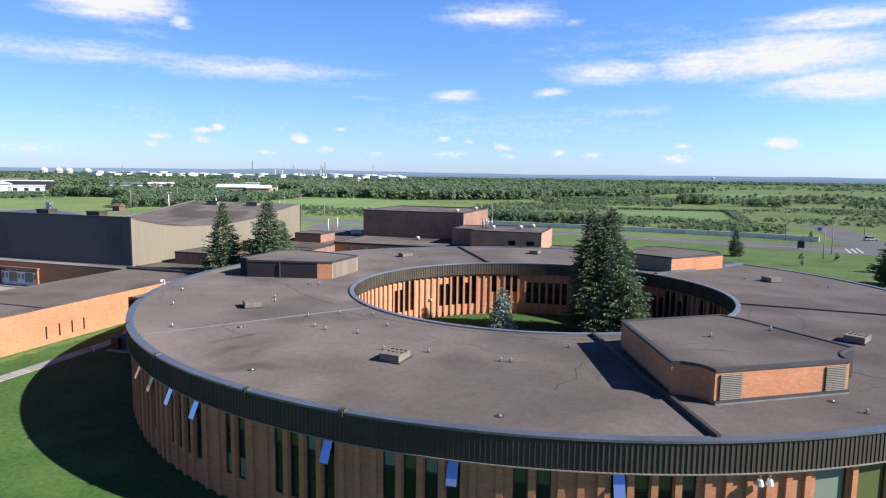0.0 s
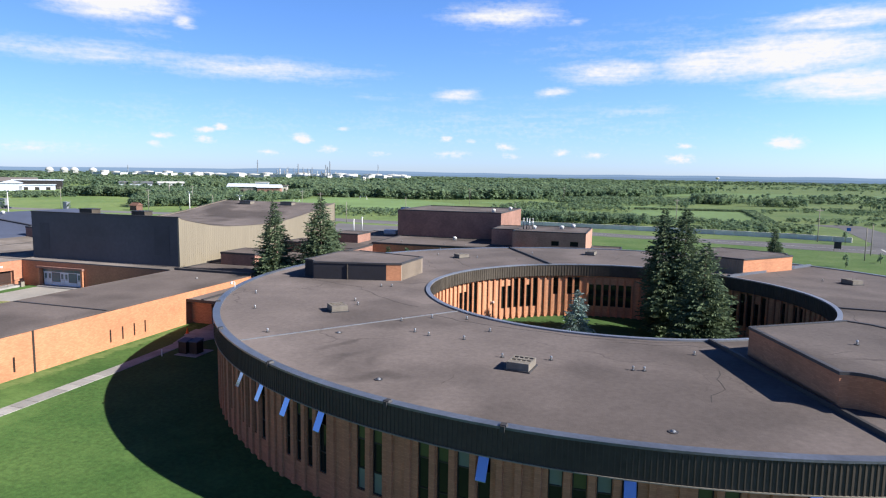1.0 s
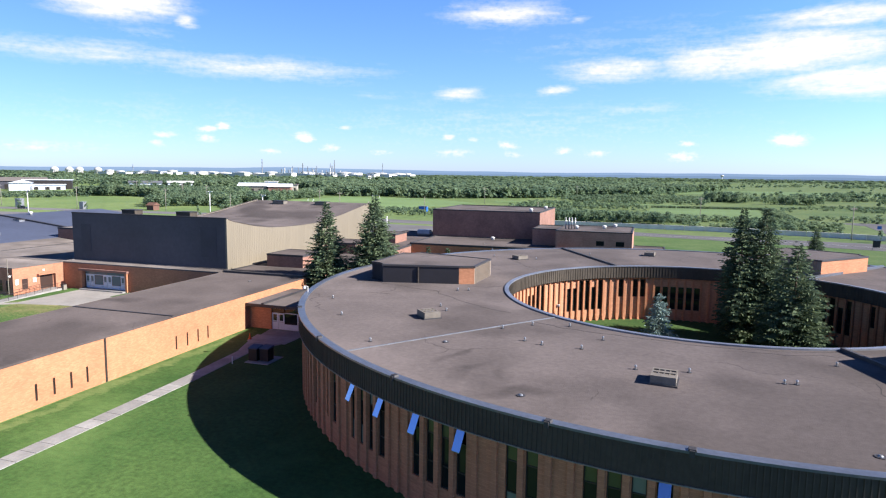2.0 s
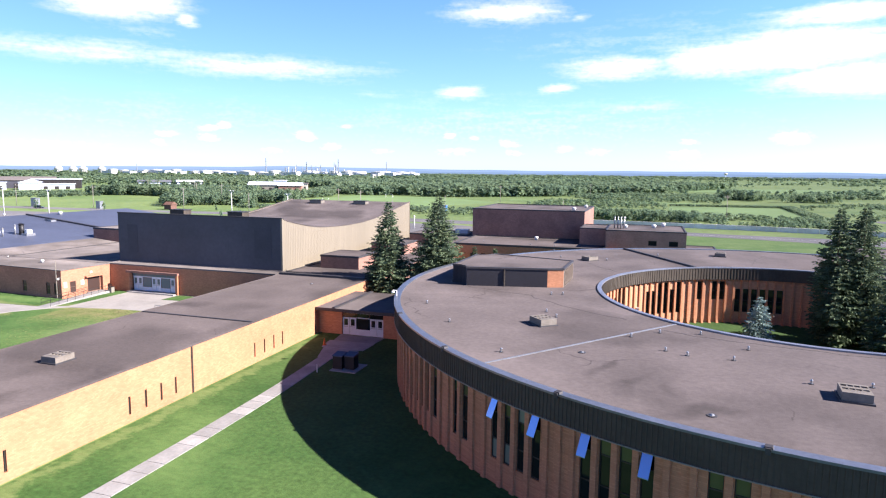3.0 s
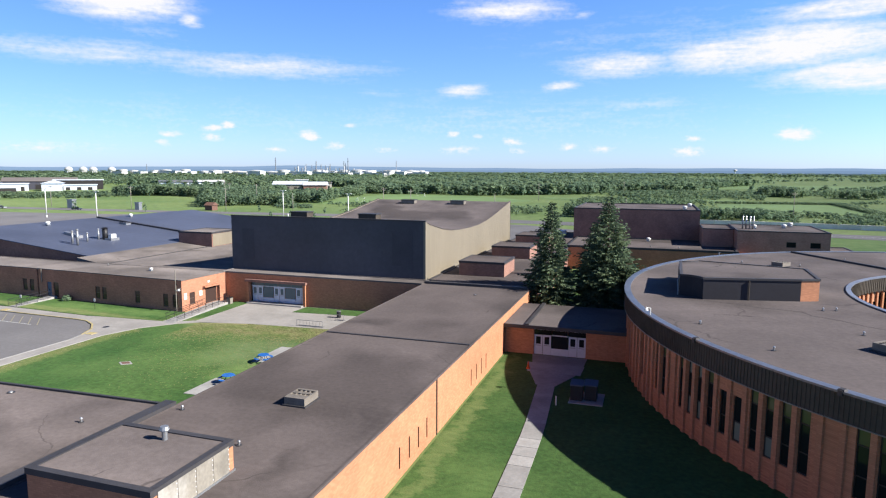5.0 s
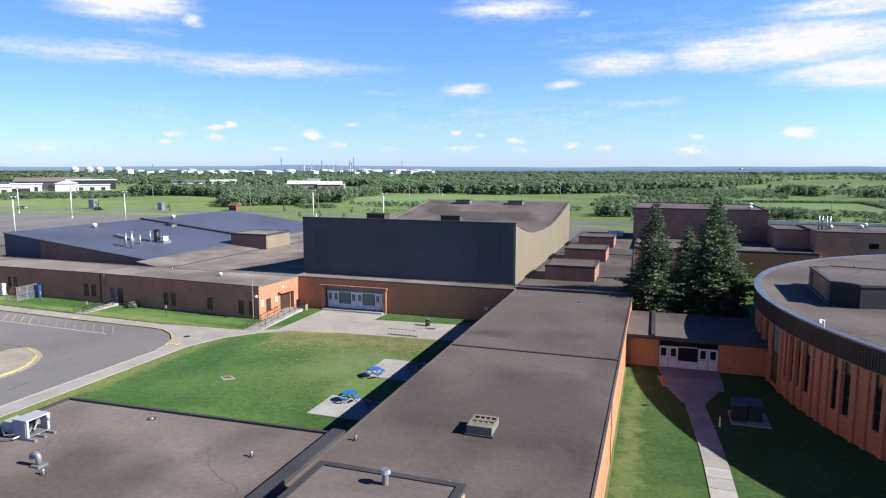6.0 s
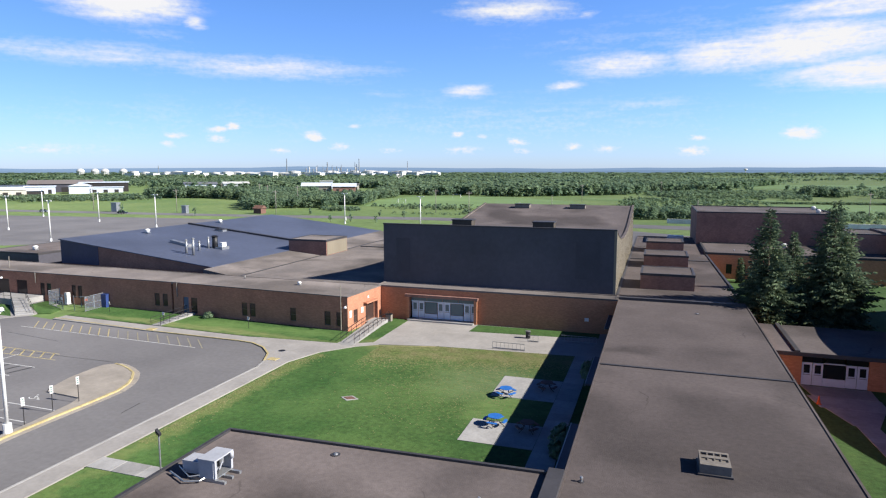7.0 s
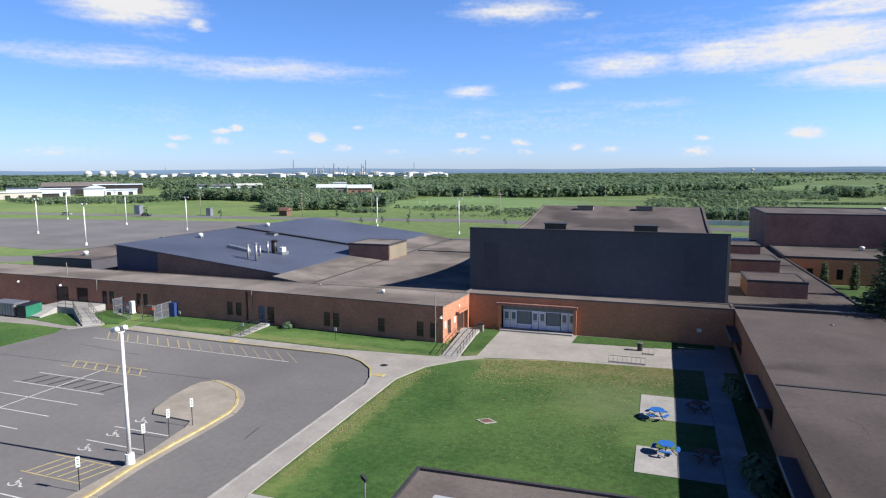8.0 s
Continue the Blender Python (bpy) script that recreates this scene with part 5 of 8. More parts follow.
# ---- trees ----
def spruce(name, x, y, h, r, seed, mat, label, levels=None):
    """Tapered trunk and whorls of drooping boughs, each with many small side sprays."""
    rnd = random.Random(seed)
    ob = thing(name, (x, y, 0), label, "tree")
    part("trunk", G().cyl(x, y, -0.1, h * 0.95, r * 0.085, 8, 0.03), BARK, ob, smooth=True)
    g = G()
    levels = levels or int(h * 3.4)
    lean = [rnd.uniform(0.82, 1.14) for _ in range(9)]
    for i in range(levels):
        t = i / (levels - 1)
        reach = r * (1.30 * (1 - t) ** 0.80 * (0.56 + 0.44 * min(1, t / 0.30))) + 0.15
        n = int(10 + 15 * (1 - t))
        for k in range(n):
            a = 2 * math.pi * (k + rnd.random() * 0.9) / n + i * 2.4
            ca, sa = math.cos(a), math.sin(a)
            tuft = noise.noise((ca * 1.6 + seed * 3.7, sa * 1.6, t * h * 0.55))
            L = reach * rnd.uniform(0.74, 1.06) * lean[int(a / 0.7) % 9] * (1 + 0.6 * tuft)
            if tuft < -0.42 and rnd.random() < 0.6:
                continue
            z = h * (0.08 + 0.91 * t) + rnd.uniform(-0.2, 0.2) + 0.5 * tuft
            droop, lift = rnd.uniform(0.35, 0.62) * (1 - 0.75 * t), rnd.uniform(0.22, 0.36)
            m = max(2, int(L / 0.27))
            for s in range(m + 1):
                u = (s + rnd.uniform(0.2, 0.8)) / (m + 0.6)
                if u < 0.28 and L > 1.4:
                    continue
                px, py, pz = x + ca * L * u, y + sa * L * u, z - droop * L * u + lift * L * u * u
                size = (0.27 + 0.15 * L * (1.15 - u)) * rnd.uniform(0.7, 1.35)
                for sgn in ((-1, 1) if s < m else (0,)):
                    f = rnd.uniform(0.7, 1.5)
                    dx, dy, dz = ca * f - sa * sgn, sa * f + ca * sgn, rnd.uniform(-0.75, 0.1)
                    q = size / math.sqrt(dx * dx + dy * dy + dz * dz) * 1.25
                    dx, dy, dz = dx * q, dy * q, dz * q
                    w = size * rnd.uniform(0.15, 0.27)
                    vx, vy, vz = -sa * w * 0.8, ca * w * 0.8, rnd.choice((-1, 1)) * w * 0.8
                    g.add([(px, py, pz), (px + dx * 0.55 + vx, py + dy * 0.55 + vy, pz + dz * 0.4 + vz), (px + dx, py + dy, pz + dz), (px + dx * 0.5 - vx, py + dy * 0.5 - vy, pz + dz * 0.6 - vz)], [(0, 1, 2, 3)])
    part("crown", g, mat, ob)
    return ob


spruce("spruce_tree", -62.1, 92.3, 15.3, 3.3, 1, NEEDLES, "tall dark green spruce beside the link building")
spruce("spruce_tree", -55.2, 94.1, 16.2, 4.1, 2, NEEDLES, "tall broad dark green spruce beside the link building")
spruce("spruce_tree", -57.7, 102.6, 11.8, 2.5, 3, NEEDLES, "dark spruce standing between two taller ones")
spruce("spruce_tree", -5.5, 91.2, 16.1, 3.1, 4, NEEDLES, "tall dark spruce in the circular courtyard")
spruce("spruce_tree", -2.95, 91.3, 16.2, 3.1, 5, NEEDLES, "tall dark spruce close to its twin in the courtyard")
spruce("spruce_tree", -1.3, 82.0, 12.8, 3.6, 6, NEEDLES, "broad dark spruce in front of the courtyard pair")
spruce("blue_spruce", -14.8, 81.4, 6.7, 1.9, 7, BLUE_NEEDLES, "small pale blue-green spruce on the courtyard lawn")
spruce("spruce_tree", 24.7, 189.4, 7.2, 1.9, 8, NEEDLES, "lone dark spruce on the open lawn")
spruce("spruce_tree", 48.0, 151.0, 10.5, 3.2, 9, NEEDLES, "dark spruce beside the circular building")
spruce("spruce_tree", 60.0, 170.0, 9, 2.8, 10, NEEDLES, "dark spruce on the lawn behind the circular building")


def leaf_template(rnd, n, tall):
    """Quads of one broad-leaved tree of height 1: leaf sprays round a few uneven boughs, and a trunk."""
    quads = []
    boughs = [(0.0, 0.0, 0.55, 0.24)]
    for k in range(6):
        a, z = rnd.uniform(0, 6.28), rnd.uniform(0.22, 0.84) if tall else rnd.uniform(0.1, 0.7)
        out = rnd.uniform(0.06, 0.2) * (1.25 - 0.8 * abs(z - 0.4))
        boughs.append((out * math.cos(a), out * math.sin(a), z, rnd.uniform(0.10, 0.18)))
    for _ in range(n):
        lx, ly, lz, lr = rnd.choice(boughs)
        d = Vector((rnd.gauss(0, 1), rnd.gauss(0, 1), rnd.gauss(0.2, 0.9))).normalized()
        p = Vector((lx, ly, lz)) + Vector((d.x, d.y, d.z * (1.15 if tall else 0.85))) * lr * rnd.uniform(0.55, 1.15)
        nrm = (d * 0.55 + Vector((rnd.gauss(0, 0.3), rnd.gauss(0, 0.3), rnd.gauss(0.5, 0.3)))).normalized()
        u = nrm.orthogonal().normalized()
        u.rotate(Matrix.Rotation(rnd.uniform(0, 6.28), 3, nrm))
        w = nrm.cross(u)
        s = rnd.uniform(0.55, 1.2) * 0.66 / math.sqrt(n)
        quads.append([p + u * s * 1.3, p + w * s, p - u * s * 1.1, p - w * s * 1.2])
    for k in range(3):
        a, b = 2.09 * k, 2.09 * (k + 1)
        quads.append([Vector((0.02 * math.cos(a), 0.02 * math.sin(a), 0)), Vector((0.02 * math.cos(b), 0.02 * math.sin(b), 0)), Vector((0.01 * math.cos(b), 0.01 * math.sin(b), 0.5)), Vector((0.01 * math.cos(a), 0.01 * math.sin(a), 0.5))])
    return np.array([[tuple(v) for v in q] for q in quads])


def scatter(name, spots, n_leaf, label, seed, mat=None, category="trees", tall=True):
    """spots: x, y, height, width factor. Many trees in one mesh."""
    rnd = random.Random(seed)
    kinds = [leaf_template(rnd, n_leaf, tall) for _ in range(8)]
    out = []
    for x, y, h, wf in spots:
        t = kinds[rnd.randrange(8)]
        a = rnd.uniform(0, 6.28)
        c, s = math.cos(a), math.sin(a)
        q = np.stack([(t[..., 0] * c - t[..., 1] * s) * h * wf + x, (t[..., 0] * s + t[..., 1] * c) * h * wf + y, t[..., 2] * h - 0.02 * h], -1)
        out.append(q.reshape(-1, 3))
    v = np.concatenate(out)
    me = bpy.data.meshes.new(name)
    nq = len(v) // 4
    me.vertices.add(len(v))
    me.vertices.foreach_set("co", v.astype(np.float32).ravel())
    me.loops.add(4 * nq)
    me.loops.foreach_set("vertex_index", np.arange(4 * nq, dtype=np.int32))
    me.polygons.add(nq)
    me.polygons.foreach_set("loop_start", np.arange(0, 4 * nq, 4, dtype=np.int32))
    me.materials.append(mat or LEAVES)
    me.update()
    me.validate()
    return tagged(new(name, me), label, category, "", "stuff")


def inside(x, y, poly):
    hit = False
    for (xa, ya), (xb, yb) in zip(poly, poly[1:] + poly[:1]):
        if (ya > y) != (yb > y) and x < (xb - xa) * (y - ya) / (yb - ya) + xa:
            hit = not hit
    return hit


rnd = random.Random(11)
FOREST_N = [(-255, 482), (-175, 479), (-96, 545), (-83, 615), (-12, 648), (0, 760), (90, 1000), (-60, 1010), (-520, 900), (-430, 690), (-372, 640), (-345, 520), (-300, 552)]
FOREST_W = [(-268, 279), (-248, 289), (-229, 329), (-254, 402), (-257, 480), (-300, 548), (-345, 500), (-420, 520), (-500, 470), (-420, 373), (-375, 386), (-325, 366), (-288, 300)]
FOREST_E = [(22, 530), (60, 519), (110, 527), (160, 511), (340, 560), (340, 615), (150, 590), (70, 560), (36, 582)]
BELT = [(-86, 279), (-52, 283), (-6, 284), (-4, 306), (-48, 312), (-84, 306)]
FOREST_L = [(-345, 520), (-372, 640), (-430, 690), (-520, 900), (-900, 900), (-900, 560), (-560, 520), (-450, 540)]
YARD = [[(-288, 385), (-254, 395), (-310, 530), (-335, 640), (-430, 665), (-395, 560)], [(-760, 340), (-500, 340), (-500, 500), (-560, 560), (-760, 600)]]
MEADOWS = [[(5, 770), (160, 800), (700, 760), (900, 1050), (40, 980)], [(60, 1150), (900, 1250), (900, 1420), (80, 1300)]]


def grow(poly, gap, h0, h1, thin=-1.0, w0=0.8, w1=1.15):
    """Tree spots over an outline: x, y, height, width factor."""
    out = []
    xs, ys = [p[0] for p in poly], [p[1] for p in poly]
    y = min(ys)
    while y < max(ys):
        x = min(xs)
        while x < max(xs):
            px, py = x + rnd.uniform(-0.9, 0.9) * gap, y + rnd.uniform(-0.9, 0.9) * gap
            v = noise.noise((px * 0.012, py * 0.012, 0.5)) + 0.5 * noise.noise((px * 0.05, py * 0.05, 4.5))
            if v > thin and inside(px, py, poly) and not any(inside(px, py, q) for q in YARD):
                stand = 0.5 + 0.5 * noise.noise((px * 0.03, py * 0.03, 8.5)) + 0.25 * v
                out.append((px, py, (h0 + (h1 - h0) * (0.65 * stand + 0.35 * rnd.random())), rnd.uniform(w0, w1)))
            x += gap
        y += gap * 0.9
    return out


near_trees = grow(FOREST_W, 3.7, 3.6, 10.0, -0.35, 1.0, 1.5) + grow(BELT, 3.2, 3.0, 6.6, -0.6, 1.1, 1.6) + grow(FOREST_E, 4.6, 4.2, 10.5, -0.12, 0.9, 1.4)
mid_trees = grow(FOREST_N, 5.2, 5.0, 12.5, -0.45, 0.9, 1.45) + grow(FOREST_L, 8.5, 5.0, 11.0, -0.25, 1.1, 1.7)
mid_trees += grow([(-75, 690), (-12, 650), (160, 640), (300, 720), (700, 740), (700, 760), (160, 800), (5, 770), (-10, 760)], 11, 4, 8, 0.22, 1.0, 1.6)
scatter("woods", near_trees, 185, "mixed green broad-leaved woods behind the highway", 21)
mid_trees += grow(FOREST_N[:6] + [(20, 760), (-80, 720), (-110, 620), (-180, 540), (-255, 540)], 5.0, 2.5, 5.0, -0.5, 1.3, 2.0)
scatter("woods", mid_trees, 48, "dense mixed green forest behind the playing field", 24)

far = []
for d0, d1, step in ((960, 1250, 15), (1250, 2000, 24), (2000, 3000, 38), (3000, 4300, 60)):
    for _ in range(int(1.3 * (d1 * d1 - d0 * d0) / 2 / step ** 2)):
        d = math.sqrt(rnd.uniform(d0 * d0, d1 * d1))
        a = radians(rnd.uniform(-62, 24))
        x, y = -45 + d * math.sin(a), 10 + d * math.cos(a)
        v = noise.noise((x * 0.006, y * 0.006, 0.5)) + 0.5 * noise.noise((x * 0.02, y * 0.02, 4.5))
        if v < (0.05 if x > 0 and d < 2400 else -0.35) or inside(x, y, FOREST_N) or inside(x, y, FOREST_L) or any(inside(x, y, p) for p in MEADOWS):
            continue
        low_lying = 0.62 if x > 0 and d < 2400 else 1.0
        far.append((x, y, rnd.uniform(6.5, 11.0) * low_lying * (0.9 + 0.35 * v), rnd.uniform(1.4, 2.6) * step / 20))
scatter("far_woods", far, 20, "distant green woods reaching to the horizon", 22)

scrub = grow([(-445, 300), (-400, 338), (-400, 366), (-500, 400), (-560, 350)], 4.5, 2.0, 4.5, -0.2, 1.1, 1.7)
scrub += grow([(-2, 275), (52, 272), (58, 300), (45, 333), (-12, 332)], 3.4, 1.5, 3.8, -0.6, 1.2, 1.9)
scrub += grow([(52, 330), (130, 330), (190, 500), (95, 505), (60, 440)], 4.5, 0.9, 3.2, 0.05, 1.2, 2.2)
scrub += grow([(-60, 478), (24, 480), (30, 540), (300, 720), (100, 650), (-12, 640), (-80, 600), (-92, 545)], 5.5, 1.6, 5.0, -0.3, 1.2, 2.0)
scrub += grow([(-520, 335), (-440, 330), (-425, 400), (-470, 425), (-505, 405)], 5.0, 2.0, 5.5, -0.25, 1.1, 1.8)
scrub += grow([(-262, 282), (-200, 284), (-205, 296), (-232, 306)], 2.6, 1.5, 3.5, -0.3, 1.2, 1.9)
scrub += grow([(-226, 312), (-165, 312), (-168, 338), (-226, 334)], 4.0, 1.5, 3.4, -0.15, 1.2, 1.9)
scrub += grow([(-162, 288), (-96, 285), (-96, 335), (-160, 332)], 4.2, 1.4, 3.4, -0.25, 1.2, 1.9)
scrub += grow([(-200, 279), (-130, 279), (-130, 286), (-200, 287)], 2.6, 0.6, 1.3, -0.2, 1.2, 1.9)
scrub += grow([(-94, 330), (-20, 336), (-16, 440), (-95, 470)], 5.5, 1.5, 4.4, -0.25, 1.2, 1.9)
scrub += grow([(-14, 427), (-14, 431), (50, 441), (57, 437), (50, 337), (45, 337), (49, 433)], 1.2, 1.5, 2.1, -1, 1.0, 1.4)
scatter("thicket", scrub, 62, "low green shrubs and thickets along the verges", 23, category="shrubs", tall=False)


# ---- roof equipment ----
def lie_on(spots, maker):
    """One built at the origin by maker, then copied to each (x, y, z, turn)."""
    first = maker()
    for k, (x, y, z, turn) in enumerate(spots):
        m = pose(x, y, z, 0, 0, turn)
        if k:
            copy_thing(first, m)
        else:
            first.matrix_basis = m


def roof_hatch():
    ob = thing("roof_exhaust_vent", (0, 0, 0), "tan metal roof exhaust box with two slotted rows on top", "roof vent", "exhaust boxes on the roofs")
    g = G()
    w, d, h = 0.74, 0.88, 0.58
    rows = ((-0.30, 0.02), (0.34, 0.66))
    for y0, y1 in ((-d, rows[0][0]), (rows[0][1], rows[1][0]), (rows[1][1], d)):
        g.box(-w, w, y0, y1, 0, h)
    for y0, y1 in rows:
        g.box(-w, -w + 0.09, y0, y1, 0, h).box(w - 0.09, w, y0, y1, 0, h).box(-w + 0.09, w - 0.09, y0, y1, 0, h - 0.2)
    part("body", g, VENT_TAN, ob)
    for (y0, y1), mat_, deep in ((rows[0], VENT_TAN, 0.07), (rows[1], FRAME, 0.15)):
        part("grille", G().box(-w + 0.09, w - 0.09, y0, y1, h - 0.2, h - deep), mat_, ob, "recessed exhaust grille")
        for k in range(3):
            x = -w + 0.09 + (2 * w - 0.18) * (k + 1) / 4
            part("bar", G().box(x - 0.03, x + 0.03, y0, y1, h - deep, h - 0.012), VENT_TAN, ob)
    part("curb", G().box(-w - 0.1, w + 0.1, -d - 0.1, d + 0.1, 0, 0.1), DARK_COPING, ob)
    return ob


lie_on([(-15.2, 47.4, ZR, -6), (-34.4, 58.9, ZR, 42), (-34.2, 99.6, ZR, -40), (-15.9, 111.6, ZR, -8), (16.6, 95.4, ZR, 30), (17.5, 64.7, ZR, -30), (-71.2, 45.6, 4.3, 0)], roof_hatch)


def pipe_vent():
    ob = thing("roof_pipe_vent", (0, 0, 0), "small pale pipe vent on the roof", "roof vent", "small pipe vents on the roofs")
    part("pipe", G().cyl(0, 0, 0, 0.22, 0.06, 8), GALV, ob)
    part("cap", G().cyl(0, 0, 0.22, 0.3, 0.09, 8, 0.06), GALV, ob)
    part("flashing", G().cyl(0, 0, 0, 0.04, 0.16, 8), DARK_COPING, ob)
    return ob


PIPES = [(-35.8, 49.7), (-46, 63.3), (-41.8, 56.9), (-34.8, 63.5), (-33.7, 61.8), (-35.6, 71.9), (-34.5, 72.3), (-27.4, 57.1), (-25, 53.9), (-23.6, 53.2), (-25.3, 59.1), (-20.7, 53.1), (-22.3, 59.7), (-19.4, 56.2),
         (-16.9, 49.4), (-13.6, 49.9), (-8.2, 49.5), (-7.5, 49.6), (-4.1, 54.8), (13, 46.8), (22.4, 92.9), (13.7, 96.6), (-38.5, 101.3), (-31.9, 100.3), (-40.6, 108.9), (-24.9, 108.7)]
lie_on([(x, y, ZR, 0) for x, y in PIPES] + [(5.5, 53.5, 9.48, 0), (9.8, 57.0, 9.48, 0), (-77.6, 42.0, 4.3, 0), (-81.9, 38.4, 4.3, 0), (-71.0, 38.7, 4.3, 0), (-90.5, 33.4, 4.3, 0),
        (-130.1, 87.2, 4.4, 0), (-50.0, 141, 4.6, 0), (-44.8, 140, 4.6, 0), (-60.5, 142, 4.6, 0)], pipe_vent)


def low_vent():
    ob = thing("roof_drain", (0, 0, 0), "low round roof drain with a dark strainer", "roof drain", "roof drains")
    part("dome", G().dome(0, 0, 0.02, 0.14, 0.1, 8, 3), GALV, ob)
    part("ring", G().cyl(0, 0, 0, 0.04, 0.26, 10), DARK_COPING, ob)
    return ob


lie_on([(-23, 42, ZR, 0), (-6.1, 39.6, ZR, 0), (11.7, 48.3, ZR, 0), (-30.5, 51.5, ZR, 0), (-70, 84, 4.3, 0), (-90.7, 40.8, 4.3, 0)], low_vent)


def scupper():
    ob = thing("roof_scupper", (0, 0, 0), "small weathered metal scupper on the roof edge", "scupper", "scuppers on the circular roof edge")
    part("box", G().hexa([(-0.1, -0.2, 0.1), (0.27, -0.2, 0.1), (0.27, 0.2, 0.1), (-0.1, 0.2, 0.1), (-0.06, -0.16, 0.22), (0.25, -0.16, 0.2), (0.25, 0.16, 0.2), (-0.06, 0.16, 0.22)]), DARK_COPING, ob)
    part("spout", G().box(0.26, 0.36, -0.12, 0.12, -0.15, 0.16), DARK_COPING, ob)
    return ob


lie_on([(*polar(RO - 0.25, a), ZR, a) for a in (-134.5, -119.4, -104.6, -95.2, -150)], scupper)


def exhaust_fan():
    ob = thing("roof_exhaust_fan", (0, 0, 0), "white mushroom-shaped roof exhaust fan", "roof fan", "mushroom fans on the roofs")
    part("curb", G().box(-0.36, 0.36, -0.36, 0.36, 0, 0.25), GALV, ob)
    part("neck", G().cyl(0, 0, 0.25, 0.5, 0.38, 12, 0.48), WHITE_PAINT, ob)
    part("cap", G().dome(0, 0, 0.5, 0.52, 0.34, 12, 4), WHITE_PAINT, ob, smooth=True)
    return ob


def small_fan():
    ob = thing("roof_exhaust_fan", (0, 0, 0), "small white mushroom fan on a square curb", "roof fan", "mushroom fans on the roofs")
    part("curb", G().box(-0.22, 0.22, -0.22, 0.22, 0, 0.16), GALV, ob)
    part("neck", G().cyl(0, 0, 0.16, 0.32, 0.2, 12, 0.26), WHITE_PAINT, ob)
    part("cap", G().dome(0, 0, 0.32, 0.3, 0.2, 12, 4), WHITE_PAINT, ob, smooth=True)
    return ob


lie_on([(-119.9, 85.1, 4.4, 0)], small_fan)
lie_on([(-43.2, 159.5, 11.0, 0), (-41.6, 172.0, 11.0, 0), (-25.3, 149.5, 8.3, 0), (-23.3, 154.5, 8.3, 0), (-31.0, 146.8, 8.3, 0), (-167.0, 108, 7.85, 0), (-168.2, 131, 7.95, 0), (-184.5, 98.6, 5.0, 0), (-180.5, 112, 5.0, 0), (-50.5, 151, 4.6, 0)], exhaust_fan)
for y, s in ((103.0, 1.0), (122.0, 0.8), (134.0, 0.7)):
    b = thing("roof_ventilator", (-175.0, y + 16, 6.2), "white square roof ventilator", "roof vent")
    part("body", G().box(-175.0 - 0.7 * s, -175.0 + 0.7 * s, y + 16 - 0.7 * s, y + 16 + 0.7 * s, 6.2, 7.2), WHITE_PAINT, b)
    part("hood", G().box(-175.0 - 0.9 * s, -175.0 + 0.9 * s, y + 16 - 0.9 * s, y + 16 + 0.9 * s, 7.2, 7.5), WHITE_PAINT, b)


def gym_vent(x, y, z, w, coat):
    ob = thing("gym_roof_vent", (x, y, z), "metal box vent on the gymnasium roof", "roof vent", "box vents on the gymnasium roof")
    part("curb", G().box(x - w / 2 + 0.1, x + w / 2 - 0.1, y - 0.8, y + 0.8, z - 1.1, z + 0.1), DARK_COPING, ob)
    part("body", G().box(x - w / 2, x + w / 2, y - 0.9, y + 0.9, z + 0.1, z + 0.8), coat, ob)
    part("lid", G().box(x - w / 2 - 0.1, x + w / 2 + 0.1, y - 1.0, y + 1.0, z + 0.8, z + 0.92), DARK_COPING, ob)


# front pair in darker metal: the shade on their south faces put into colour
for x, y, z, w in ((-101, 141.5, 12.0, 3.0), (-89.8, 141.8, 12.0, 3.0), (-99.3, 93.4, 12.3, 2.7), (-88.4, 93.6, 12.25, 2.7)):
    gym_vent(x, y, z, w, VENT_TAN if y > 120 else DARK_METAL)

# pipes and a packaged unit on the blue roof
def flue(x, y, z, h, r, mat, label):
    ob = thing("roof_flue", (x, y, z), label, "flue")
    part("pipe", G().cyl(x, y, z - 0.1, z + h, r, 10), mat, ob, smooth=True)
    part("cap", G().cyl(x, y, z + h, z + h + 0.2, r * 1.5, 10, r * 0.6), mat, ob)


for x, y, h, r in ((-149.6, 98.2, 2.2, 0.2), (-147.6, 97.5, 2.6, 0.22), (-149.6, 101.4, 1.6, 0.18), (-150.2, 104.5, 2.0, 0.18)):
    flue(x, y, 5.85, h, r, GALV, "galvanised flue pipe on the blue-grey roof")
flue(-149.4, 105.3, 5.85, 2.2, 0.5, BLACK_STEEL, "dark steel stack on the blue-grey roof")
b = thing("rooftop_unit", (-149, 105.8, 5.8), "pale metal rooftop unit beside a dark stack", "rooftop unit")
part("frame", G().box(-150.3, -147.6, 104.9, 106.9, 5.7, 6.2), GALV, b)
part("casing", G().box(-148.5, -147.8, 105.2, 106.4, 6.2, 6.95), WHITE_PAINT, b)
b = thing("roof_duct", (-155, 103.4, 6.6), "long low galvanised duct on the blue-grey roof", "duct")
part("duct", G().prism([(-157.8, 103.6), (-153.0, 102.6), (-152.8, 103.4), (-157.6, 104.4)], [6.75, 6.25, 6.25, 6.75], [7.3, 6.75, 6.75, 7.3]), GALV, b)
b = thing("roof_hatch_cover", (-161, 122, 7.2), "small pale hatch on the blue-grey roof", "roof hatch")
part("curb", G().box(-161.9, -160.1, 121.3, 122.7, 7.0, 7.45), GALV, b)
part("lid", G().box(-162.0, -160.0, 121.2, 122.8, 7.45, 7.58), DARK_COPING, b)
for k in range(4):
    flue(-33.2 + k * 0.65, 145.6 + 0.4 * (k % 2), 8.3, 2.3, 0.14, GALV, "slim flue pipe on the boiler house")
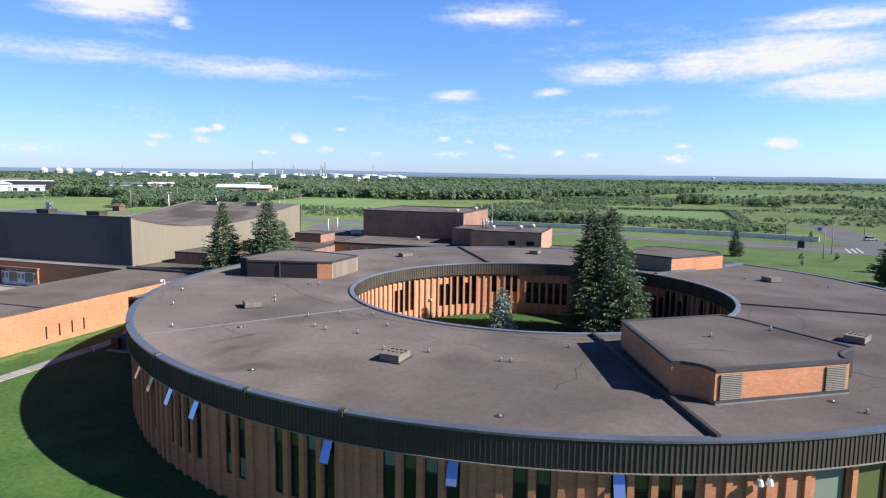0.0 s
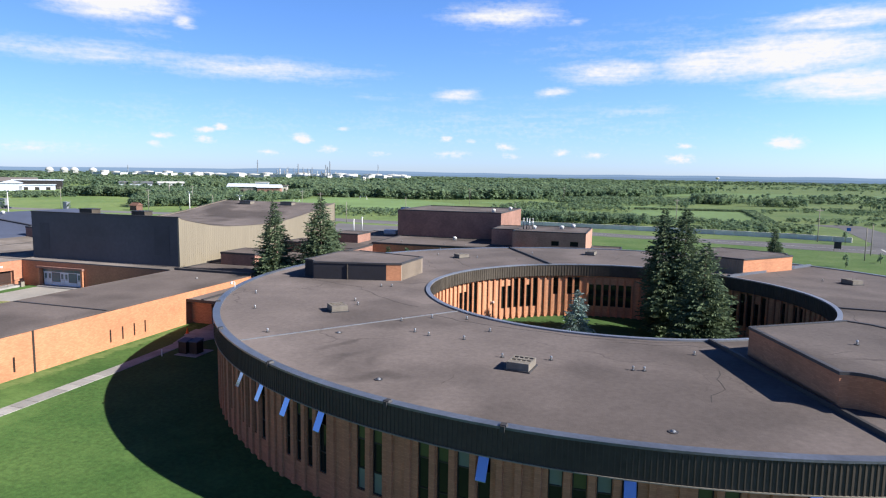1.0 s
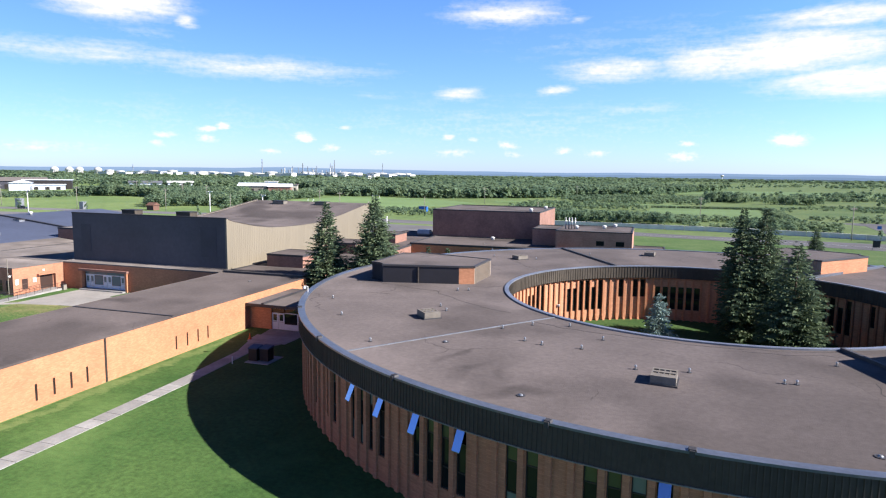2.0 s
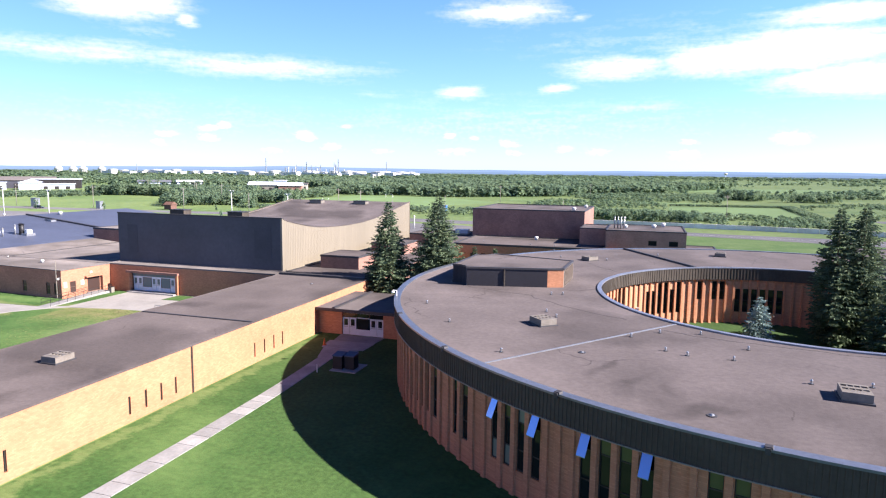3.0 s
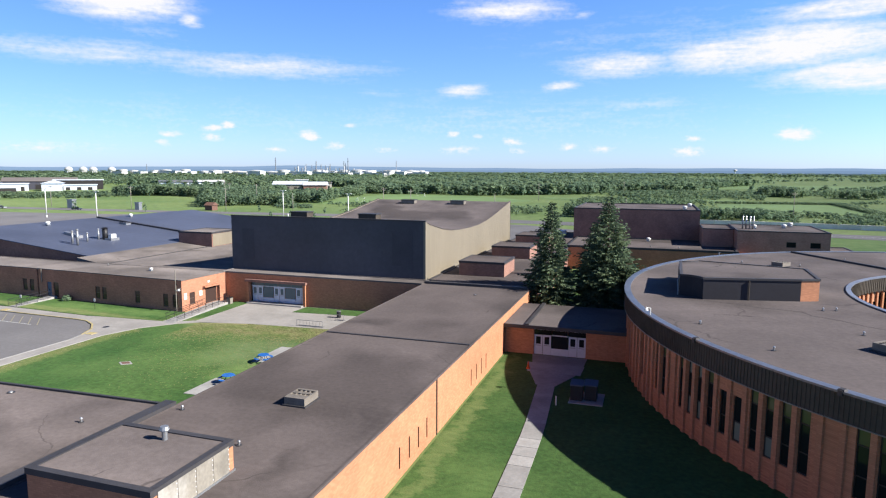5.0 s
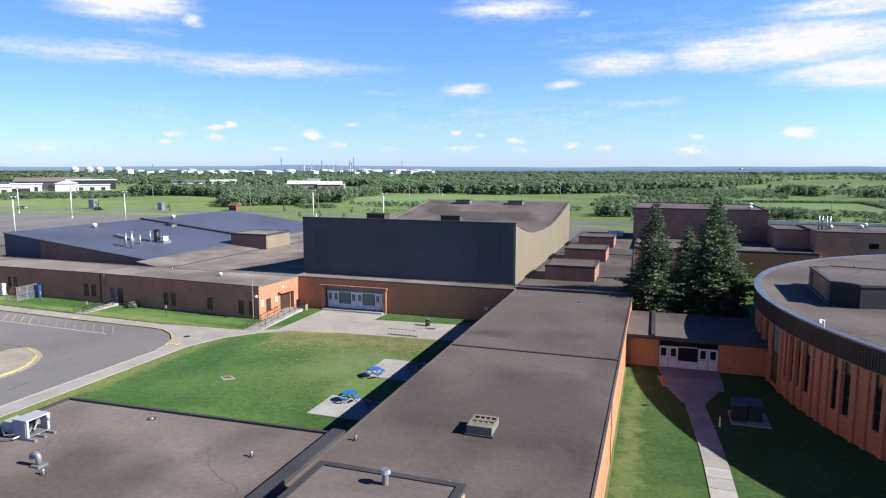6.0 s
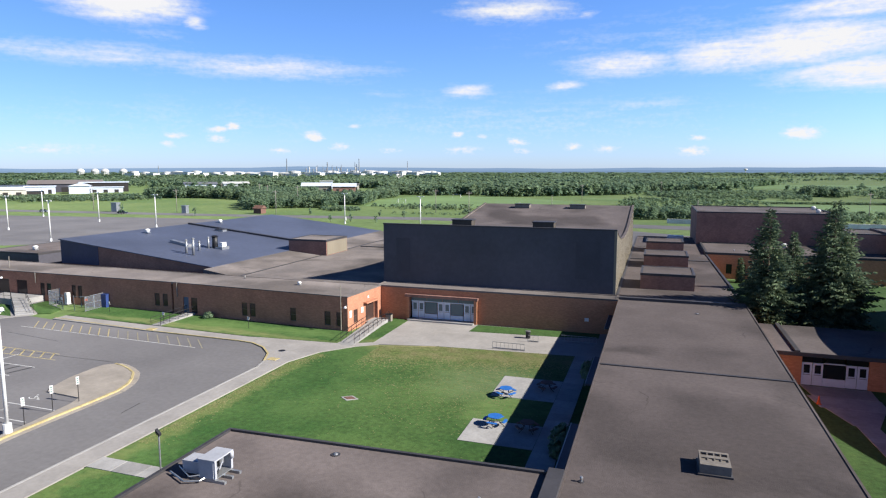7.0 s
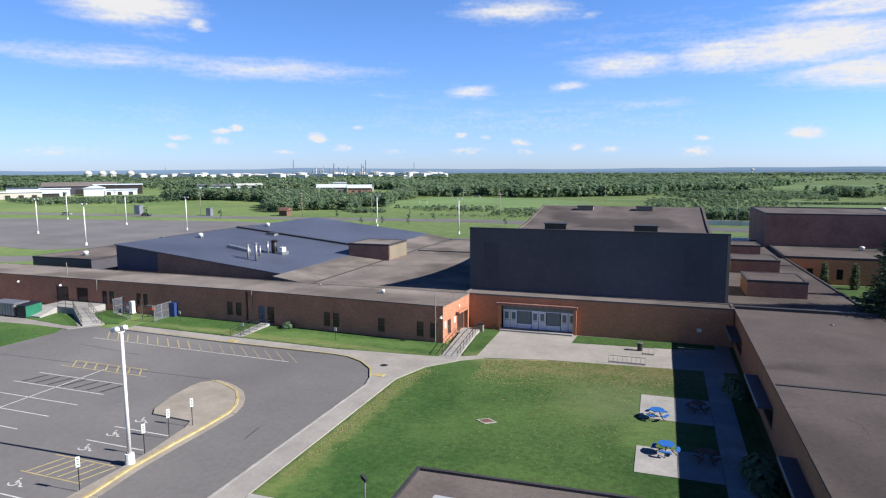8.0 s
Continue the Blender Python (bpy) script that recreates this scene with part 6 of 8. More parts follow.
b = thing("rooftop_unit", (-70.5, 160, 4.25), "pale blue-grey rooftop air unit", "rooftop unit")
part("casing", G().box(-72.2, -68.9, 159.2, 160.8, 4.55, 5.5), DOOR_WHITE, b)
part("rails", G().box(-72.2, -68.9, 159.3, 159.5, 4.25, 4.55), GALV, b)
part("rails", G().box(-72.2, -68.9, 160.5, 160.7, 4.25, 4.55), GALV, b)

UX, UY = -95.35, 36.2
# condensing unit on sleepers, gooseneck and pipe on the front roofs
ac = thing("condensing_unit", (UX, UY, 4.3), "pale metal condensing unit with an open coil side, on sleepers", "air conditioner")
for y in (UY - 0.1, UY + 0.5, UY + 1.1):
    part("sleeper", G().box(UX - 1.0, UX + 1.05, y - 0.08, y + 0.08, 4.3, 4.44), GALV, ac)
part("floor_pan", G().box(UX - 0.45, UX + 0.5, UY - 0.2, UY + 1.2, 4.44, 4.5), GALV, ac)
part("cabinet", G().box(UX - 0.45, UX - 0.4, UY - 0.2, UY + 1.2, 4.5, 5.4).box(UX - 0.4, UX + 0.5, UY + 1.15, UY + 1.2, 4.5, 5.4).box(UX - 0.4, UX + 0.42, UY - 0.2, UY - 0.15, 4.5, 5.4), UNIT_WHITE, ac, "pale painted side panels")
part("top", G().box(UX - 0.48, UX + 0.55, UY - 0.23, UY + 1.25, 5.4, 5.47), UNIT_WHITE, ac, "pale sheet metal top")
part("corner_cover", G().cyl(UX + 0.5, UY + 1.16, 5.05, 5.4, 0.11, 10), UNIT_WHITE, ac, smooth=True)
for x, y in ((UX + 0.42, UY - 0.18), (UX + 0.42, UY + 1.08)):
    part("corner_post", G().box(x, x + 0.1, y, y + 0.14, 4.5, 5.4), UNIT_WHITE, ac)
part("compressor", G().cyl(UX + 0.05, UY + 0.35, 4.5, 5.05, 0.2, 12), BLACK_STEEL, ac, "dark compressor inside")
part("fan_motor", G().cyl(UX + 0.1, UY + 0.8, 4.9, 5.25, 0.16, 10), GALV, ac)
part("coil", G().box(UX - 0.36, UX - 0.28, UY - 0.1, UY + 1.1, 4.55, 5.35), FRAME, ac, "dark coil face")
part("lower_cabinet", G().box(UX - 1.7, UX - 0.5, UY + 0.1, UY + 1.0, 4.44, 5.08), UNIT_WHITE, ac)
part("pipe_frame", G().tube([(UX - 2.3, UY - 0.1, 4.45), (UX - 0.9, UY - 0.75, 4.45), (UX - 0.2, UY - 0.45, 4.45), (UX - 0.1, UY - 0.15, 4.5)], 0.05).tube([(UX - 2.1, UY + 0.3, 4.6), (UX - 0.8, UY - 0.5, 4.6), (UX - 0.4, UY - 0.2, 4.6)], 0.035), GALV, ac, "bent refrigerant pipes")
part("coil_pipe", G().tube([(UX + 0.3, UY + 0.05, 4.6), (UX + 0.38, UY + 0.2, 4.95), (UX + 0.3, UY + 0.4, 4.7), (UX + 0.36, UY + 0.6, 5.1)], 0.045), UNIT_WHITE, ac)
gn = thing("gooseneck_vent", (-91.5, 34.0, 4.3), "squat galvanised gooseneck vent on a square curb", "roof vent")
part("neck", G().tube([(-91.5, 34.0, 4.4), (-91.5, 34.0, 4.72)] + [(-91.5 - 0.22 + 0.22 * math.cos(radians(a)), 34.0, 4.72 + 0.22 * math.sin(radians(a))) for a in range(20, 181, 20)] + [(-91.94, 34.0, 4.66)], 0.15, 10), GALV, gn, smooth=True)
part("curb", G().box(-91.78, -91.22, 33.72, 34.28, 4.28, 4.42), GALV, gn)
sp = thing("roof_stack", (-72.8, 35.2, 5.85), "galvanised vent stack with a cap on the roof house", "roof vent")
part("pipe", G().cyl(-72.8, 35.2, 5.8, 6.38, 0.14, 10), GALV, sp)
part("cap", G().cyl(-72.8, 35.2, 6.38, 6.55, 0.26, 10, 0.2), GALV, sp)
for ang in (-65.9, -65.2):
    fl = thing("floodlight", polar(RO + 0.1, ang, 5.6), "white wall floodlight under the metal fascia", "floodlight", "floodlights under the fascia")
    x, y, z = polar(RO + 0.12, ang, 5.55)
    part("bracket", G().tube([(x, y, 5.8), (x, y, 5.55)], 0.04), GALV, fl)
    part("head", G().cyl(x, y, 5.28, 5.56, 0.2, 10, 0.12), WHITE_PAINT, fl)
cx, cy, cz = polar(RO - 0.2, -160.5, ZR + 0.1)
cm = thing("security_camera", (cx, cy, cz), "white dome camera on the roof edge", "camera")
part("arm", G().tube([(cx, cy, cz), (cx, cy, cz + 0.55), (cx - 0.35, cy - 0.1, cz + 0.6)], 0.05), WHITE_PAINT, cm)
part("dome", G().dome(cx - 0.35, cy - 0.1, cz + 0.36, 0.18, 0.22, 10, 3), WHITE_PAINT, cm)

# ---- the grounds ----
# walk to the link doors, slab by slab
walk_ob = thing("footpath", (-57.6, 45, 0), "pale concrete slab footpath to the link doors", "path", kind="structure")
y = 12.0
rs = random.Random(5)
while y < 66:
    L = rs.choice((1.5, 1.5, 1.6, 3.0))
    x = -57.5 - (0.02 * max(0, y - 45)) + (0.0 if y < 56 else -(y - 56) * 0.05)
    x1 = -57.5 - (0.02 * max(0, y + L - 45)) + (0.0 if y + L < 56 else -(y + L - 56) * 0.05)
    part("slab", G().prism([(x - 0.78, y + 0.02), (x + 0.78, y + 0.02), (x1 + 0.78, y + L - 0.02), (x1 - 0.78, y + L - 0.02)], -0.1, 0.06), CONCRETE, walk_ob)
    y += L
part("slab", G().prism([(-59.4, y), (-57.6, y), (-56.2, 70.0), (-60.6, 70.0)], -0.1, 0.06), CONCRETE, walk_ob)
for k in range(2):
    part("slab", G().prism([(-60.9, 70.05 + k * 2.9), (-55.8, 70.05 + k * 2.9), (-55.7, 72.9 + k * 2.9), (-61.4, 72.9 + k * 2.9)], -0.1, 0.06), CONCRETE, walk_ob)
part("slab", G().box(-56.0, -53.2, 62.6, 65.6, -0.1, 0.07), CONCRETE, walk_ob)
for x0, y0 in ((-55.9, 63.2), (-54.75, 63.5)):
    bn = thing("refuse_bin", (x0 + 0.5, y0 + 0.5, 0.07), "dark refuse bin with a bluish lid", "bin", "refuse bins by the path")
    part("body", G().prism([(x0, y0), (x0 + 1.0, y0), (x0 + 1.0, y0 + 1.1), (x0, y0 + 1.1)], 0.08, 1.35), BLACK_STEEL, bn)
    part("lid", G().prism([(x0 - 0.05, y0 - 0.05), (x0 + 1.05, y0 - 0.05), (x0 + 1.05, y0 + 1.15), (x0 - 0.05, y0 + 1.15)], 1.35, [1.45, 1.45, 1.6, 1.6]), BLUE_ROOF, bn)
cn = thing("traffic_cone", (-60.9, 70.7, 0.06), "orange traffic cone on the path", "traffic cone")
part("base", G().box(-61.1, -60.7, 70.5, 70.9, 0.06, 0.1), ORANGE, cn)
part("cone", G().cyl(-60.9, 70.7, 0.1, 0.8, 0.16, 10, 0.03), ORANGE, cn)
bo = thing("marker_post", (-56.9, 61.8, 0), "short pale marker post in the grass", "post")
part("post", G().cyl(-56.9, 61.8, 0, 0.75, 0.06, 8), WHITE_PAINT, bo)
part("cap", G().dome(-56.9, 61.8, 0.75, 0.07, 0.05, 8, 2), WHITE_PAINT, bo)

# courtyard pads, tables, racks
for y0, y1 in ((63.6, 69.2), (53.8, 58.1)):
    pd = thing("concrete_pad", (-85, y0, 0.1), "pale concrete pad on the lawn", "pad", "concrete pads on the lawn", "structure")
    part("slab", G().box(-87.8, -85.08, y0, y1, 0, 0.16), CONCRETE, pd)
    part("slab", G().box(-85.05, -82.25, y0, y1, 0, 0.16), CONCRETE, pd)
wk = thing("wing_path", (-81.4, 60, 0.1), "concrete path along the shaded wing wall", "path", kind="structure")
for k in range(23):
    part("slab", G().box(-82.22, -80.4, 42.6 + k * 1.55, 44.12 + k * 1.55, 0, 0.16), CONCRETE, wk)


def picnic_table(coat, label):
    ob = thing("picnic_table", (0, 0, 0), label, "picnic table", "picnic tables in the courtyard")
    part("top", G().cyl(0, 0, 0.72, 0.77, 0.56, 18), coat, ob, smooth=False)
    for k in range(4):
        a = radians(45 + 90 * k)
        sx, sy = 0.82 * math.cos(a), 0.82 * math.sin(a)
        part("seat", G().arc((0, 0), 0.7, 0.95, 45 + 90 * k - 28, 45 + 90 * k + 28, 0.43, 0.48, 5), coat, ob)
        part("leg", G().tube([(0.25 * math.cos(a), 0.25 * math.sin(a), 0.72), (0.35 * math.cos(a), 0.35 * math.sin(a), 0.3), (sx, sy, 0.3), (sx, sy, 0.43)], 0.03), BLACK_STEEL, ob)
        part("foot", G().tube([(0.35 * math.cos(a), 0.35 * math.sin(a), 0.3), (0.75 * math.cos(a), 0.75 * math.sin(a), 0.02)], 0.03), BLACK_STEEL, ob)
    return ob


lie_on([(-86.45, 63.8, 0.15, 10), (-85.8, 57.3, 0.15, 40)], lambda: picnic_table(BLUE_PLASTIC, "round blue coated steel picnic table with attached seats"))
lie_on([(-83.3, 66.4, 0.15, 20), (-83.2, 56.9, 0.15, 0)], lambda: picnic_table(RED_WOOD, "round brown coated steel picnic table with attached seats"))


def bike_rack(x0, x1, y):
    ob = thing("bike_rack", ((x0 + x1) / 2, y, 0.11), "low galvanised tubular bicycle rack", "bike rack", "bicycle racks on the apron")
    part("frame", G().tube([(x0, y, 0.13), (x0, y, 0.9), (x1, y, 0.9), (x1, y, 0.13)], 0.035), GALV, ob)
    part("rail", G().tube([(x0, y + 0.5, 0.13), (x1, y + 0.5, 0.13)], 0.035), GALV, ob)
    part("rail", G().tube([(x0, y, 0.2), (x1, y, 0.2)], 0.035), GALV, ob)
    n = int((x1 - x0) / 0.4)
    for k in range(1, n):
        part("bar", G().tube([(x0 + (x1 - x0) * k / n, y, 0.2), (x0 + (x1 - x0) * k / n, y, 0.9)], 0.014, 4), GALV, ob)


bike_rack(-91.3, -87.7, 78.1)
bike_rack(-88.1, -86.9, 82.1)
bike_rack(-84.5, -80.5, 83.4)
bn = thing("litter_bin", (-88.4, 83.7, 0.13), "dark round litter bin", "bin")
part("body", G().cyl(-88.4, 83.7, 0.12, 0.95, 0.28, 12), BLACK_STEEL, bn)
part("rim", G().cyl(-88.4, 83.7, 0.95, 1.02, 0.31, 12), GALV, bn)
bn = thing("litter_bin", (-107.3, 86.4, 0.13), "tan litter bin beside the ramp", "bin")
part("body", G().box(-107.65, -107.0, 86.1, 86.7, 0.12, 1.0), LOUVRE, bn)
part("lid", G().box(-107.7, -106.95, 86.05, 86.75, 1.0, 1.08), BLACK_STEEL, bn)
dr = thing("lawn_drain", (-99.2, 59.0, 0.13), "rust-red drain cover with a pale rim in the lawn", "drain cover")
part("rim", G().prism([(-100.05, 59.0), (-99.2, 58.4), (-98.35, 59.0), (-99.2, 59.6)], 0.1, 0.17), CONCRETE, dr)
part("cover", G().prism([(-99.8, 59.0), (-99.2, 58.6), (-98.6, 59.0), (-99.2, 59.4)], 0.15, 0.19), RED_WOOD, dr)


def shrub(x, y, r, seed, name="shrub", label="rounded green shrub at the wall", mat=None, z=0.0):
    rr = random.Random(seed)
    ob = thing(name, (x, y, z), label, "shrub")
    g = G()
    for _ in range(260):
        d = Vector((rr.gauss(0, 1), rr.gauss(0, 1), abs(rr.gauss(0, 0.9)))).normalized()
        p = Vector((x, y, z + 0.25 * r)) + d * r * rr.uniform(0.7, 1.05)
        u = d.orthogonal().normalized()
        u.rotate(Matrix.Rotation(rr.uniform(0, 6.28), 3, d))
        w = d.cross(u)
        s = r * rr.uniform(0.1, 0.2)
        g.add([tuple(p + u * s + d * s * 0.5), tuple(p + w * s), tuple(p - u * s - d * s * 0.3), tuple(p - w * s)], [(0, 1, 2, 3)])
    part("crown", g, mat or LEAVES, ob)
    part("stem", G().cyl(x, y, z - 0.05, z + r * 0.6, 0.06, 6), BARK, ob)
    return ob


shrub(-80.0, 72.6, 1.1, 31), shrub(-79.8, 71.2, 1.0, 32), shrub(-80.0, 55.6, 1.3, 33), shrub(-79.9, 53.6, 1.2, 37), shrub(-131.0, 80.2, 0.7, 34, z=0.1), shrub(-55.5, 104.5, 1.3, 35), shrub(-60.5, 88.5, 1.1, 36)
for k, (x, y) in enumerate(((-60.3, 133.5), (-55.8, 133.0))):
    spruce("columnar_cedar", x, y, 4.2, 0.42, 40 + k, NEEDLES, "narrow columnar cedar beside the rear wing", levels=16)

# kerbs and the island in the lot
kerb = thing("kerb", (-112.2, 60, 0), "concrete kerb round the asphalt lot", "kerb", kind="structure")
KL = [(-112.15, 20), (-112.15, 64.0), (-112.7, 66.1), (-113.9, 68.6), (-115.8, 70.5), (-118.0, 71.7), (-120.0, 72.0), (-134.1, 72.4), (-150.8, 73.9)]
for k, (p, q) in enumerate(zip(KL, KL[1:])):
    part("kerb_stone", G().beam(p, q, 0.2, -0.05, 0.13), YELLOW if k >= 2 else CONCRETE, kerb, "yellow painted kerb" if k >= 2 else "")
    if k >= 1:
        part("gutter", G().beam(along(p, q, -0.05), along(p, q, math.dist(p, q) + 0.05), 0.45, -0.05, 0.03 + 0.002 * (k % 2), 0.3), WORN_YELLOW if k >= 2 else PAVING, kerb, "worn yellowish concrete gutter" if k >= 2 else "pale concrete gutter")
for x, y in ((-112.6, 66.9), (-134.2, 73.0)):
    tp = thing("tactile_plate", (x, y, 0.11), "yellow tactile plate at a dropped kerb", "tactile plate")
    part("plate", G().box(x - 0.1, x + 1.0, y - 0.45, y + 0.45, 0.1, 0.14), YELLOW, tp)
    part("domes", G().box(x, x + 0.9, y - 0.35, y + 0.35, 0.14, 0.15), YELLOW, tp)
ISL = [(-120.4, 20), (-119.3, 20), (-119.4, 40.2), (-119.8, 43.6), (-119.85, 47.4), (-119.8, 50.9), (-119.9, 54.1), (-120.5, 55.9), (-121.3, 57.2), (-122.5, 58.6), (-124.0, 59.5), (-125.4, 60.1), (-126.5, 60.3), (-127.3, 59.6),
       (-127.4, 58.4), (-127.1, 55.4), (-126.3, 52.8), (-125.6, 51.9), (-121.6, 51.6), (-121.1, 50.4), (-120.5, 46.2), (-120.4, 43.3)]
single("traffic_island", G().prism(ISL, -0.05, 0.14), SANDY_CONCRETE, "concrete traffic island with a yellow kerb", "traffic island", "structure")
ik = thing("island_kerb", (-120, 50, 0), "yellow painted kerb of the traffic island", "kerb", kind="structure")
for k, (p, q) in enumerate(zip(ISL[1:12], ISL[2:13])):
    part("kerb_stone", G().beam(p, q, 0.2, -0.04, 0.17), YELLOW, ik)
    part("gutter", G().beam(p, q, 0.55, -0.05, 0.03 + 0.002 * (k % 2), 0.35), SANDY_CONCRETE, ik, "worn pale concrete gutter")


def stripe(p, q, mat, w=0.11, name="painted_line"):
    part(name, G().beam(p, q, w, 0.015, 0.026), mat, marks)


marks = thing("lot_markings", (-135, 55, 0.02), "faded white and yellow parking lines on the asphalt", "road marking", kind="structure")
for k in range(9):
    stripe((-144.8, 57.2 - 2.7 * k), (-133.5, 57.0 - 2.7 * k), LINE)
stripe((-139.0, 34), (-139.45, 59.9), LINE)
for yy in (61.5, 59.7):
    stripe((-145.0 + (0.4 if yy > 60 else 0), yy), (-133.7 - (1.5 if yy > 60 else 0), yy - 0.2), YELLOW)
for k in range(7):
    stripe((-143.4 + k * 1.45, 59.75), (-144.8 + k * 1.45, 61.45), YELLOW, 0.16)
stripe((-151, 69.2), (-123.1, 68.1), LINE)
for k in range(18):
    f = k / 17
    stripe((-148.6 + 26.5 * f, 69.0 - 0.9 * f), (-151.4 + 26.2 * f, 72.0 - 0.9 * f), YELLOW if k < 9 else FADED_YELLOW, 0.12)
for k, yy in enumerate((49.0, 46.4, 43.8, 41.2, 38.6)):
    stripe((-126.65, yy), (-121.2, yy - 0.1), YELLOW if k in (2, 3) else LINE)
for k in range(6):
    stripe((-126.2 + 0.9 * k, 41.3), (-125.5 + 0.9 * k, 43.6), YELLOW, 0.12)
TAR = material("sealed_crack", (0.045, 0.044, 0.046), 0.8, amount=0.4, bump=0)
for x, y in ((-125.6, 50.6), (-125.6, 47.8), (-125.5, 45.2), (-125.3, 39.8)):
    # wheelchair symbol: wheel, back, seat and leg as painted strokes
    ring_pts = [(x - 0.12 + 0.36 * math.cos(radians(a)), y + 0.30 * math.sin(radians(a))) for a in range(-170, 71, 40)]
    for p, q in zip(ring_pts, ring_pts[1:]):
        stripe(p, q, LINE, 0.1)
    for p, q in (((x - 0.18, y + 0.42), (x - 0.02, y + 0.05)), ((x - 0.02, y + 0.05), (x + 0.42, y + 0.08)), ((x + 0.42, y + 0.08), (x + 0.62, y - 0.22)), ((x - 0.36, y + 0.58), (x - 0.20, y + 0.62)), ((x + 0.62, y - 0.22), (x + 0.82, y - 0.16))):
        stripe(p, q, LINE, 0.12)
for k in range(7):
    stripe((-143.9 + k * 1.6, 54.7), (-143.3 + k * 1.6, 56.9), TAR, 0.26, "blacked_out_mark")
for p, q in (((-160, 60.6), (-127.4, 60.9)), ((-150, 66.5), (-140, 65.2)), ((-115.5, 50.2), (-115.8, 52.5)), ((-124.6, 52.4), (-120.8, 51.8))):
    stripe(p, q, TAR, 0.07, "sealed_crack")


def lamp(x, y, h, turn, heads):
    ob = thing("car_park_lamp", (0, 0, 0), "tall white car park lamp post with a concrete foot" if heads == 1 else "tall white lamp post with two flat heads", "lamp post", "car park lamps")
    part("foot", G().cyl(0, 0, 0, 0.85, 0.33, 14, 0.3), WHITE_PAINT, ob)
    part("pole", G().cyl(0, 0, 0.85, h, 0.14 if heads == 1 else 0.19, 10, 0.10 if heads == 1 else 0.15), WHITE_PAINT, ob, smooth=True)
    if heads == 1:
        arm = part("arm", G().tube([(0.0, -0.28, h + 0.22), (0.0, -0.2, h - 0.02), (0.0, 0.2, h - 0.02), (0.0, 0.28, h + 0.22)], 0.045).tube([(0, 0, h - 0.1), (0, 0, h)], 0.06), WHITE_PAINT, ob)
        for yy in (-0.3, 0.3):
            part("head", G().tube([(-0.02, yy, h + 0.25), (0.2, yy, h + 0.22), (0.5, yy, h + 0.12)], 0.17, 12).dome(-0.02, yy, h + 0.15, 0.17, 0.2, 10, 3), WHITE_PAINT, arm, smooth=False)
    for k in range(heads if heads > 1 else 0):
        s = 1 if k == 0 else -1
        arm = part("arm", G().tube([(0, 0, h - 0.15), (s * 0.25, 0, h + 0.1), (s * 0.55, 0, h + 0.12)], 0.05), WHITE_PAINT, ob)
        x0, x1 = (0.35, 1.2) if s > 0 else (-1.15, -0.35)
        part("head", G().prism([(x0, -0.2), (x1, -0.2), (x1, 0.2), (x0, 0.2)], h + 0.05, h + 0.25), WHITE_PAINT, arm)
    ob.matrix_basis = pose(x, y, 0, 0, 0, turn)
    return ob


lamp(-120.3, 44.2, 9.3, 170, 1)
L2 = lamp(-279.1, 164.6, 11.2, 0, 2)
for x, y in ((-235.2, 143.7), (-279.3, 201.3), (-240.5, 189.1), (-184.4, 222.7), (-147.3, 203.8), (-330, 175), (-325, 215)):
    copy_thing(L2, pose(x, y, 0))


def sign_post(x, y, h, z=0.14):
    ob = thing("parking_sign", (0, 0, 0), "white parking sign on a thin dark post", "sign", "parking signs on the island")
    part("post", G().cyl(0, 0, 0, h, 0.03, 6), BLACK_STEEL, ob)
    pl = part("plate", G().box(-0.12, 0.12, -0.05, -0.02, h - 0.68, h), WHITE_PAINT, ob)
    for k in range(3):
        part("text_bar", G().box(-0.07, 0.07, -0.056, -0.05, h - 0.2 - 0.17 * k, h - 0.14 - 0.17 * k), GREEN_STEEL, pl)
    ob.matrix_basis = pose(x, y, z, 0, 0, 55)
    return ob


S = sign_post(-120.5, 45.7, 2.2)
for x, y in ((-120.9, 48.5), (-120.8, 50.9), (-120.4, 40.3)):
    copy_thing(S, pose(x, y, 0.14, 0, 0, 55))
for x, y in ((-122.5, 77.2), (-134.4, 75.8), (-146.5, 78.8), (-155.5, 79.0)):
    ob = thing("small_sign", (x, y, 0.13), "small blue and white sign on a thin post in the grass", "sign", "small signs along the wing")
    part("post", G().cyl(x, y, 0.1, 1.5, 0.03, 6), BLACK_STEEL, ob)
    part("plate", G().box(x - 0.15, x + 0.15, y - 0.05, y - 0.02, 1.2, 1.6), WHITE_PAINT, ob)
PLX, PLY = -98.95, 36.8
pl = thing("path_light", (PLX, PLY, 0.13), "dark box lamp on a slim galvanised post", "lamp post")
part("post", G().cyl(PLX, PLY, 0.1, 5.95, 0.045, 8), GALV, pl)
part("head", G().prism([(PLX - 0.16, PLY - 0.08), (PLX + 0.08, PLY - 0.08), (PLX + 0.08, PLY + 0.1), (PLX - 0.16, PLY + 0.1)], [6.05, 5.88, 5.88, 6.05], [6.25, 6.02, 6.02, 6.25]), BLACK_STEEL, pl)
mh = thing("manhole_cover", (-113.0, 69.9, 0.11), "dark round manhole cover in the pavement", "manhole")
part("cover", G().cyl(-113.0, 69.9, 0.09, 0.125, 0.35, 16), BLACK_STEEL, mh)
part("ring", G().cyl(-113.0, 69.9, 0.09, 0.12, 0.43, 16), GALV, mh)
pp = thing("path_slab", (-106, 42.5, 0.1), "concrete slab path across the grass", "path", kind="structure")
for k in range(3):
    part("slab", G().box(-110.0 + k * 2.1, -107.95 + k * 2.1, 41.8, 43.3, 0.05, 0.17), CONCRETE, pp)


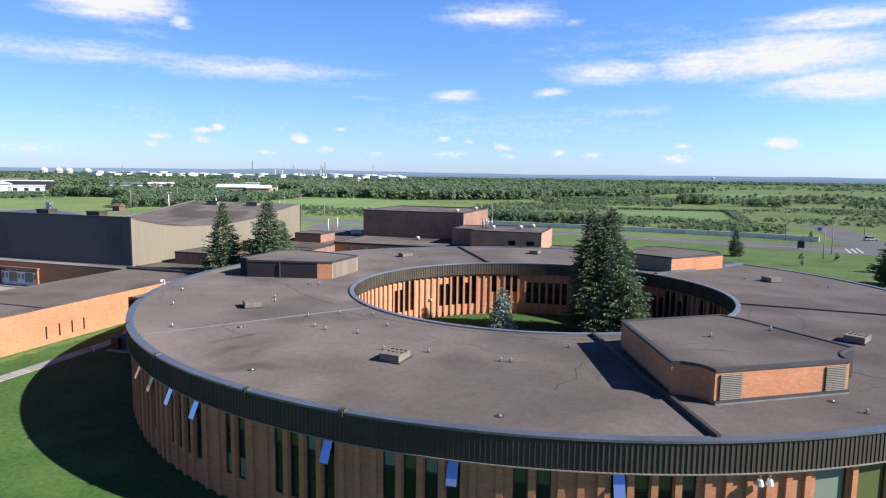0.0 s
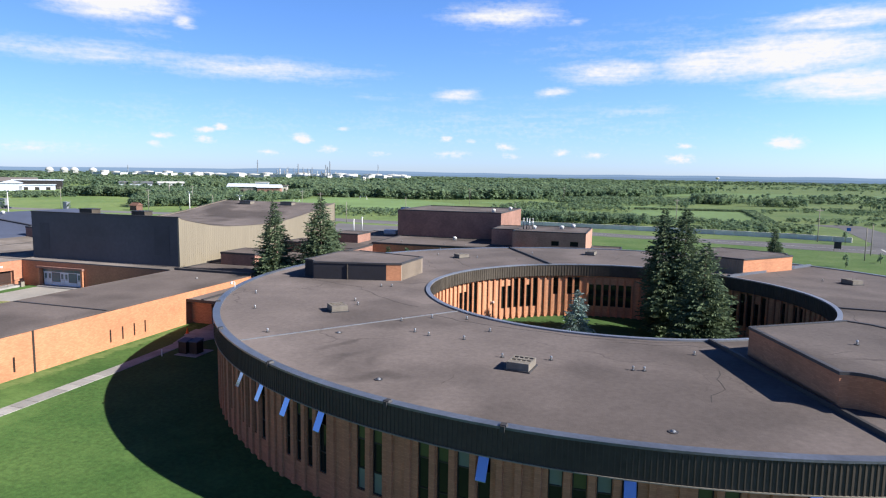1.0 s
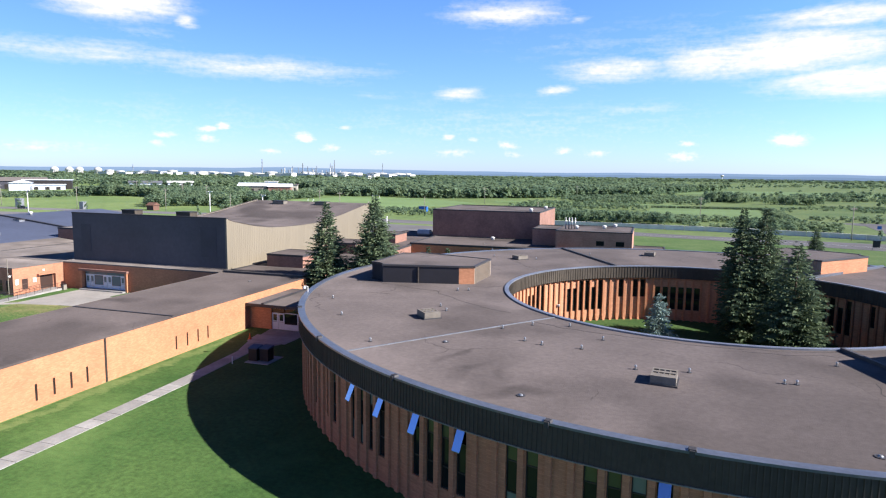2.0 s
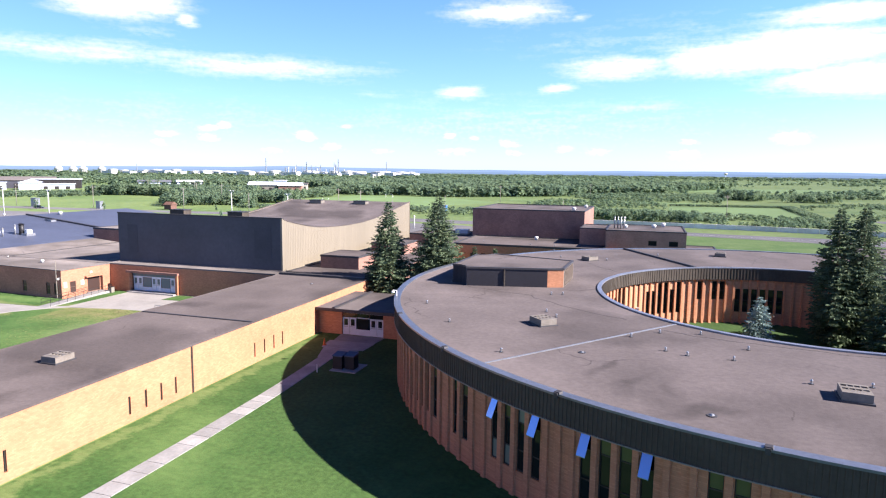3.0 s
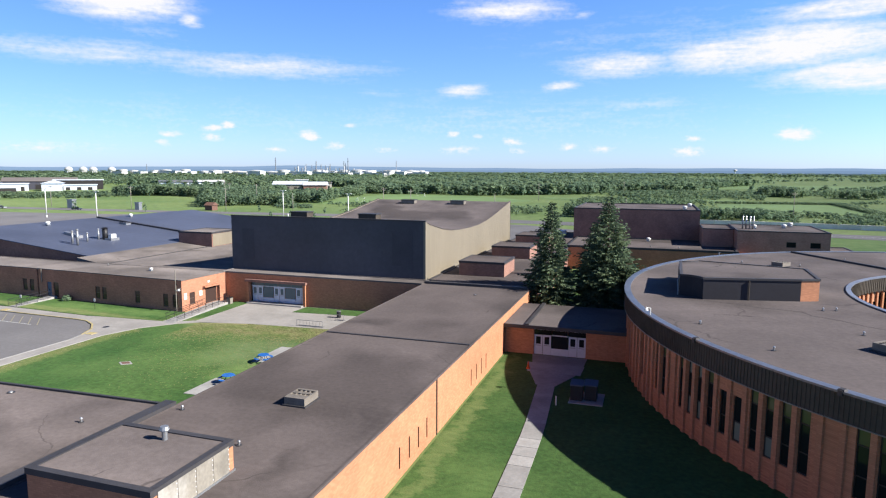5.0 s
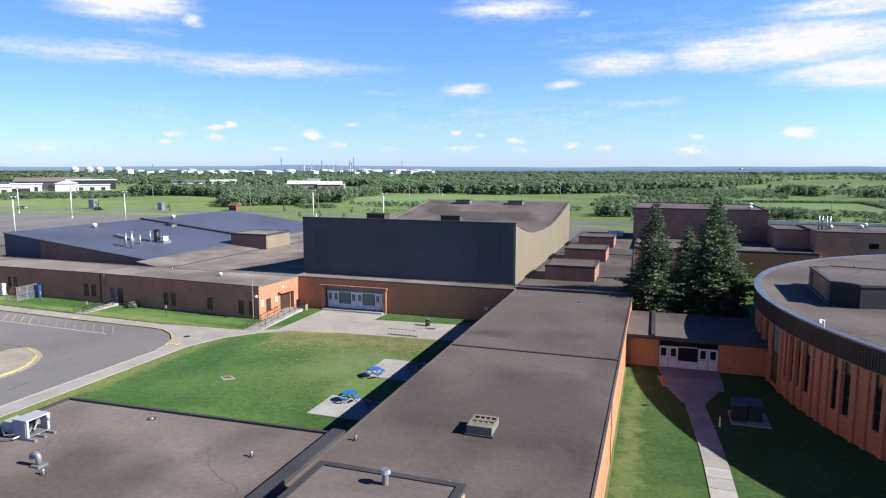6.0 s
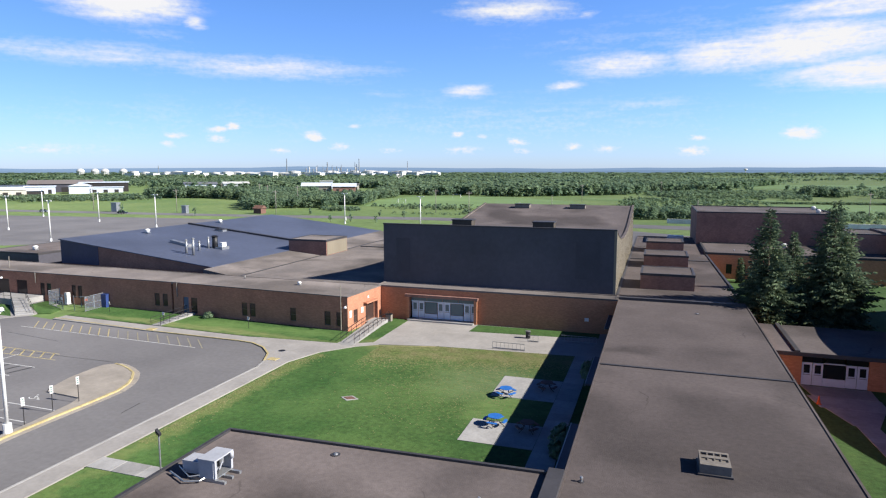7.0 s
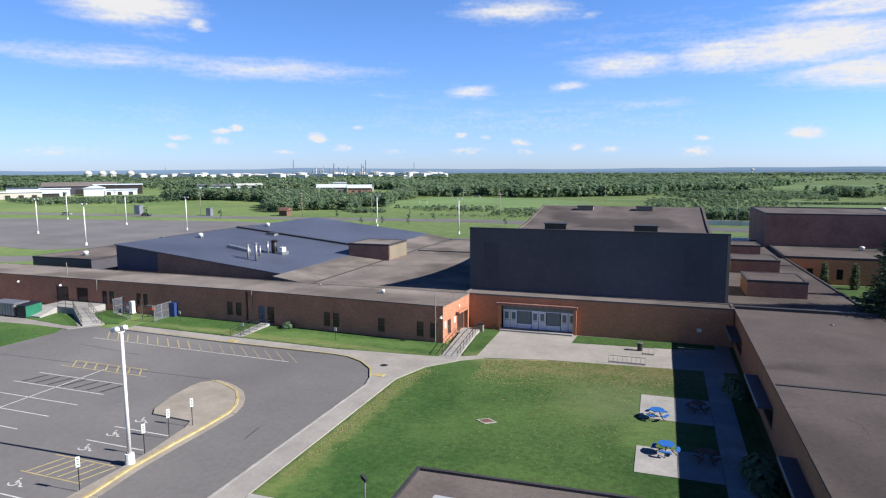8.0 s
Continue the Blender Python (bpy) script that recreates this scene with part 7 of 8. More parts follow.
# ramp with rails, steps, fenced meter cage
def railing(name, pts, label, h=0.95):
    steel = BLACK_STEEL if "dark" in label else GALV
    x, y, z = pts[0]
    ob = thing(name, (x, y, z), label, "railing")
    part("top_rail", G().tube([(a, b, c + h) for a, b, c in pts], 0.03), steel, ob)
    part("mid_rail", G().tube([(a, b, c + h * 0.5) for a, b, c in pts], 0.025), steel, ob)
    for (xa, ya, za), (xb, yb, zb) in zip(pts, pts[1:]):
        n = max(1, round(math.dist((xa, ya), (xb, yb)) / 1.5))
        for k in range(n + 1):
            f = k / n
            p = (xa + (xb - xa) * f, ya + (yb - ya) * f, za + (zb - za) * f)
            part("post", G().tube([p, (p[0], p[1], p[2] + h)], 0.025), steel, ob)


rp = thing("entrance_ramp", (-108.2, 80, 0), "concrete wheelchair ramp along the wing's end wall", "ramp", kind="structure")
part("ramp", G().prism([(-108.5, 74.3), (-106.6, 74.1), (-107.3, 84.0), (-109.3, 84.0)], -0.1, [0.12, 0.12, 0.4, 0.4]), CONCRETE, rp)
part("landing", G().box(-109.6, -107.4, 84.0, 86.8, -0.1, 0.4), CONCRETE, rp)
railing("ramp_railing", [(-106.75, 75.0, 0.14), (-107.35, 84.0, 0.4), (-107.45, 86.6, 0.4)], "thin dark tube railing along the ramp")
railing("ramp_railing", [(-108.45, 75.0, 0.14), (-108.95, 80.0, 0.27), (-109.2, 83.6, 0.39)], "thin dark tube railing along the ramp")
for x, y0, y1 in ((-134.6, 74.6, 81.2),):
    st = thing("concrete_steps", (x, y0, 0), "narrow concrete steps with railings to a wing door", "steps", kind="structure")
    for k in range(6):
        part("step", G().box(x - 0.7, x + 0.7, y0 + k * 1.1, y0 + k * 1.1 + 1.12, -0.05, 0.16 + k * 0.05), CONCRETE, st)
    railing("step_railing", [(x - 0.75, y0, 0.14), (x - 0.75, y1, 0.4)], "dark tube railing beside the steps")
    railing("step_railing", [(x + 0.75, y0, 0.14), (x + 0.75, y1, 0.4)], "dark tube railing beside the steps")
st = thing("concrete_stair", (-160, 76, 0), "wide concrete stair with railings up to a platform", "steps", kind="structure")
LA, LB, RA, RB = (-156.9, 72.9), (-164.0, 77.8), (-155.4, 74.5), (-162.0, 78.6)


def between(a, b, f):
    return (a[0] + (b[0] - a[0]) * f, a[1] + (b[1] - a[1]) * f)


for k in range(8):
    part("step", G().prism([between(LA, LB, k / 8), between(RA, RB, k / 8), between(RA, RB, (k + 1) / 8), between(LA, LB, (k + 1) / 8)], -0.05, 0.15 + 0.105 * (k + 1)), CONCRETE, st)
part("platform", G().prism([(-164.0, 77.85), (-162.0, 78.65), (-162.0, 81.55), (-170.0, 81.55), (-169.8, 77.9)], -0.05, 1.0), CONCRETE, st)
part("ramp", G().prism([(-169.8, 74.6), (-166.3, 74.5), (-167.1, 77.85), (-169.8, 77.85)], -0.05, [0.3, 0.3, 1.0, 1.0]), CONCRETE, st)
for (xa, ya), (xb, yb) in ((LA, LB), (RA, RB)):
    railing("stair_railing", [(xa, ya, 0.2), (xb, yb, 1.0)], "dark tube railing of the stair")
railing("stair_railing", [(-164.1, 77.95, 1.0), (-167.0, 77.95, 1.0)], "dark tube railing along the platform")

cage = thing("fenced_enclosure", (-154, 80.5, 0), "chain-link enclosure with pipes and a white cabinet", "fence")
MESH = bpy.data.materials.new("chain_link")
MESH.use_nodes = True
mb = MESH.node_tree.nodes["Principled BSDF"]
mb.inputs["Base Color"].default_value, mb.inputs["Alpha"].default_value, mb.inputs["Metallic"].default_value = (0.32, 0.35, 0.40, 1), 0.15, 0.3
for (xa, ya), (xb, yb) in (((-158.8, 81.5), (-158.8, 79.7)), ((-158.8, 79.7), (-153.9, 77.8)), ((-149.8, 77.8), (-150.1, 81.2))):
    part("mesh_panel", G().beam((xa, ya), (xb, yb), 0.01, 0.15, 2.2), MESH, cage)
    for zz in (0.2, 1.2, 2.2):
        part("rail", G().tube([(xa, ya, zz), (xb, yb, zz)], 0.03), GALV, cage)
for zz in (0.9, 2.2):
    part("rail", G().tube([(-153.9, 77.8, zz), (-149.8, 77.8, zz)], 0.02), GALV, cage)
for x, y in ((-158.8, 81.5), (-158.8, 79.7), (-156.3, 78.75), (-153.9, 77.8), (-151.8, 77.8), (-149.8, 77.8), (-150.1, 81.2)):
    part("post", G().cyl(x, y, 0.1, 2.3, 0.04, 6), GALV, cage)
cb = thing("meter_cabinet", (-156.6, 80.9, 0.13), "tall white metal meter cabinet", "cabinet")
part("body", G().box(-156.85, -156.35, 80.6, 81.2, 0.12, 1.85), WHITE_PAINT, cb)
part("base", G().box(-157.0, -156.2, 80.5, 81.3, 0.1, 0.2), CONCRETE, cb)
gp = thing("gas_pipework", (-151.8, 80.3, 0.13), "grey looped gas pipework in the enclosure", "pipes")
part("pipe", G().tube([(-153.3, 80.3, 0.1), (-153.3, 80.3, 1.6), (-152.4, 80.3, 1.6), (-152.4, 80.3, 0.8), (-151.4, 80.3, 0.8), (-151.4, 80.3, 1.9), (-150.9, 80.3, 1.9), (-150.9, 80.3, 0.1)], 0.09, 8), GALV, gp)
part("valve", G().cyl(-152.4, 80.3, 1.0, 1.3, 0.2, 8), ORANGE, gp)
NAVY_STEEL = material("navy_steel", (0.03, 0.06, 0.20), 0.5, scale=1, fine=5, amount=0.3, bump=0.02)
bx = thing("blue_container", (-149.6, 81.0, 0.12), "dark blue steel box against the wing wall", "container")
part("body", G().box(-150.1, -149.2, 80.8, 81.35, 0.12, 2.0), NAVY_STEEL, bx)
part("lid", G().box(-150.15, -149.15, 80.75, 81.4, 2.0, 2.06), NAVY_STEEL, bx)
dp = thing("dumpster", (-168.8, 75.2, 0.1), "green steel dumpster beside the platform", "dumpster")
part("body", G().prism([(-169.7, 73.9), (-168.0, 73.9), (-168.0, 76.3), (-169.7, 76.3)], 0.22, [1.75, 1.75, 1.9, 1.9]), GREEN_STEEL, dp)
part("lid", G().prism([(-169.75, 73.85), (-167.95, 73.85), (-167.95, 76.35), (-169.75, 76.35)], [1.75, 1.75, 1.9, 1.9], [1.82, 1.82, 1.97, 1.97]), BLACK_STEEL, dp)
# black sheet added over the green front, standing in for its shade
part("front_panel", G().box(-169.65, -168.05, 73.86, 73.9, 0.3, 1.7), BLACK_STEEL, dp, "black sheet painting the front's shade")
for x, y in ((-169.5, 74.1), (-168.2, 74.1), (-169.5, 76.1), (-168.2, 76.1)):
    part("caster", G().tube([(x - 0.05, y, 0.16), (x + 0.05, y, 0.16)], 0.08, 8), BLACK_STEEL, dp)
ct = thing("waste_container", (-172.5, 75, 0.1), "mid-grey ribbed steel waste container", "container")
part("body", G().box(-175.0, -170.3, 74.0, 76.2, 0.25, 1.85), GALV, ct)
part("rim", G().box(-175.06, -170.24, 73.94, 76.26, 1.85, 1.97), GALV, ct)
for k in range(9):
    part("rib", G().box(-174.9 + k * 0.55, -174.8 + k * 0.55, 73.93, 74.0, 0.25, 1.85), GALV, ct)
for x in (-174.8, -170.7):
    part("skid", G().box(x - 0.1, x + 0.1, 74.0, 76.2, 0.1, 0.25), BLACK_STEEL, ct)
for x, z in ((-178.8, 3.4), (-170.3, 3.3), (-110.1, 3.2)):
    wl_ = thing("wall_light", (x, 81.4 if x < -120 else 79.7, z), "small white wall lamp on the brick wing", "wall lamp", "wall lamps on the brick wing")
    yy = 81.6 if x < -120 else 79.7
    part("arm", G().tube([(x, yy + 0.1, z + 0.1), (x, yy - 0.3, z + 0.15)], 0.04), GALV, wl_)
    part("head", G().dome(x, yy - 0.35, z - 0.1, 0.2, 0.25, 10, 3), WHITE_PAINT, wl_)
for x, z0, z1, yy in ((-110.9, 0.2, 5.8, 79.75), (-136.9, 2.4, 4.4, 81.25), (-163.5, 2.8, 4.4, 81.5), (-172, 4.4, 6.2, 84)):
    dpipe = thing("downpipe", (x, yy, z0), "pale metal pipe on the brick wing", "pipe", "pipes on the brick wing")
    part("pipe", G().tube([(x, yy, z0), (x, yy, z1)], 0.06), LOUVRE, dpipe)
    part("strap", G().box(x - 0.1, x + 0.1, yy - 0.09, yy + 0.1, (z0 + z1) / 2, (z0 + z1) / 2 + 0.06), LOUVRE, dpipe)

# ---- beyond: wall, road furniture, poles, shed, works ----
PALE_WALL = material("pale_wall_concrete", (0.80, 0.76, 0.70), 0.9, scale=0.3, fine=2, amount=0.35, bump=0.1, each=0.1)
fw = thing("boundary_wall", (0, 252, 0), "long low grey concrete boundary wall behind the road", "wall", kind="structure")
FW = [(-71, 264), (-10, 259), (4, 257.5), (42, 250), (57, 243.5)]
for p, q in zip(FW, FW[1:]):
    n = max(1, round(math.dist(p, q) / 6))
    for k in range(n):
        a = (p[0] + (q[0] - p[0]) * k / n, p[1] + (q[1] - p[1]) * k / n)
        b = (p[0] + (q[0] - p[0]) * (k + 0.985) / n, p[1] + (q[1] - p[1]) * (k + 0.985) / n)
        part("panel", G().beam(a, b, 0.5, 0, 1.7), PALE_WALL, fw)
sheet("drive", [(58, 232), (62, 240), (71, 314), (60, 330), (78, 333), (84, 331), (79, 258), (90, 225)], 0.045, 0.2, ASPHALT, "asphalt side road joining the campus road", category="road")
for pts in (((0, 229.5), (28, 225)), ((28, 225), (56, 218)), ((-60, 243), (0, 229.5))):
    single("centre_line", G().beam(pts[0], pts[1], 0.25, 0.03, 0.07), LINE, "faded white line on the road", "road marking", "structure")


def utility_pole(x, y, h, arms=1):
    ob = thing("utility_pole", (0, 0, 0), "grey timber utility pole with a cross-arm" if arms else "plain grey timber pole", "utility pole", "utility poles")
    part("pole", G().cyl(0, 0, -0.2, h, 0.15, 8, 0.10), WOOD, ob, smooth=True)
    if arms:
        part("crossarm", G().box(-1.2, 1.2, -0.08, 0.08, h - 0.9, h - 0.7), WOOD, ob)
        for s in (-1.05, 0.0, 1.05):
            part("insulator", G().cyl(s, 0, h - 0.7, h - 0.45, 0.06, 6), GALV, ob)
    ob.matrix_basis = pose(x, y, 0)
    return ob


BOLLARDS = ((-222.6, 159), (-214.9, 163), (-222, 178), (-204.7, 193), (-192, 238))
U = utility_pole(-340.5, 255.3, 11, 1)
for x, y in ((-291.3, 257.2), (-394.8, 406.4), (-362.4, 382.4), (-237.2, 258), (-173, 292.3), (46.5, 241.5), (80.7, 281), (-72.5, 545), (5.6, 305.6), (-330, 380), (-270, 330), (-150, 269), (82.5, 262), (-300, 345), (-120, 420)):
    copy_thing(U, pose(x, y, 0, 0, 0, 25))
P2 = utility_pole(45.7, 191.4, 8.5, 0)
for x, y in ((51.0, 205), (-208, 268), (-120, 300), (-60, 272), (-122, 238.7)):
    copy_thing(P2, pose(x, y, 0))
sh = thing("garden_shed", (-248.5, 262, 0), "small red-brown timber shed with a pitched roof", "shed")
part("wall", G().box(-250.5, -246.5, 260, 264, 0, 2.5), RED_WOOD, sh)
part("roof", G().add([(-250.9, 259.6, 2.4), (-246.1, 259.6, 2.4), (-246.1, 264.4, 2.4), (-250.9, 264.4, 2.4), (-250.9, 262, 3.8), (-246.1, 262, 3.8)], [(0, 1, 5, 4), (2, 3, 4, 5), (0, 4, 3), (1, 2, 5), (3, 2, 1, 0)]), RED_WOOD, sh)


def goal(x, y, turn):
    ob = thing("football_goal", (0, 0, 0), "white tubular football goal on the field", "football goal", "football goals")
    part("frame", G().tube([(-3.6, 0, 0), (-3.6, 0, 2.4), (3.6, 0, 2.4), (3.6, 0, 0)], 0.09), WHITE_PAINT, ob)
    part("back", G().tube([(-3.6, 0, 2.4), (-3.6, 1.8, 0), (3.6, 1.8, 0), (3.6, 0, 2.4)], 0.05), WHITE_PAINT, ob)
    ob.matrix_basis = pose(x, y, 0, 0, 0, turn)


goal(-222, 370, 150), goal(-213, 452, -20)


def car(x, y, turn, mat, label):
    ob = thing("parked_car", (0, 0, 0), label, "car", "parked cars")
    part("body", G().prism([(-2.2, -0.88), (2.2, -0.88), (2.2, 0.88), (-2.2, 0.88)], 0.35, [0.85, 0.75, 0.75, 0.85]), mat, ob)
    part("cabin", G().hexa([(-1.9, -0.8, 0.8), (0.9, -0.8, 0.78), (0.9, 0.8, 0.78), (-1.9, 0.8, 0.8), (-1.4, -0.65, 1.42), (0.2, -0.65, 1.42), (0.2, 0.65, 1.42), (-1.4, 0.65, 1.42)]), GLASS, ob)
    part("roof", G().hexa([(-1.4, -0.66, 1.41), (0.2, -0.66, 1.41), (0.2, 0.66, 1.41), (-1.4, 0.66, 1.41), (-1.3, -0.6, 1.47), (0.1, -0.6, 1.47), (0.1, 0.6, 1.47), (-1.3, 0.6, 1.47)]), mat, ob)
    for wx in (-1.35, 1.35):
        for wy in (-0.85, 0.85):
            part("wheel", G().tube([(wx, wy - 0.1, 0.33), (wx, wy + 0.1, 0.33)], 0.33, 10), BLACK_STEEL, ob)
    ob.matrix_basis = pose(x, y, 0.04, 0, 0, turn)


SILVER = material("silver_car_paint", (0.55, 0.57, 0.6), 0.3, amount=0.1, bump=0, metal=0.4)
NAVY = material("dark_car_paint", (0.03, 0.04, 0.07), 0.3, amount=0.1, bump=0)
car(75.5, 256.5, 20, SILVER, "silver car on the side road")
car(86.5, 262, 70, NAVY, "dark car on the side road")
car(-350, 236, 12, SILVER, "silver car on the far highway"), car(-308, 241, 8, NAVY, "dark car on the far highway")
for x, y, w, d, h, mat in ((-321, 250, 3.2, 2.4, 4.2, GALV), (-282, 252, 2.4, 2.0, 3.4, GALV), (-127, 318, 4.2, 2.4, 2.6, BLUE_PLASTIC)):
    ob = thing("utility_cabinet" if mat is GALV else "blue_store", (x, y, 0), "grey metal utility cabinet in the grass" if mat is GALV else "small blue store beside the field", "cabinet" if mat is GALV else "store")
    part("body", G().box(x - w / 2, x + w / 2, y - d / 2, y + d / 2, 0, h), mat, ob)
    part("roof", G().box(x - w / 2 - 0.2, x + w / 2 + 0.2, y - d / 2 - 0.2, y + d / 2 + 0.2, h, h + 0.25), GALV, ob)


def bollard(x, y):
    ob = thing("bollard", (x, y, 0), "white bollard on the car park", "bollard", "white bollards on the car park")
    part("post", G().cyl(x, y, 0, 1.2, 0.28, 8), WHITE_PAINT, ob)
    part("cap", G().dome(x, y, 1.2, 0.28, 0.15, 8, 2), WHITE_PAINT, ob)


for x, y in BOLLARDS:
    bollard(x, y)


def globe_lamp(x, y, h):
    ob = thing("yard_lamp", (x, y, 0), "thick white lamp post with a round head in the yard", "lamp post", "white yard lamps")
    part("post", G().cyl(x, y, 0, h - 0.35, 0.2, 10, 0.17), WHITE_PAINT, ob, smooth=True)
    part("head", G().cyl(x, y, h - 0.35, h - 0.2, 0.3, 10, 0.32).dome(x, y, h - 0.2, 0.32, 0.25, 10, 3), WHITE_PAINT, ob, smooth=True)


globe_lamp(-102.2, 204.1, 4.5)
globe_lamp(-103.4, 213.4, 4.6)
for a, b in (((59.2, 223.4), (57.2, 210.6)), ((60.9, 224.1), (58.9, 211.3)), ((62.9, 226.6), (60.6, 212))):
    single("crossing_stripe", G().beam(a, b, 0.45, 0.03, 0.07), LINE, "white painted stripe across the highway", "road marking", "structure")
nb = thing("notice_board", (45.2, 213.5, 0), "dark notice board on two posts beside the highway", "notice board")
part("board", G().box(44.3, 46.1, 213.4, 213.6, 0.7, 2.6), BLACK_STEEL, nb)
for x in (44.4, 46.0):
    part("post", G().cyl(x, 213.7, 0, 2.7, 0.07, 6), WOOD, nb)
bs = thing("road_sign", (65, 278, 0), "blue road sign on a grey post", "sign")
part("post", G().cyl(65, 278, 0, 2.6, 0.06, 6), GALV, bs)
part("panel", G().box(64.3, 65.7, 277.88, 277.93, 1.4, 2.6), BLUE_PLASTIC, bs)


# warehouses and the tank farm on the horizon
def shed_hall(x, y, w, d, h, turn, wall, roof, label):
    ob = thing("warehouse", (0, 0, 0), label, "warehouse")
    part("wall", G().box(-w / 2, w / 2, -d / 2, d / 2, 0, h), wall, ob)
    part("roof", G().add([(-w / 2 - 1, -d / 2 - 1, h), (w / 2 + 1, -d / 2 - 1, h), (w / 2 + 1, d / 2 + 1, h), (-w / 2 - 1, d / 2 + 1, h), (-w / 2 - 1, 0, h + d * 0.16), (w / 2 + 1, 0, h + d * 0.16)], [(0, 1, 5, 4), (2, 3, 4, 5), (0, 4, 3), (1, 2, 5), (3, 2, 1, 0)]), roof, ob)
    for k in range(3):
        part("door", G().box(-w / 2 + w * (k + 0.6) / 3.6, -w / 2 + w * (k + 1.0) / 3.6, -d / 2 - 0.1, -d / 2, 0, h * 0.6), FRAME, ob)
    ob.matrix_basis = pose(x, y, 0, 0, 0, turn)


def flat_hall(x, y, w, d, h, turn, wall, roof, label):
    ob = thing("warehouse", (0, 0, 0), label, "warehouse")
    part("wall", G().box(-w / 2, w / 2, -d / 2, d / 2, 0, h), wall, ob)
    part("roof", G().box(-w / 2 - 0.8, w / 2 + 0.8, -d / 2 - 0.8, d / 2 + 0.8, h, h + 0.7), roof, ob)
    for k in range(3):
        part("door", G().box(-w / 2 + w * (k + 0.4) / 3.2, -w / 2 + w * (k + 0.8) / 3.2, -d / 2 - 0.1, -d / 2, 0, h * 0.6), FRAME, ob)
    ob.matrix_basis = pose(x, y, 0, 0, 0, turn)


BROWN_ROOF = material("brown_sheet_roof", (0.20, 0.175, 0.165), 0.7, scale=0.05, fine=0.5, amount=0.3, bump=0)
CREAM = material("cream_sheet", (0.55, 0.51, 0.43), 0.6, scale=0.05, fine=0.5, amount=0.25, bump=0)
shed_hall(-592, 458, 58, 22, 7.5, 44, SLATE_METAL, BROWN_ROOF, "grey warehouse with a brown pitched roof")
shed_hall(-549, 434, 24, 15, 6.5, 134, DOOR_WHITE, DOOR_WHITE, "white gabled warehouse behind shrubs")
flat_hall(-566, 476, 40, 18, 8.5, 45, FRAME, DOOR_WHITE, "dark open-sided shed with a white roof edge")
flat_hall(-546, 458, 28, 8, 4.5, 45, DOOR_WHITE, DOOR_WHITE, "low pale annex of the open shed")
flat_hall(-548, 366, 27, 12, 5.0, 54, CREAM, DOOR_WHITE, "low cream warehouse beside the field")
flat_hall(-600, 410, 26, 12, 6.5, 52, DOOR_WHITE, BLUE_ROOF, "white building with a blue roof")
flat_hall(-572, 415, 22, 10, 6.0, 50, DOOR_WHITE, DOOR_WHITE, "small white warehouse beside the field")
flat_hall(-560, 388, 32, 7, 3.2, 52, FRAME, DOOR_WHITE, "open shed with a thin pale roof")
shed_hall(-510, 540, 30, 14, 6, 45, DOOR_WHITE, GALV, "grey-roofed hall behind the woods")
shed_hall(-480, 556, 24, 12, 6.5, 45, DOOR_WHITE, TANK, "white-roofed hall behind the woods")
shed_hall(-364, 516, 25, 18, 6.0, 26, LOUVRE, DOOR_WHITE, "low tan hall with a white roof")
shed_hall(-341, 524, 20, 18, 5.5, 26, BRICK2, DOOR_WHITE, "low brown hall with a white roof")
flat_hall(-352, 560, 14, 12, 6.5, 28, CREAM, BROWN_ROOF, "small cream building behind the halls")
flat_hall(-415, 620, 18, 12, 8.0, 30, DOOR_WHITE, TANK, "small white hall in the woods")
rt = random.Random(77)


def far_at(az, dist):
    return (-87 + dist * math.sin(radians(az)), 12 + dist * math.cos(radians(az)))


def tank(az, dist, r, h):
    x, y = far_at(az, dist)
    ob = thing("storage_tank", (x, y, 0), "white cylindrical oil storage tank", "storage tank", "white tanks of the far oil works")
    part("shell", G().cyl(x, y, 0, h, r, 20), TANK, ob)
    part("roof", G().cyl(x, y, h, h + r * 0.12, r, 20, 0.5), TANK, ob)


az = -38.0
while az < -18.6:
    tank(az, rt.uniform(2000, 2350), rt.uniform(10, 26), rt.uniform(11, 18))
    az += rt.uniform(0.25, 1.15)
for az in (-44.2, -43.4, -41.8, -41.0, -39.5):
    tank(az, 2300, rt.uniform(12, 18), rt.uniform(14, 18))
for k in range(26):
    x, y = far_at(-44.5 + 26 * (k + rt.random()) / 26, rt.uniform(1700, 2000))
    w, d, h = rt.uniform(8, 30), rt.uniform(8, 14), rt.uniform(9, 14)
    ob = thing("works_building", (x, y, 0), "low white building of the far oil works", "building", "white buildings of the far oil works")
    part("wall", G().box(x - w, x + w, y - d, y + d, 0, h), TANK, ob)
    part("roof", G().box(x - w - 0.6, x + w + 0.6, y - d - 0.6, y + d + 0.6, h, h + 0.8), DOOR_WHITE if k % 3 else GALV, ob)
for k in range(14):
    x, y = far_at(-30.8 + 5.6 * (k + rt.random()) / 14, rt.uniform(2050, 2200))
    top = rt.uniform(20, 31)
    ob = thing("process_column", (x, y, 0), "slim pale process column of the far oil works", "column", "process columns of the far oil works")
    part("shell", G().cyl(x, y, 0, top, rt.uniform(1.2, 2.2), 8), TANK if k % 2 else GALV, ob)
    part("platform", G().cyl(x, y, top * 0.7, top * 0.7 + 0.8, 3.0, 8), GALV, ob)
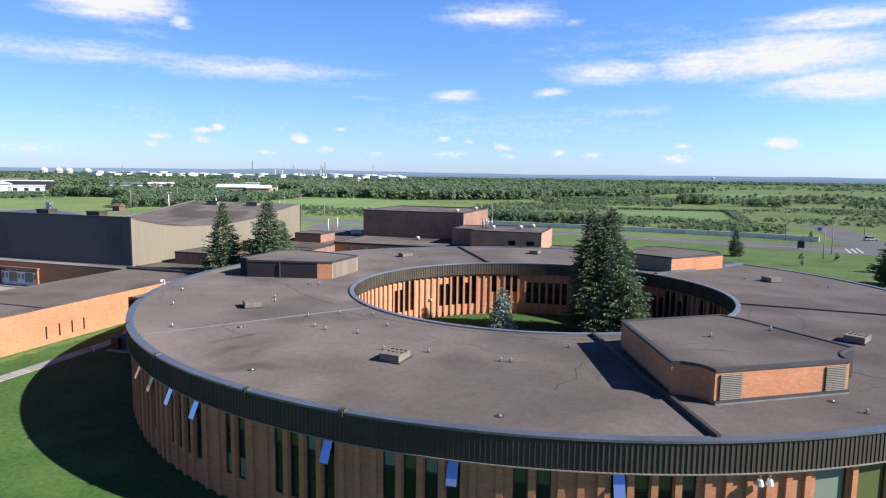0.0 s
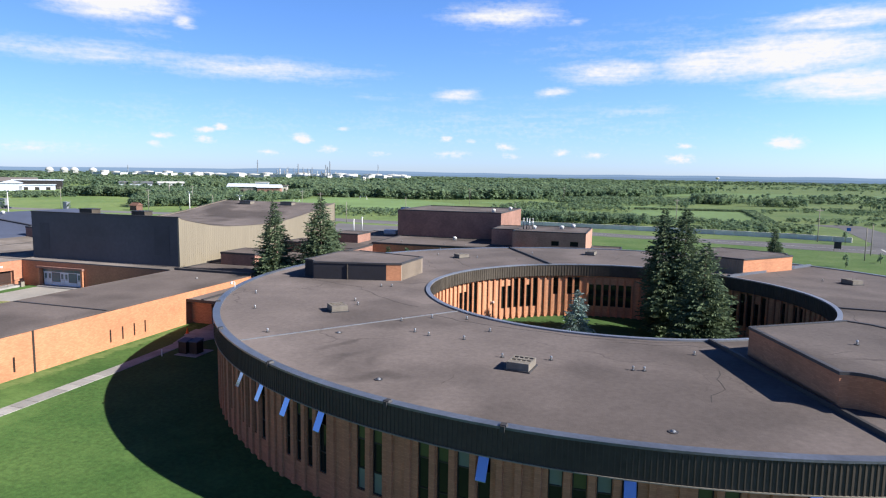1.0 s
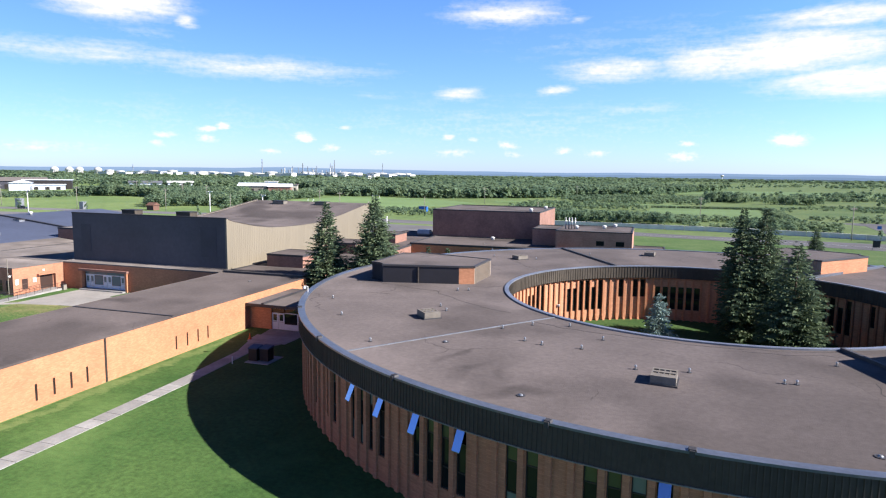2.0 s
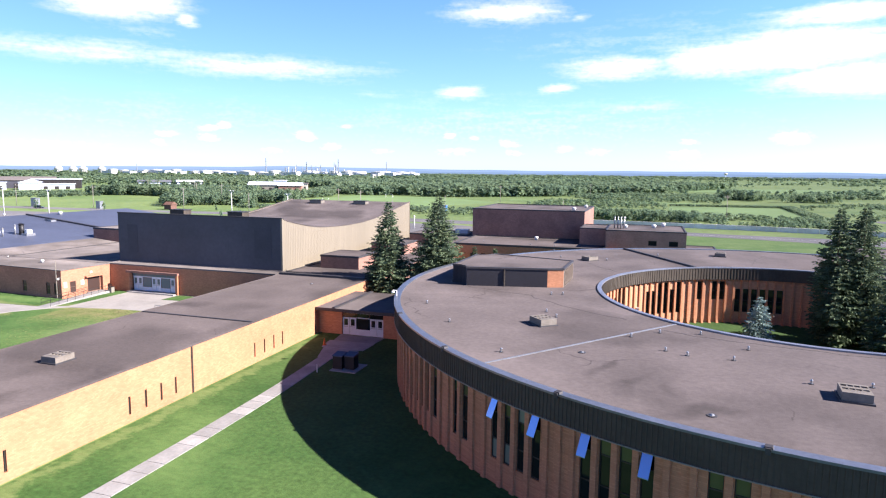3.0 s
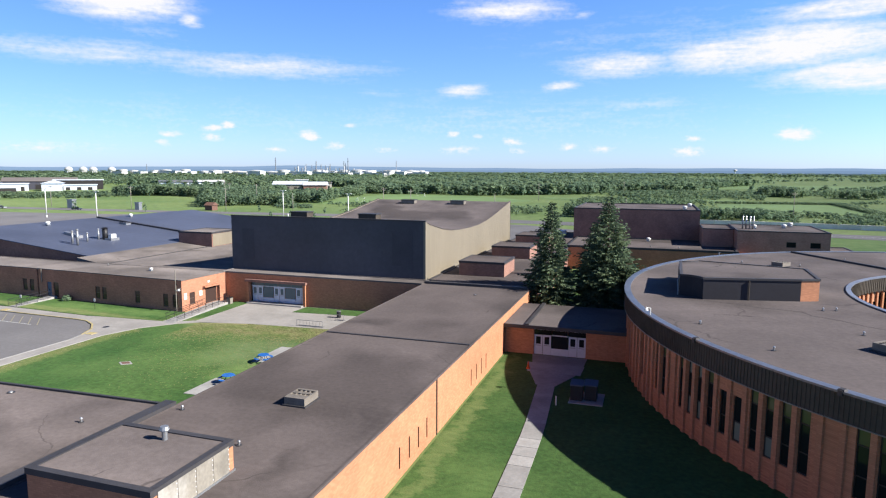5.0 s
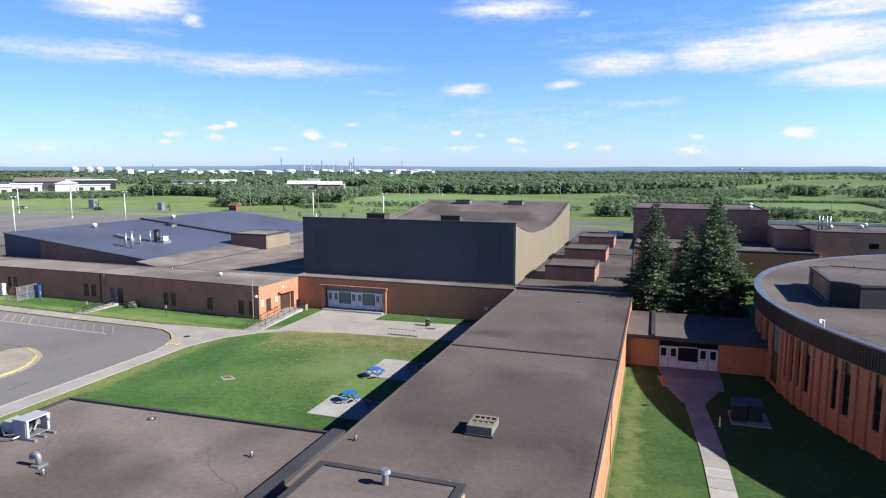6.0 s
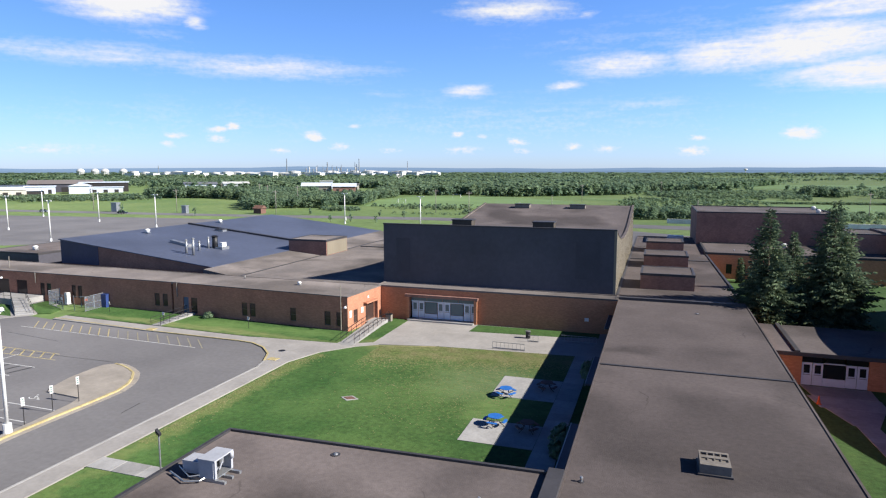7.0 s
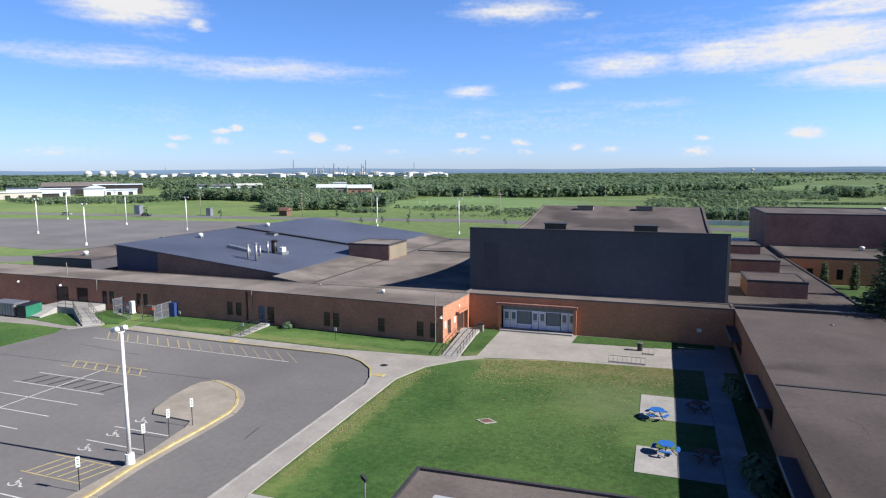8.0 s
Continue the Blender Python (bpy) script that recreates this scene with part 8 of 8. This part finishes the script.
for az in (-48.0, -47.0, -46.3, -45.0):
    x, y = far_at(az, 2250)
    ob = thing("gas_sphere", (x, y, 0), "white spherical gas tank", "gas tank", "white gas spheres of the far oil works")
    part("lower_shell", G().cyl(x, y, 8, 15, 8, 18, 12), TANK, ob)
    part("upper_shell", G().dome(x, y, 15, 12, 10, 18, 5), TANK, ob, smooth=True)
    for k in range(6):
        part("leg", G().cyl(x + 10 * math.cos(k * 1.047), y + 10 * math.sin(k * 1.047), 0, 15, 0.7, 6), TANK, ob)
for az, top, r in ((-32.1, 58, 1.9), (-26.2, 47, 1.5), (-25.84, 58, 1.9), (-26.05, 40, 2.4), (-21.54, 50, 1.4), (-28.62, 47, 2.2), (-29.5, 37, 1.5), (-28.2, 36, 1.6), (-27.4, 38, 1.5), (-30.2, 34, 1.5), (-42.4, 34, 1.3), (-27.8, 33, 1.4), (-29.0, 33, 1.3)):
    x, y = far_at(az, 2150)
    ob = thing("works_chimney", (x, y, 0), "slim grey chimney of the far oil works", "chimney", "chimneys of the far oil works")
    part("shaft", G().cyl(x, y, 0, top, r * 0.95, 10, r * 0.7), GALV, ob)
    part("platform", G().cyl(x, y, top * 0.8, top * 0.8 + 1, r * 1.5, 10), GALV, ob)
x, y = -87 + 3770 * math.sin(radians(6.84)), 12 + 3770 * math.cos(radians(6.84))
wt = thing("water_tower", (x, y, 0), "pale spheroid water tower on the horizon", "water tower")
part("shaft", G().cyl(x, y, 0, 22, 2.5, 12, 1.8), TANK, wt)
part("bowl", G().cyl(x, y, 17, 23, 3, 16, 10), TANK, wt)
part("roof", G().dome(x, y, 23, 10, 6, 16, 4), TANK, wt)
for az, w in ((10.8, 30), (12.6, 50), (14.6, 60), (9.4, 22)):
    x, y = far_at(az, 3300)
    ob = thing("far_hall", (x, y, 0), "distant pale flat-roofed hall", "building", "distant halls on the horizon")
    part("wall", G().box(x - w, x + w, y - 12, y + 12, 0, 9), TANK, ob)
    part("roof", G().box(x - w - 1, x + w + 1, y - 13, y + 13, 9, 10.5), TANK, ob)


# young street trees along the verges
def young_tree(x, y, h, seed):
    rr = random.Random(seed)
    ob = thing("young_tree", (x, y, 0), "slim young tree on the verge", "tree", "young trees on the verges")
    part("trunk", G().cyl(x, y, -0.1, h * 0.7, 0.06, 6, 0.03), BARK, ob)
    g = G()
    t = leaf_template(rr, 120, True)
    for q in t[:-3]:
        g.add([(x + v[0] * h * 0.8, y + v[1] * h * 0.8, v[2] * h) for v in q], [(0, 1, 2, 3)])
    part("crown", g, LEAVES, ob)


for k, (x, y, h) in enumerate(((-222.4, 262.3, 3.6), (-193.2, 227.7, 3.6), (-185.6, 230, 3.6), (-175.5, 230.5, 3.4), (-186.7, 259.2, 3.6), (-174.6, 256.4, 4), (-139.5, 234, 3.6), (-265.7, 238.8, 4.2), (-302.2, 234.8, 5.0),
                                (47.7, 186.4, 3.2), (37.2, 174.6, 3.4), (53, 236, 4.5))):
    young_tree(x, y, h, 200 + k)
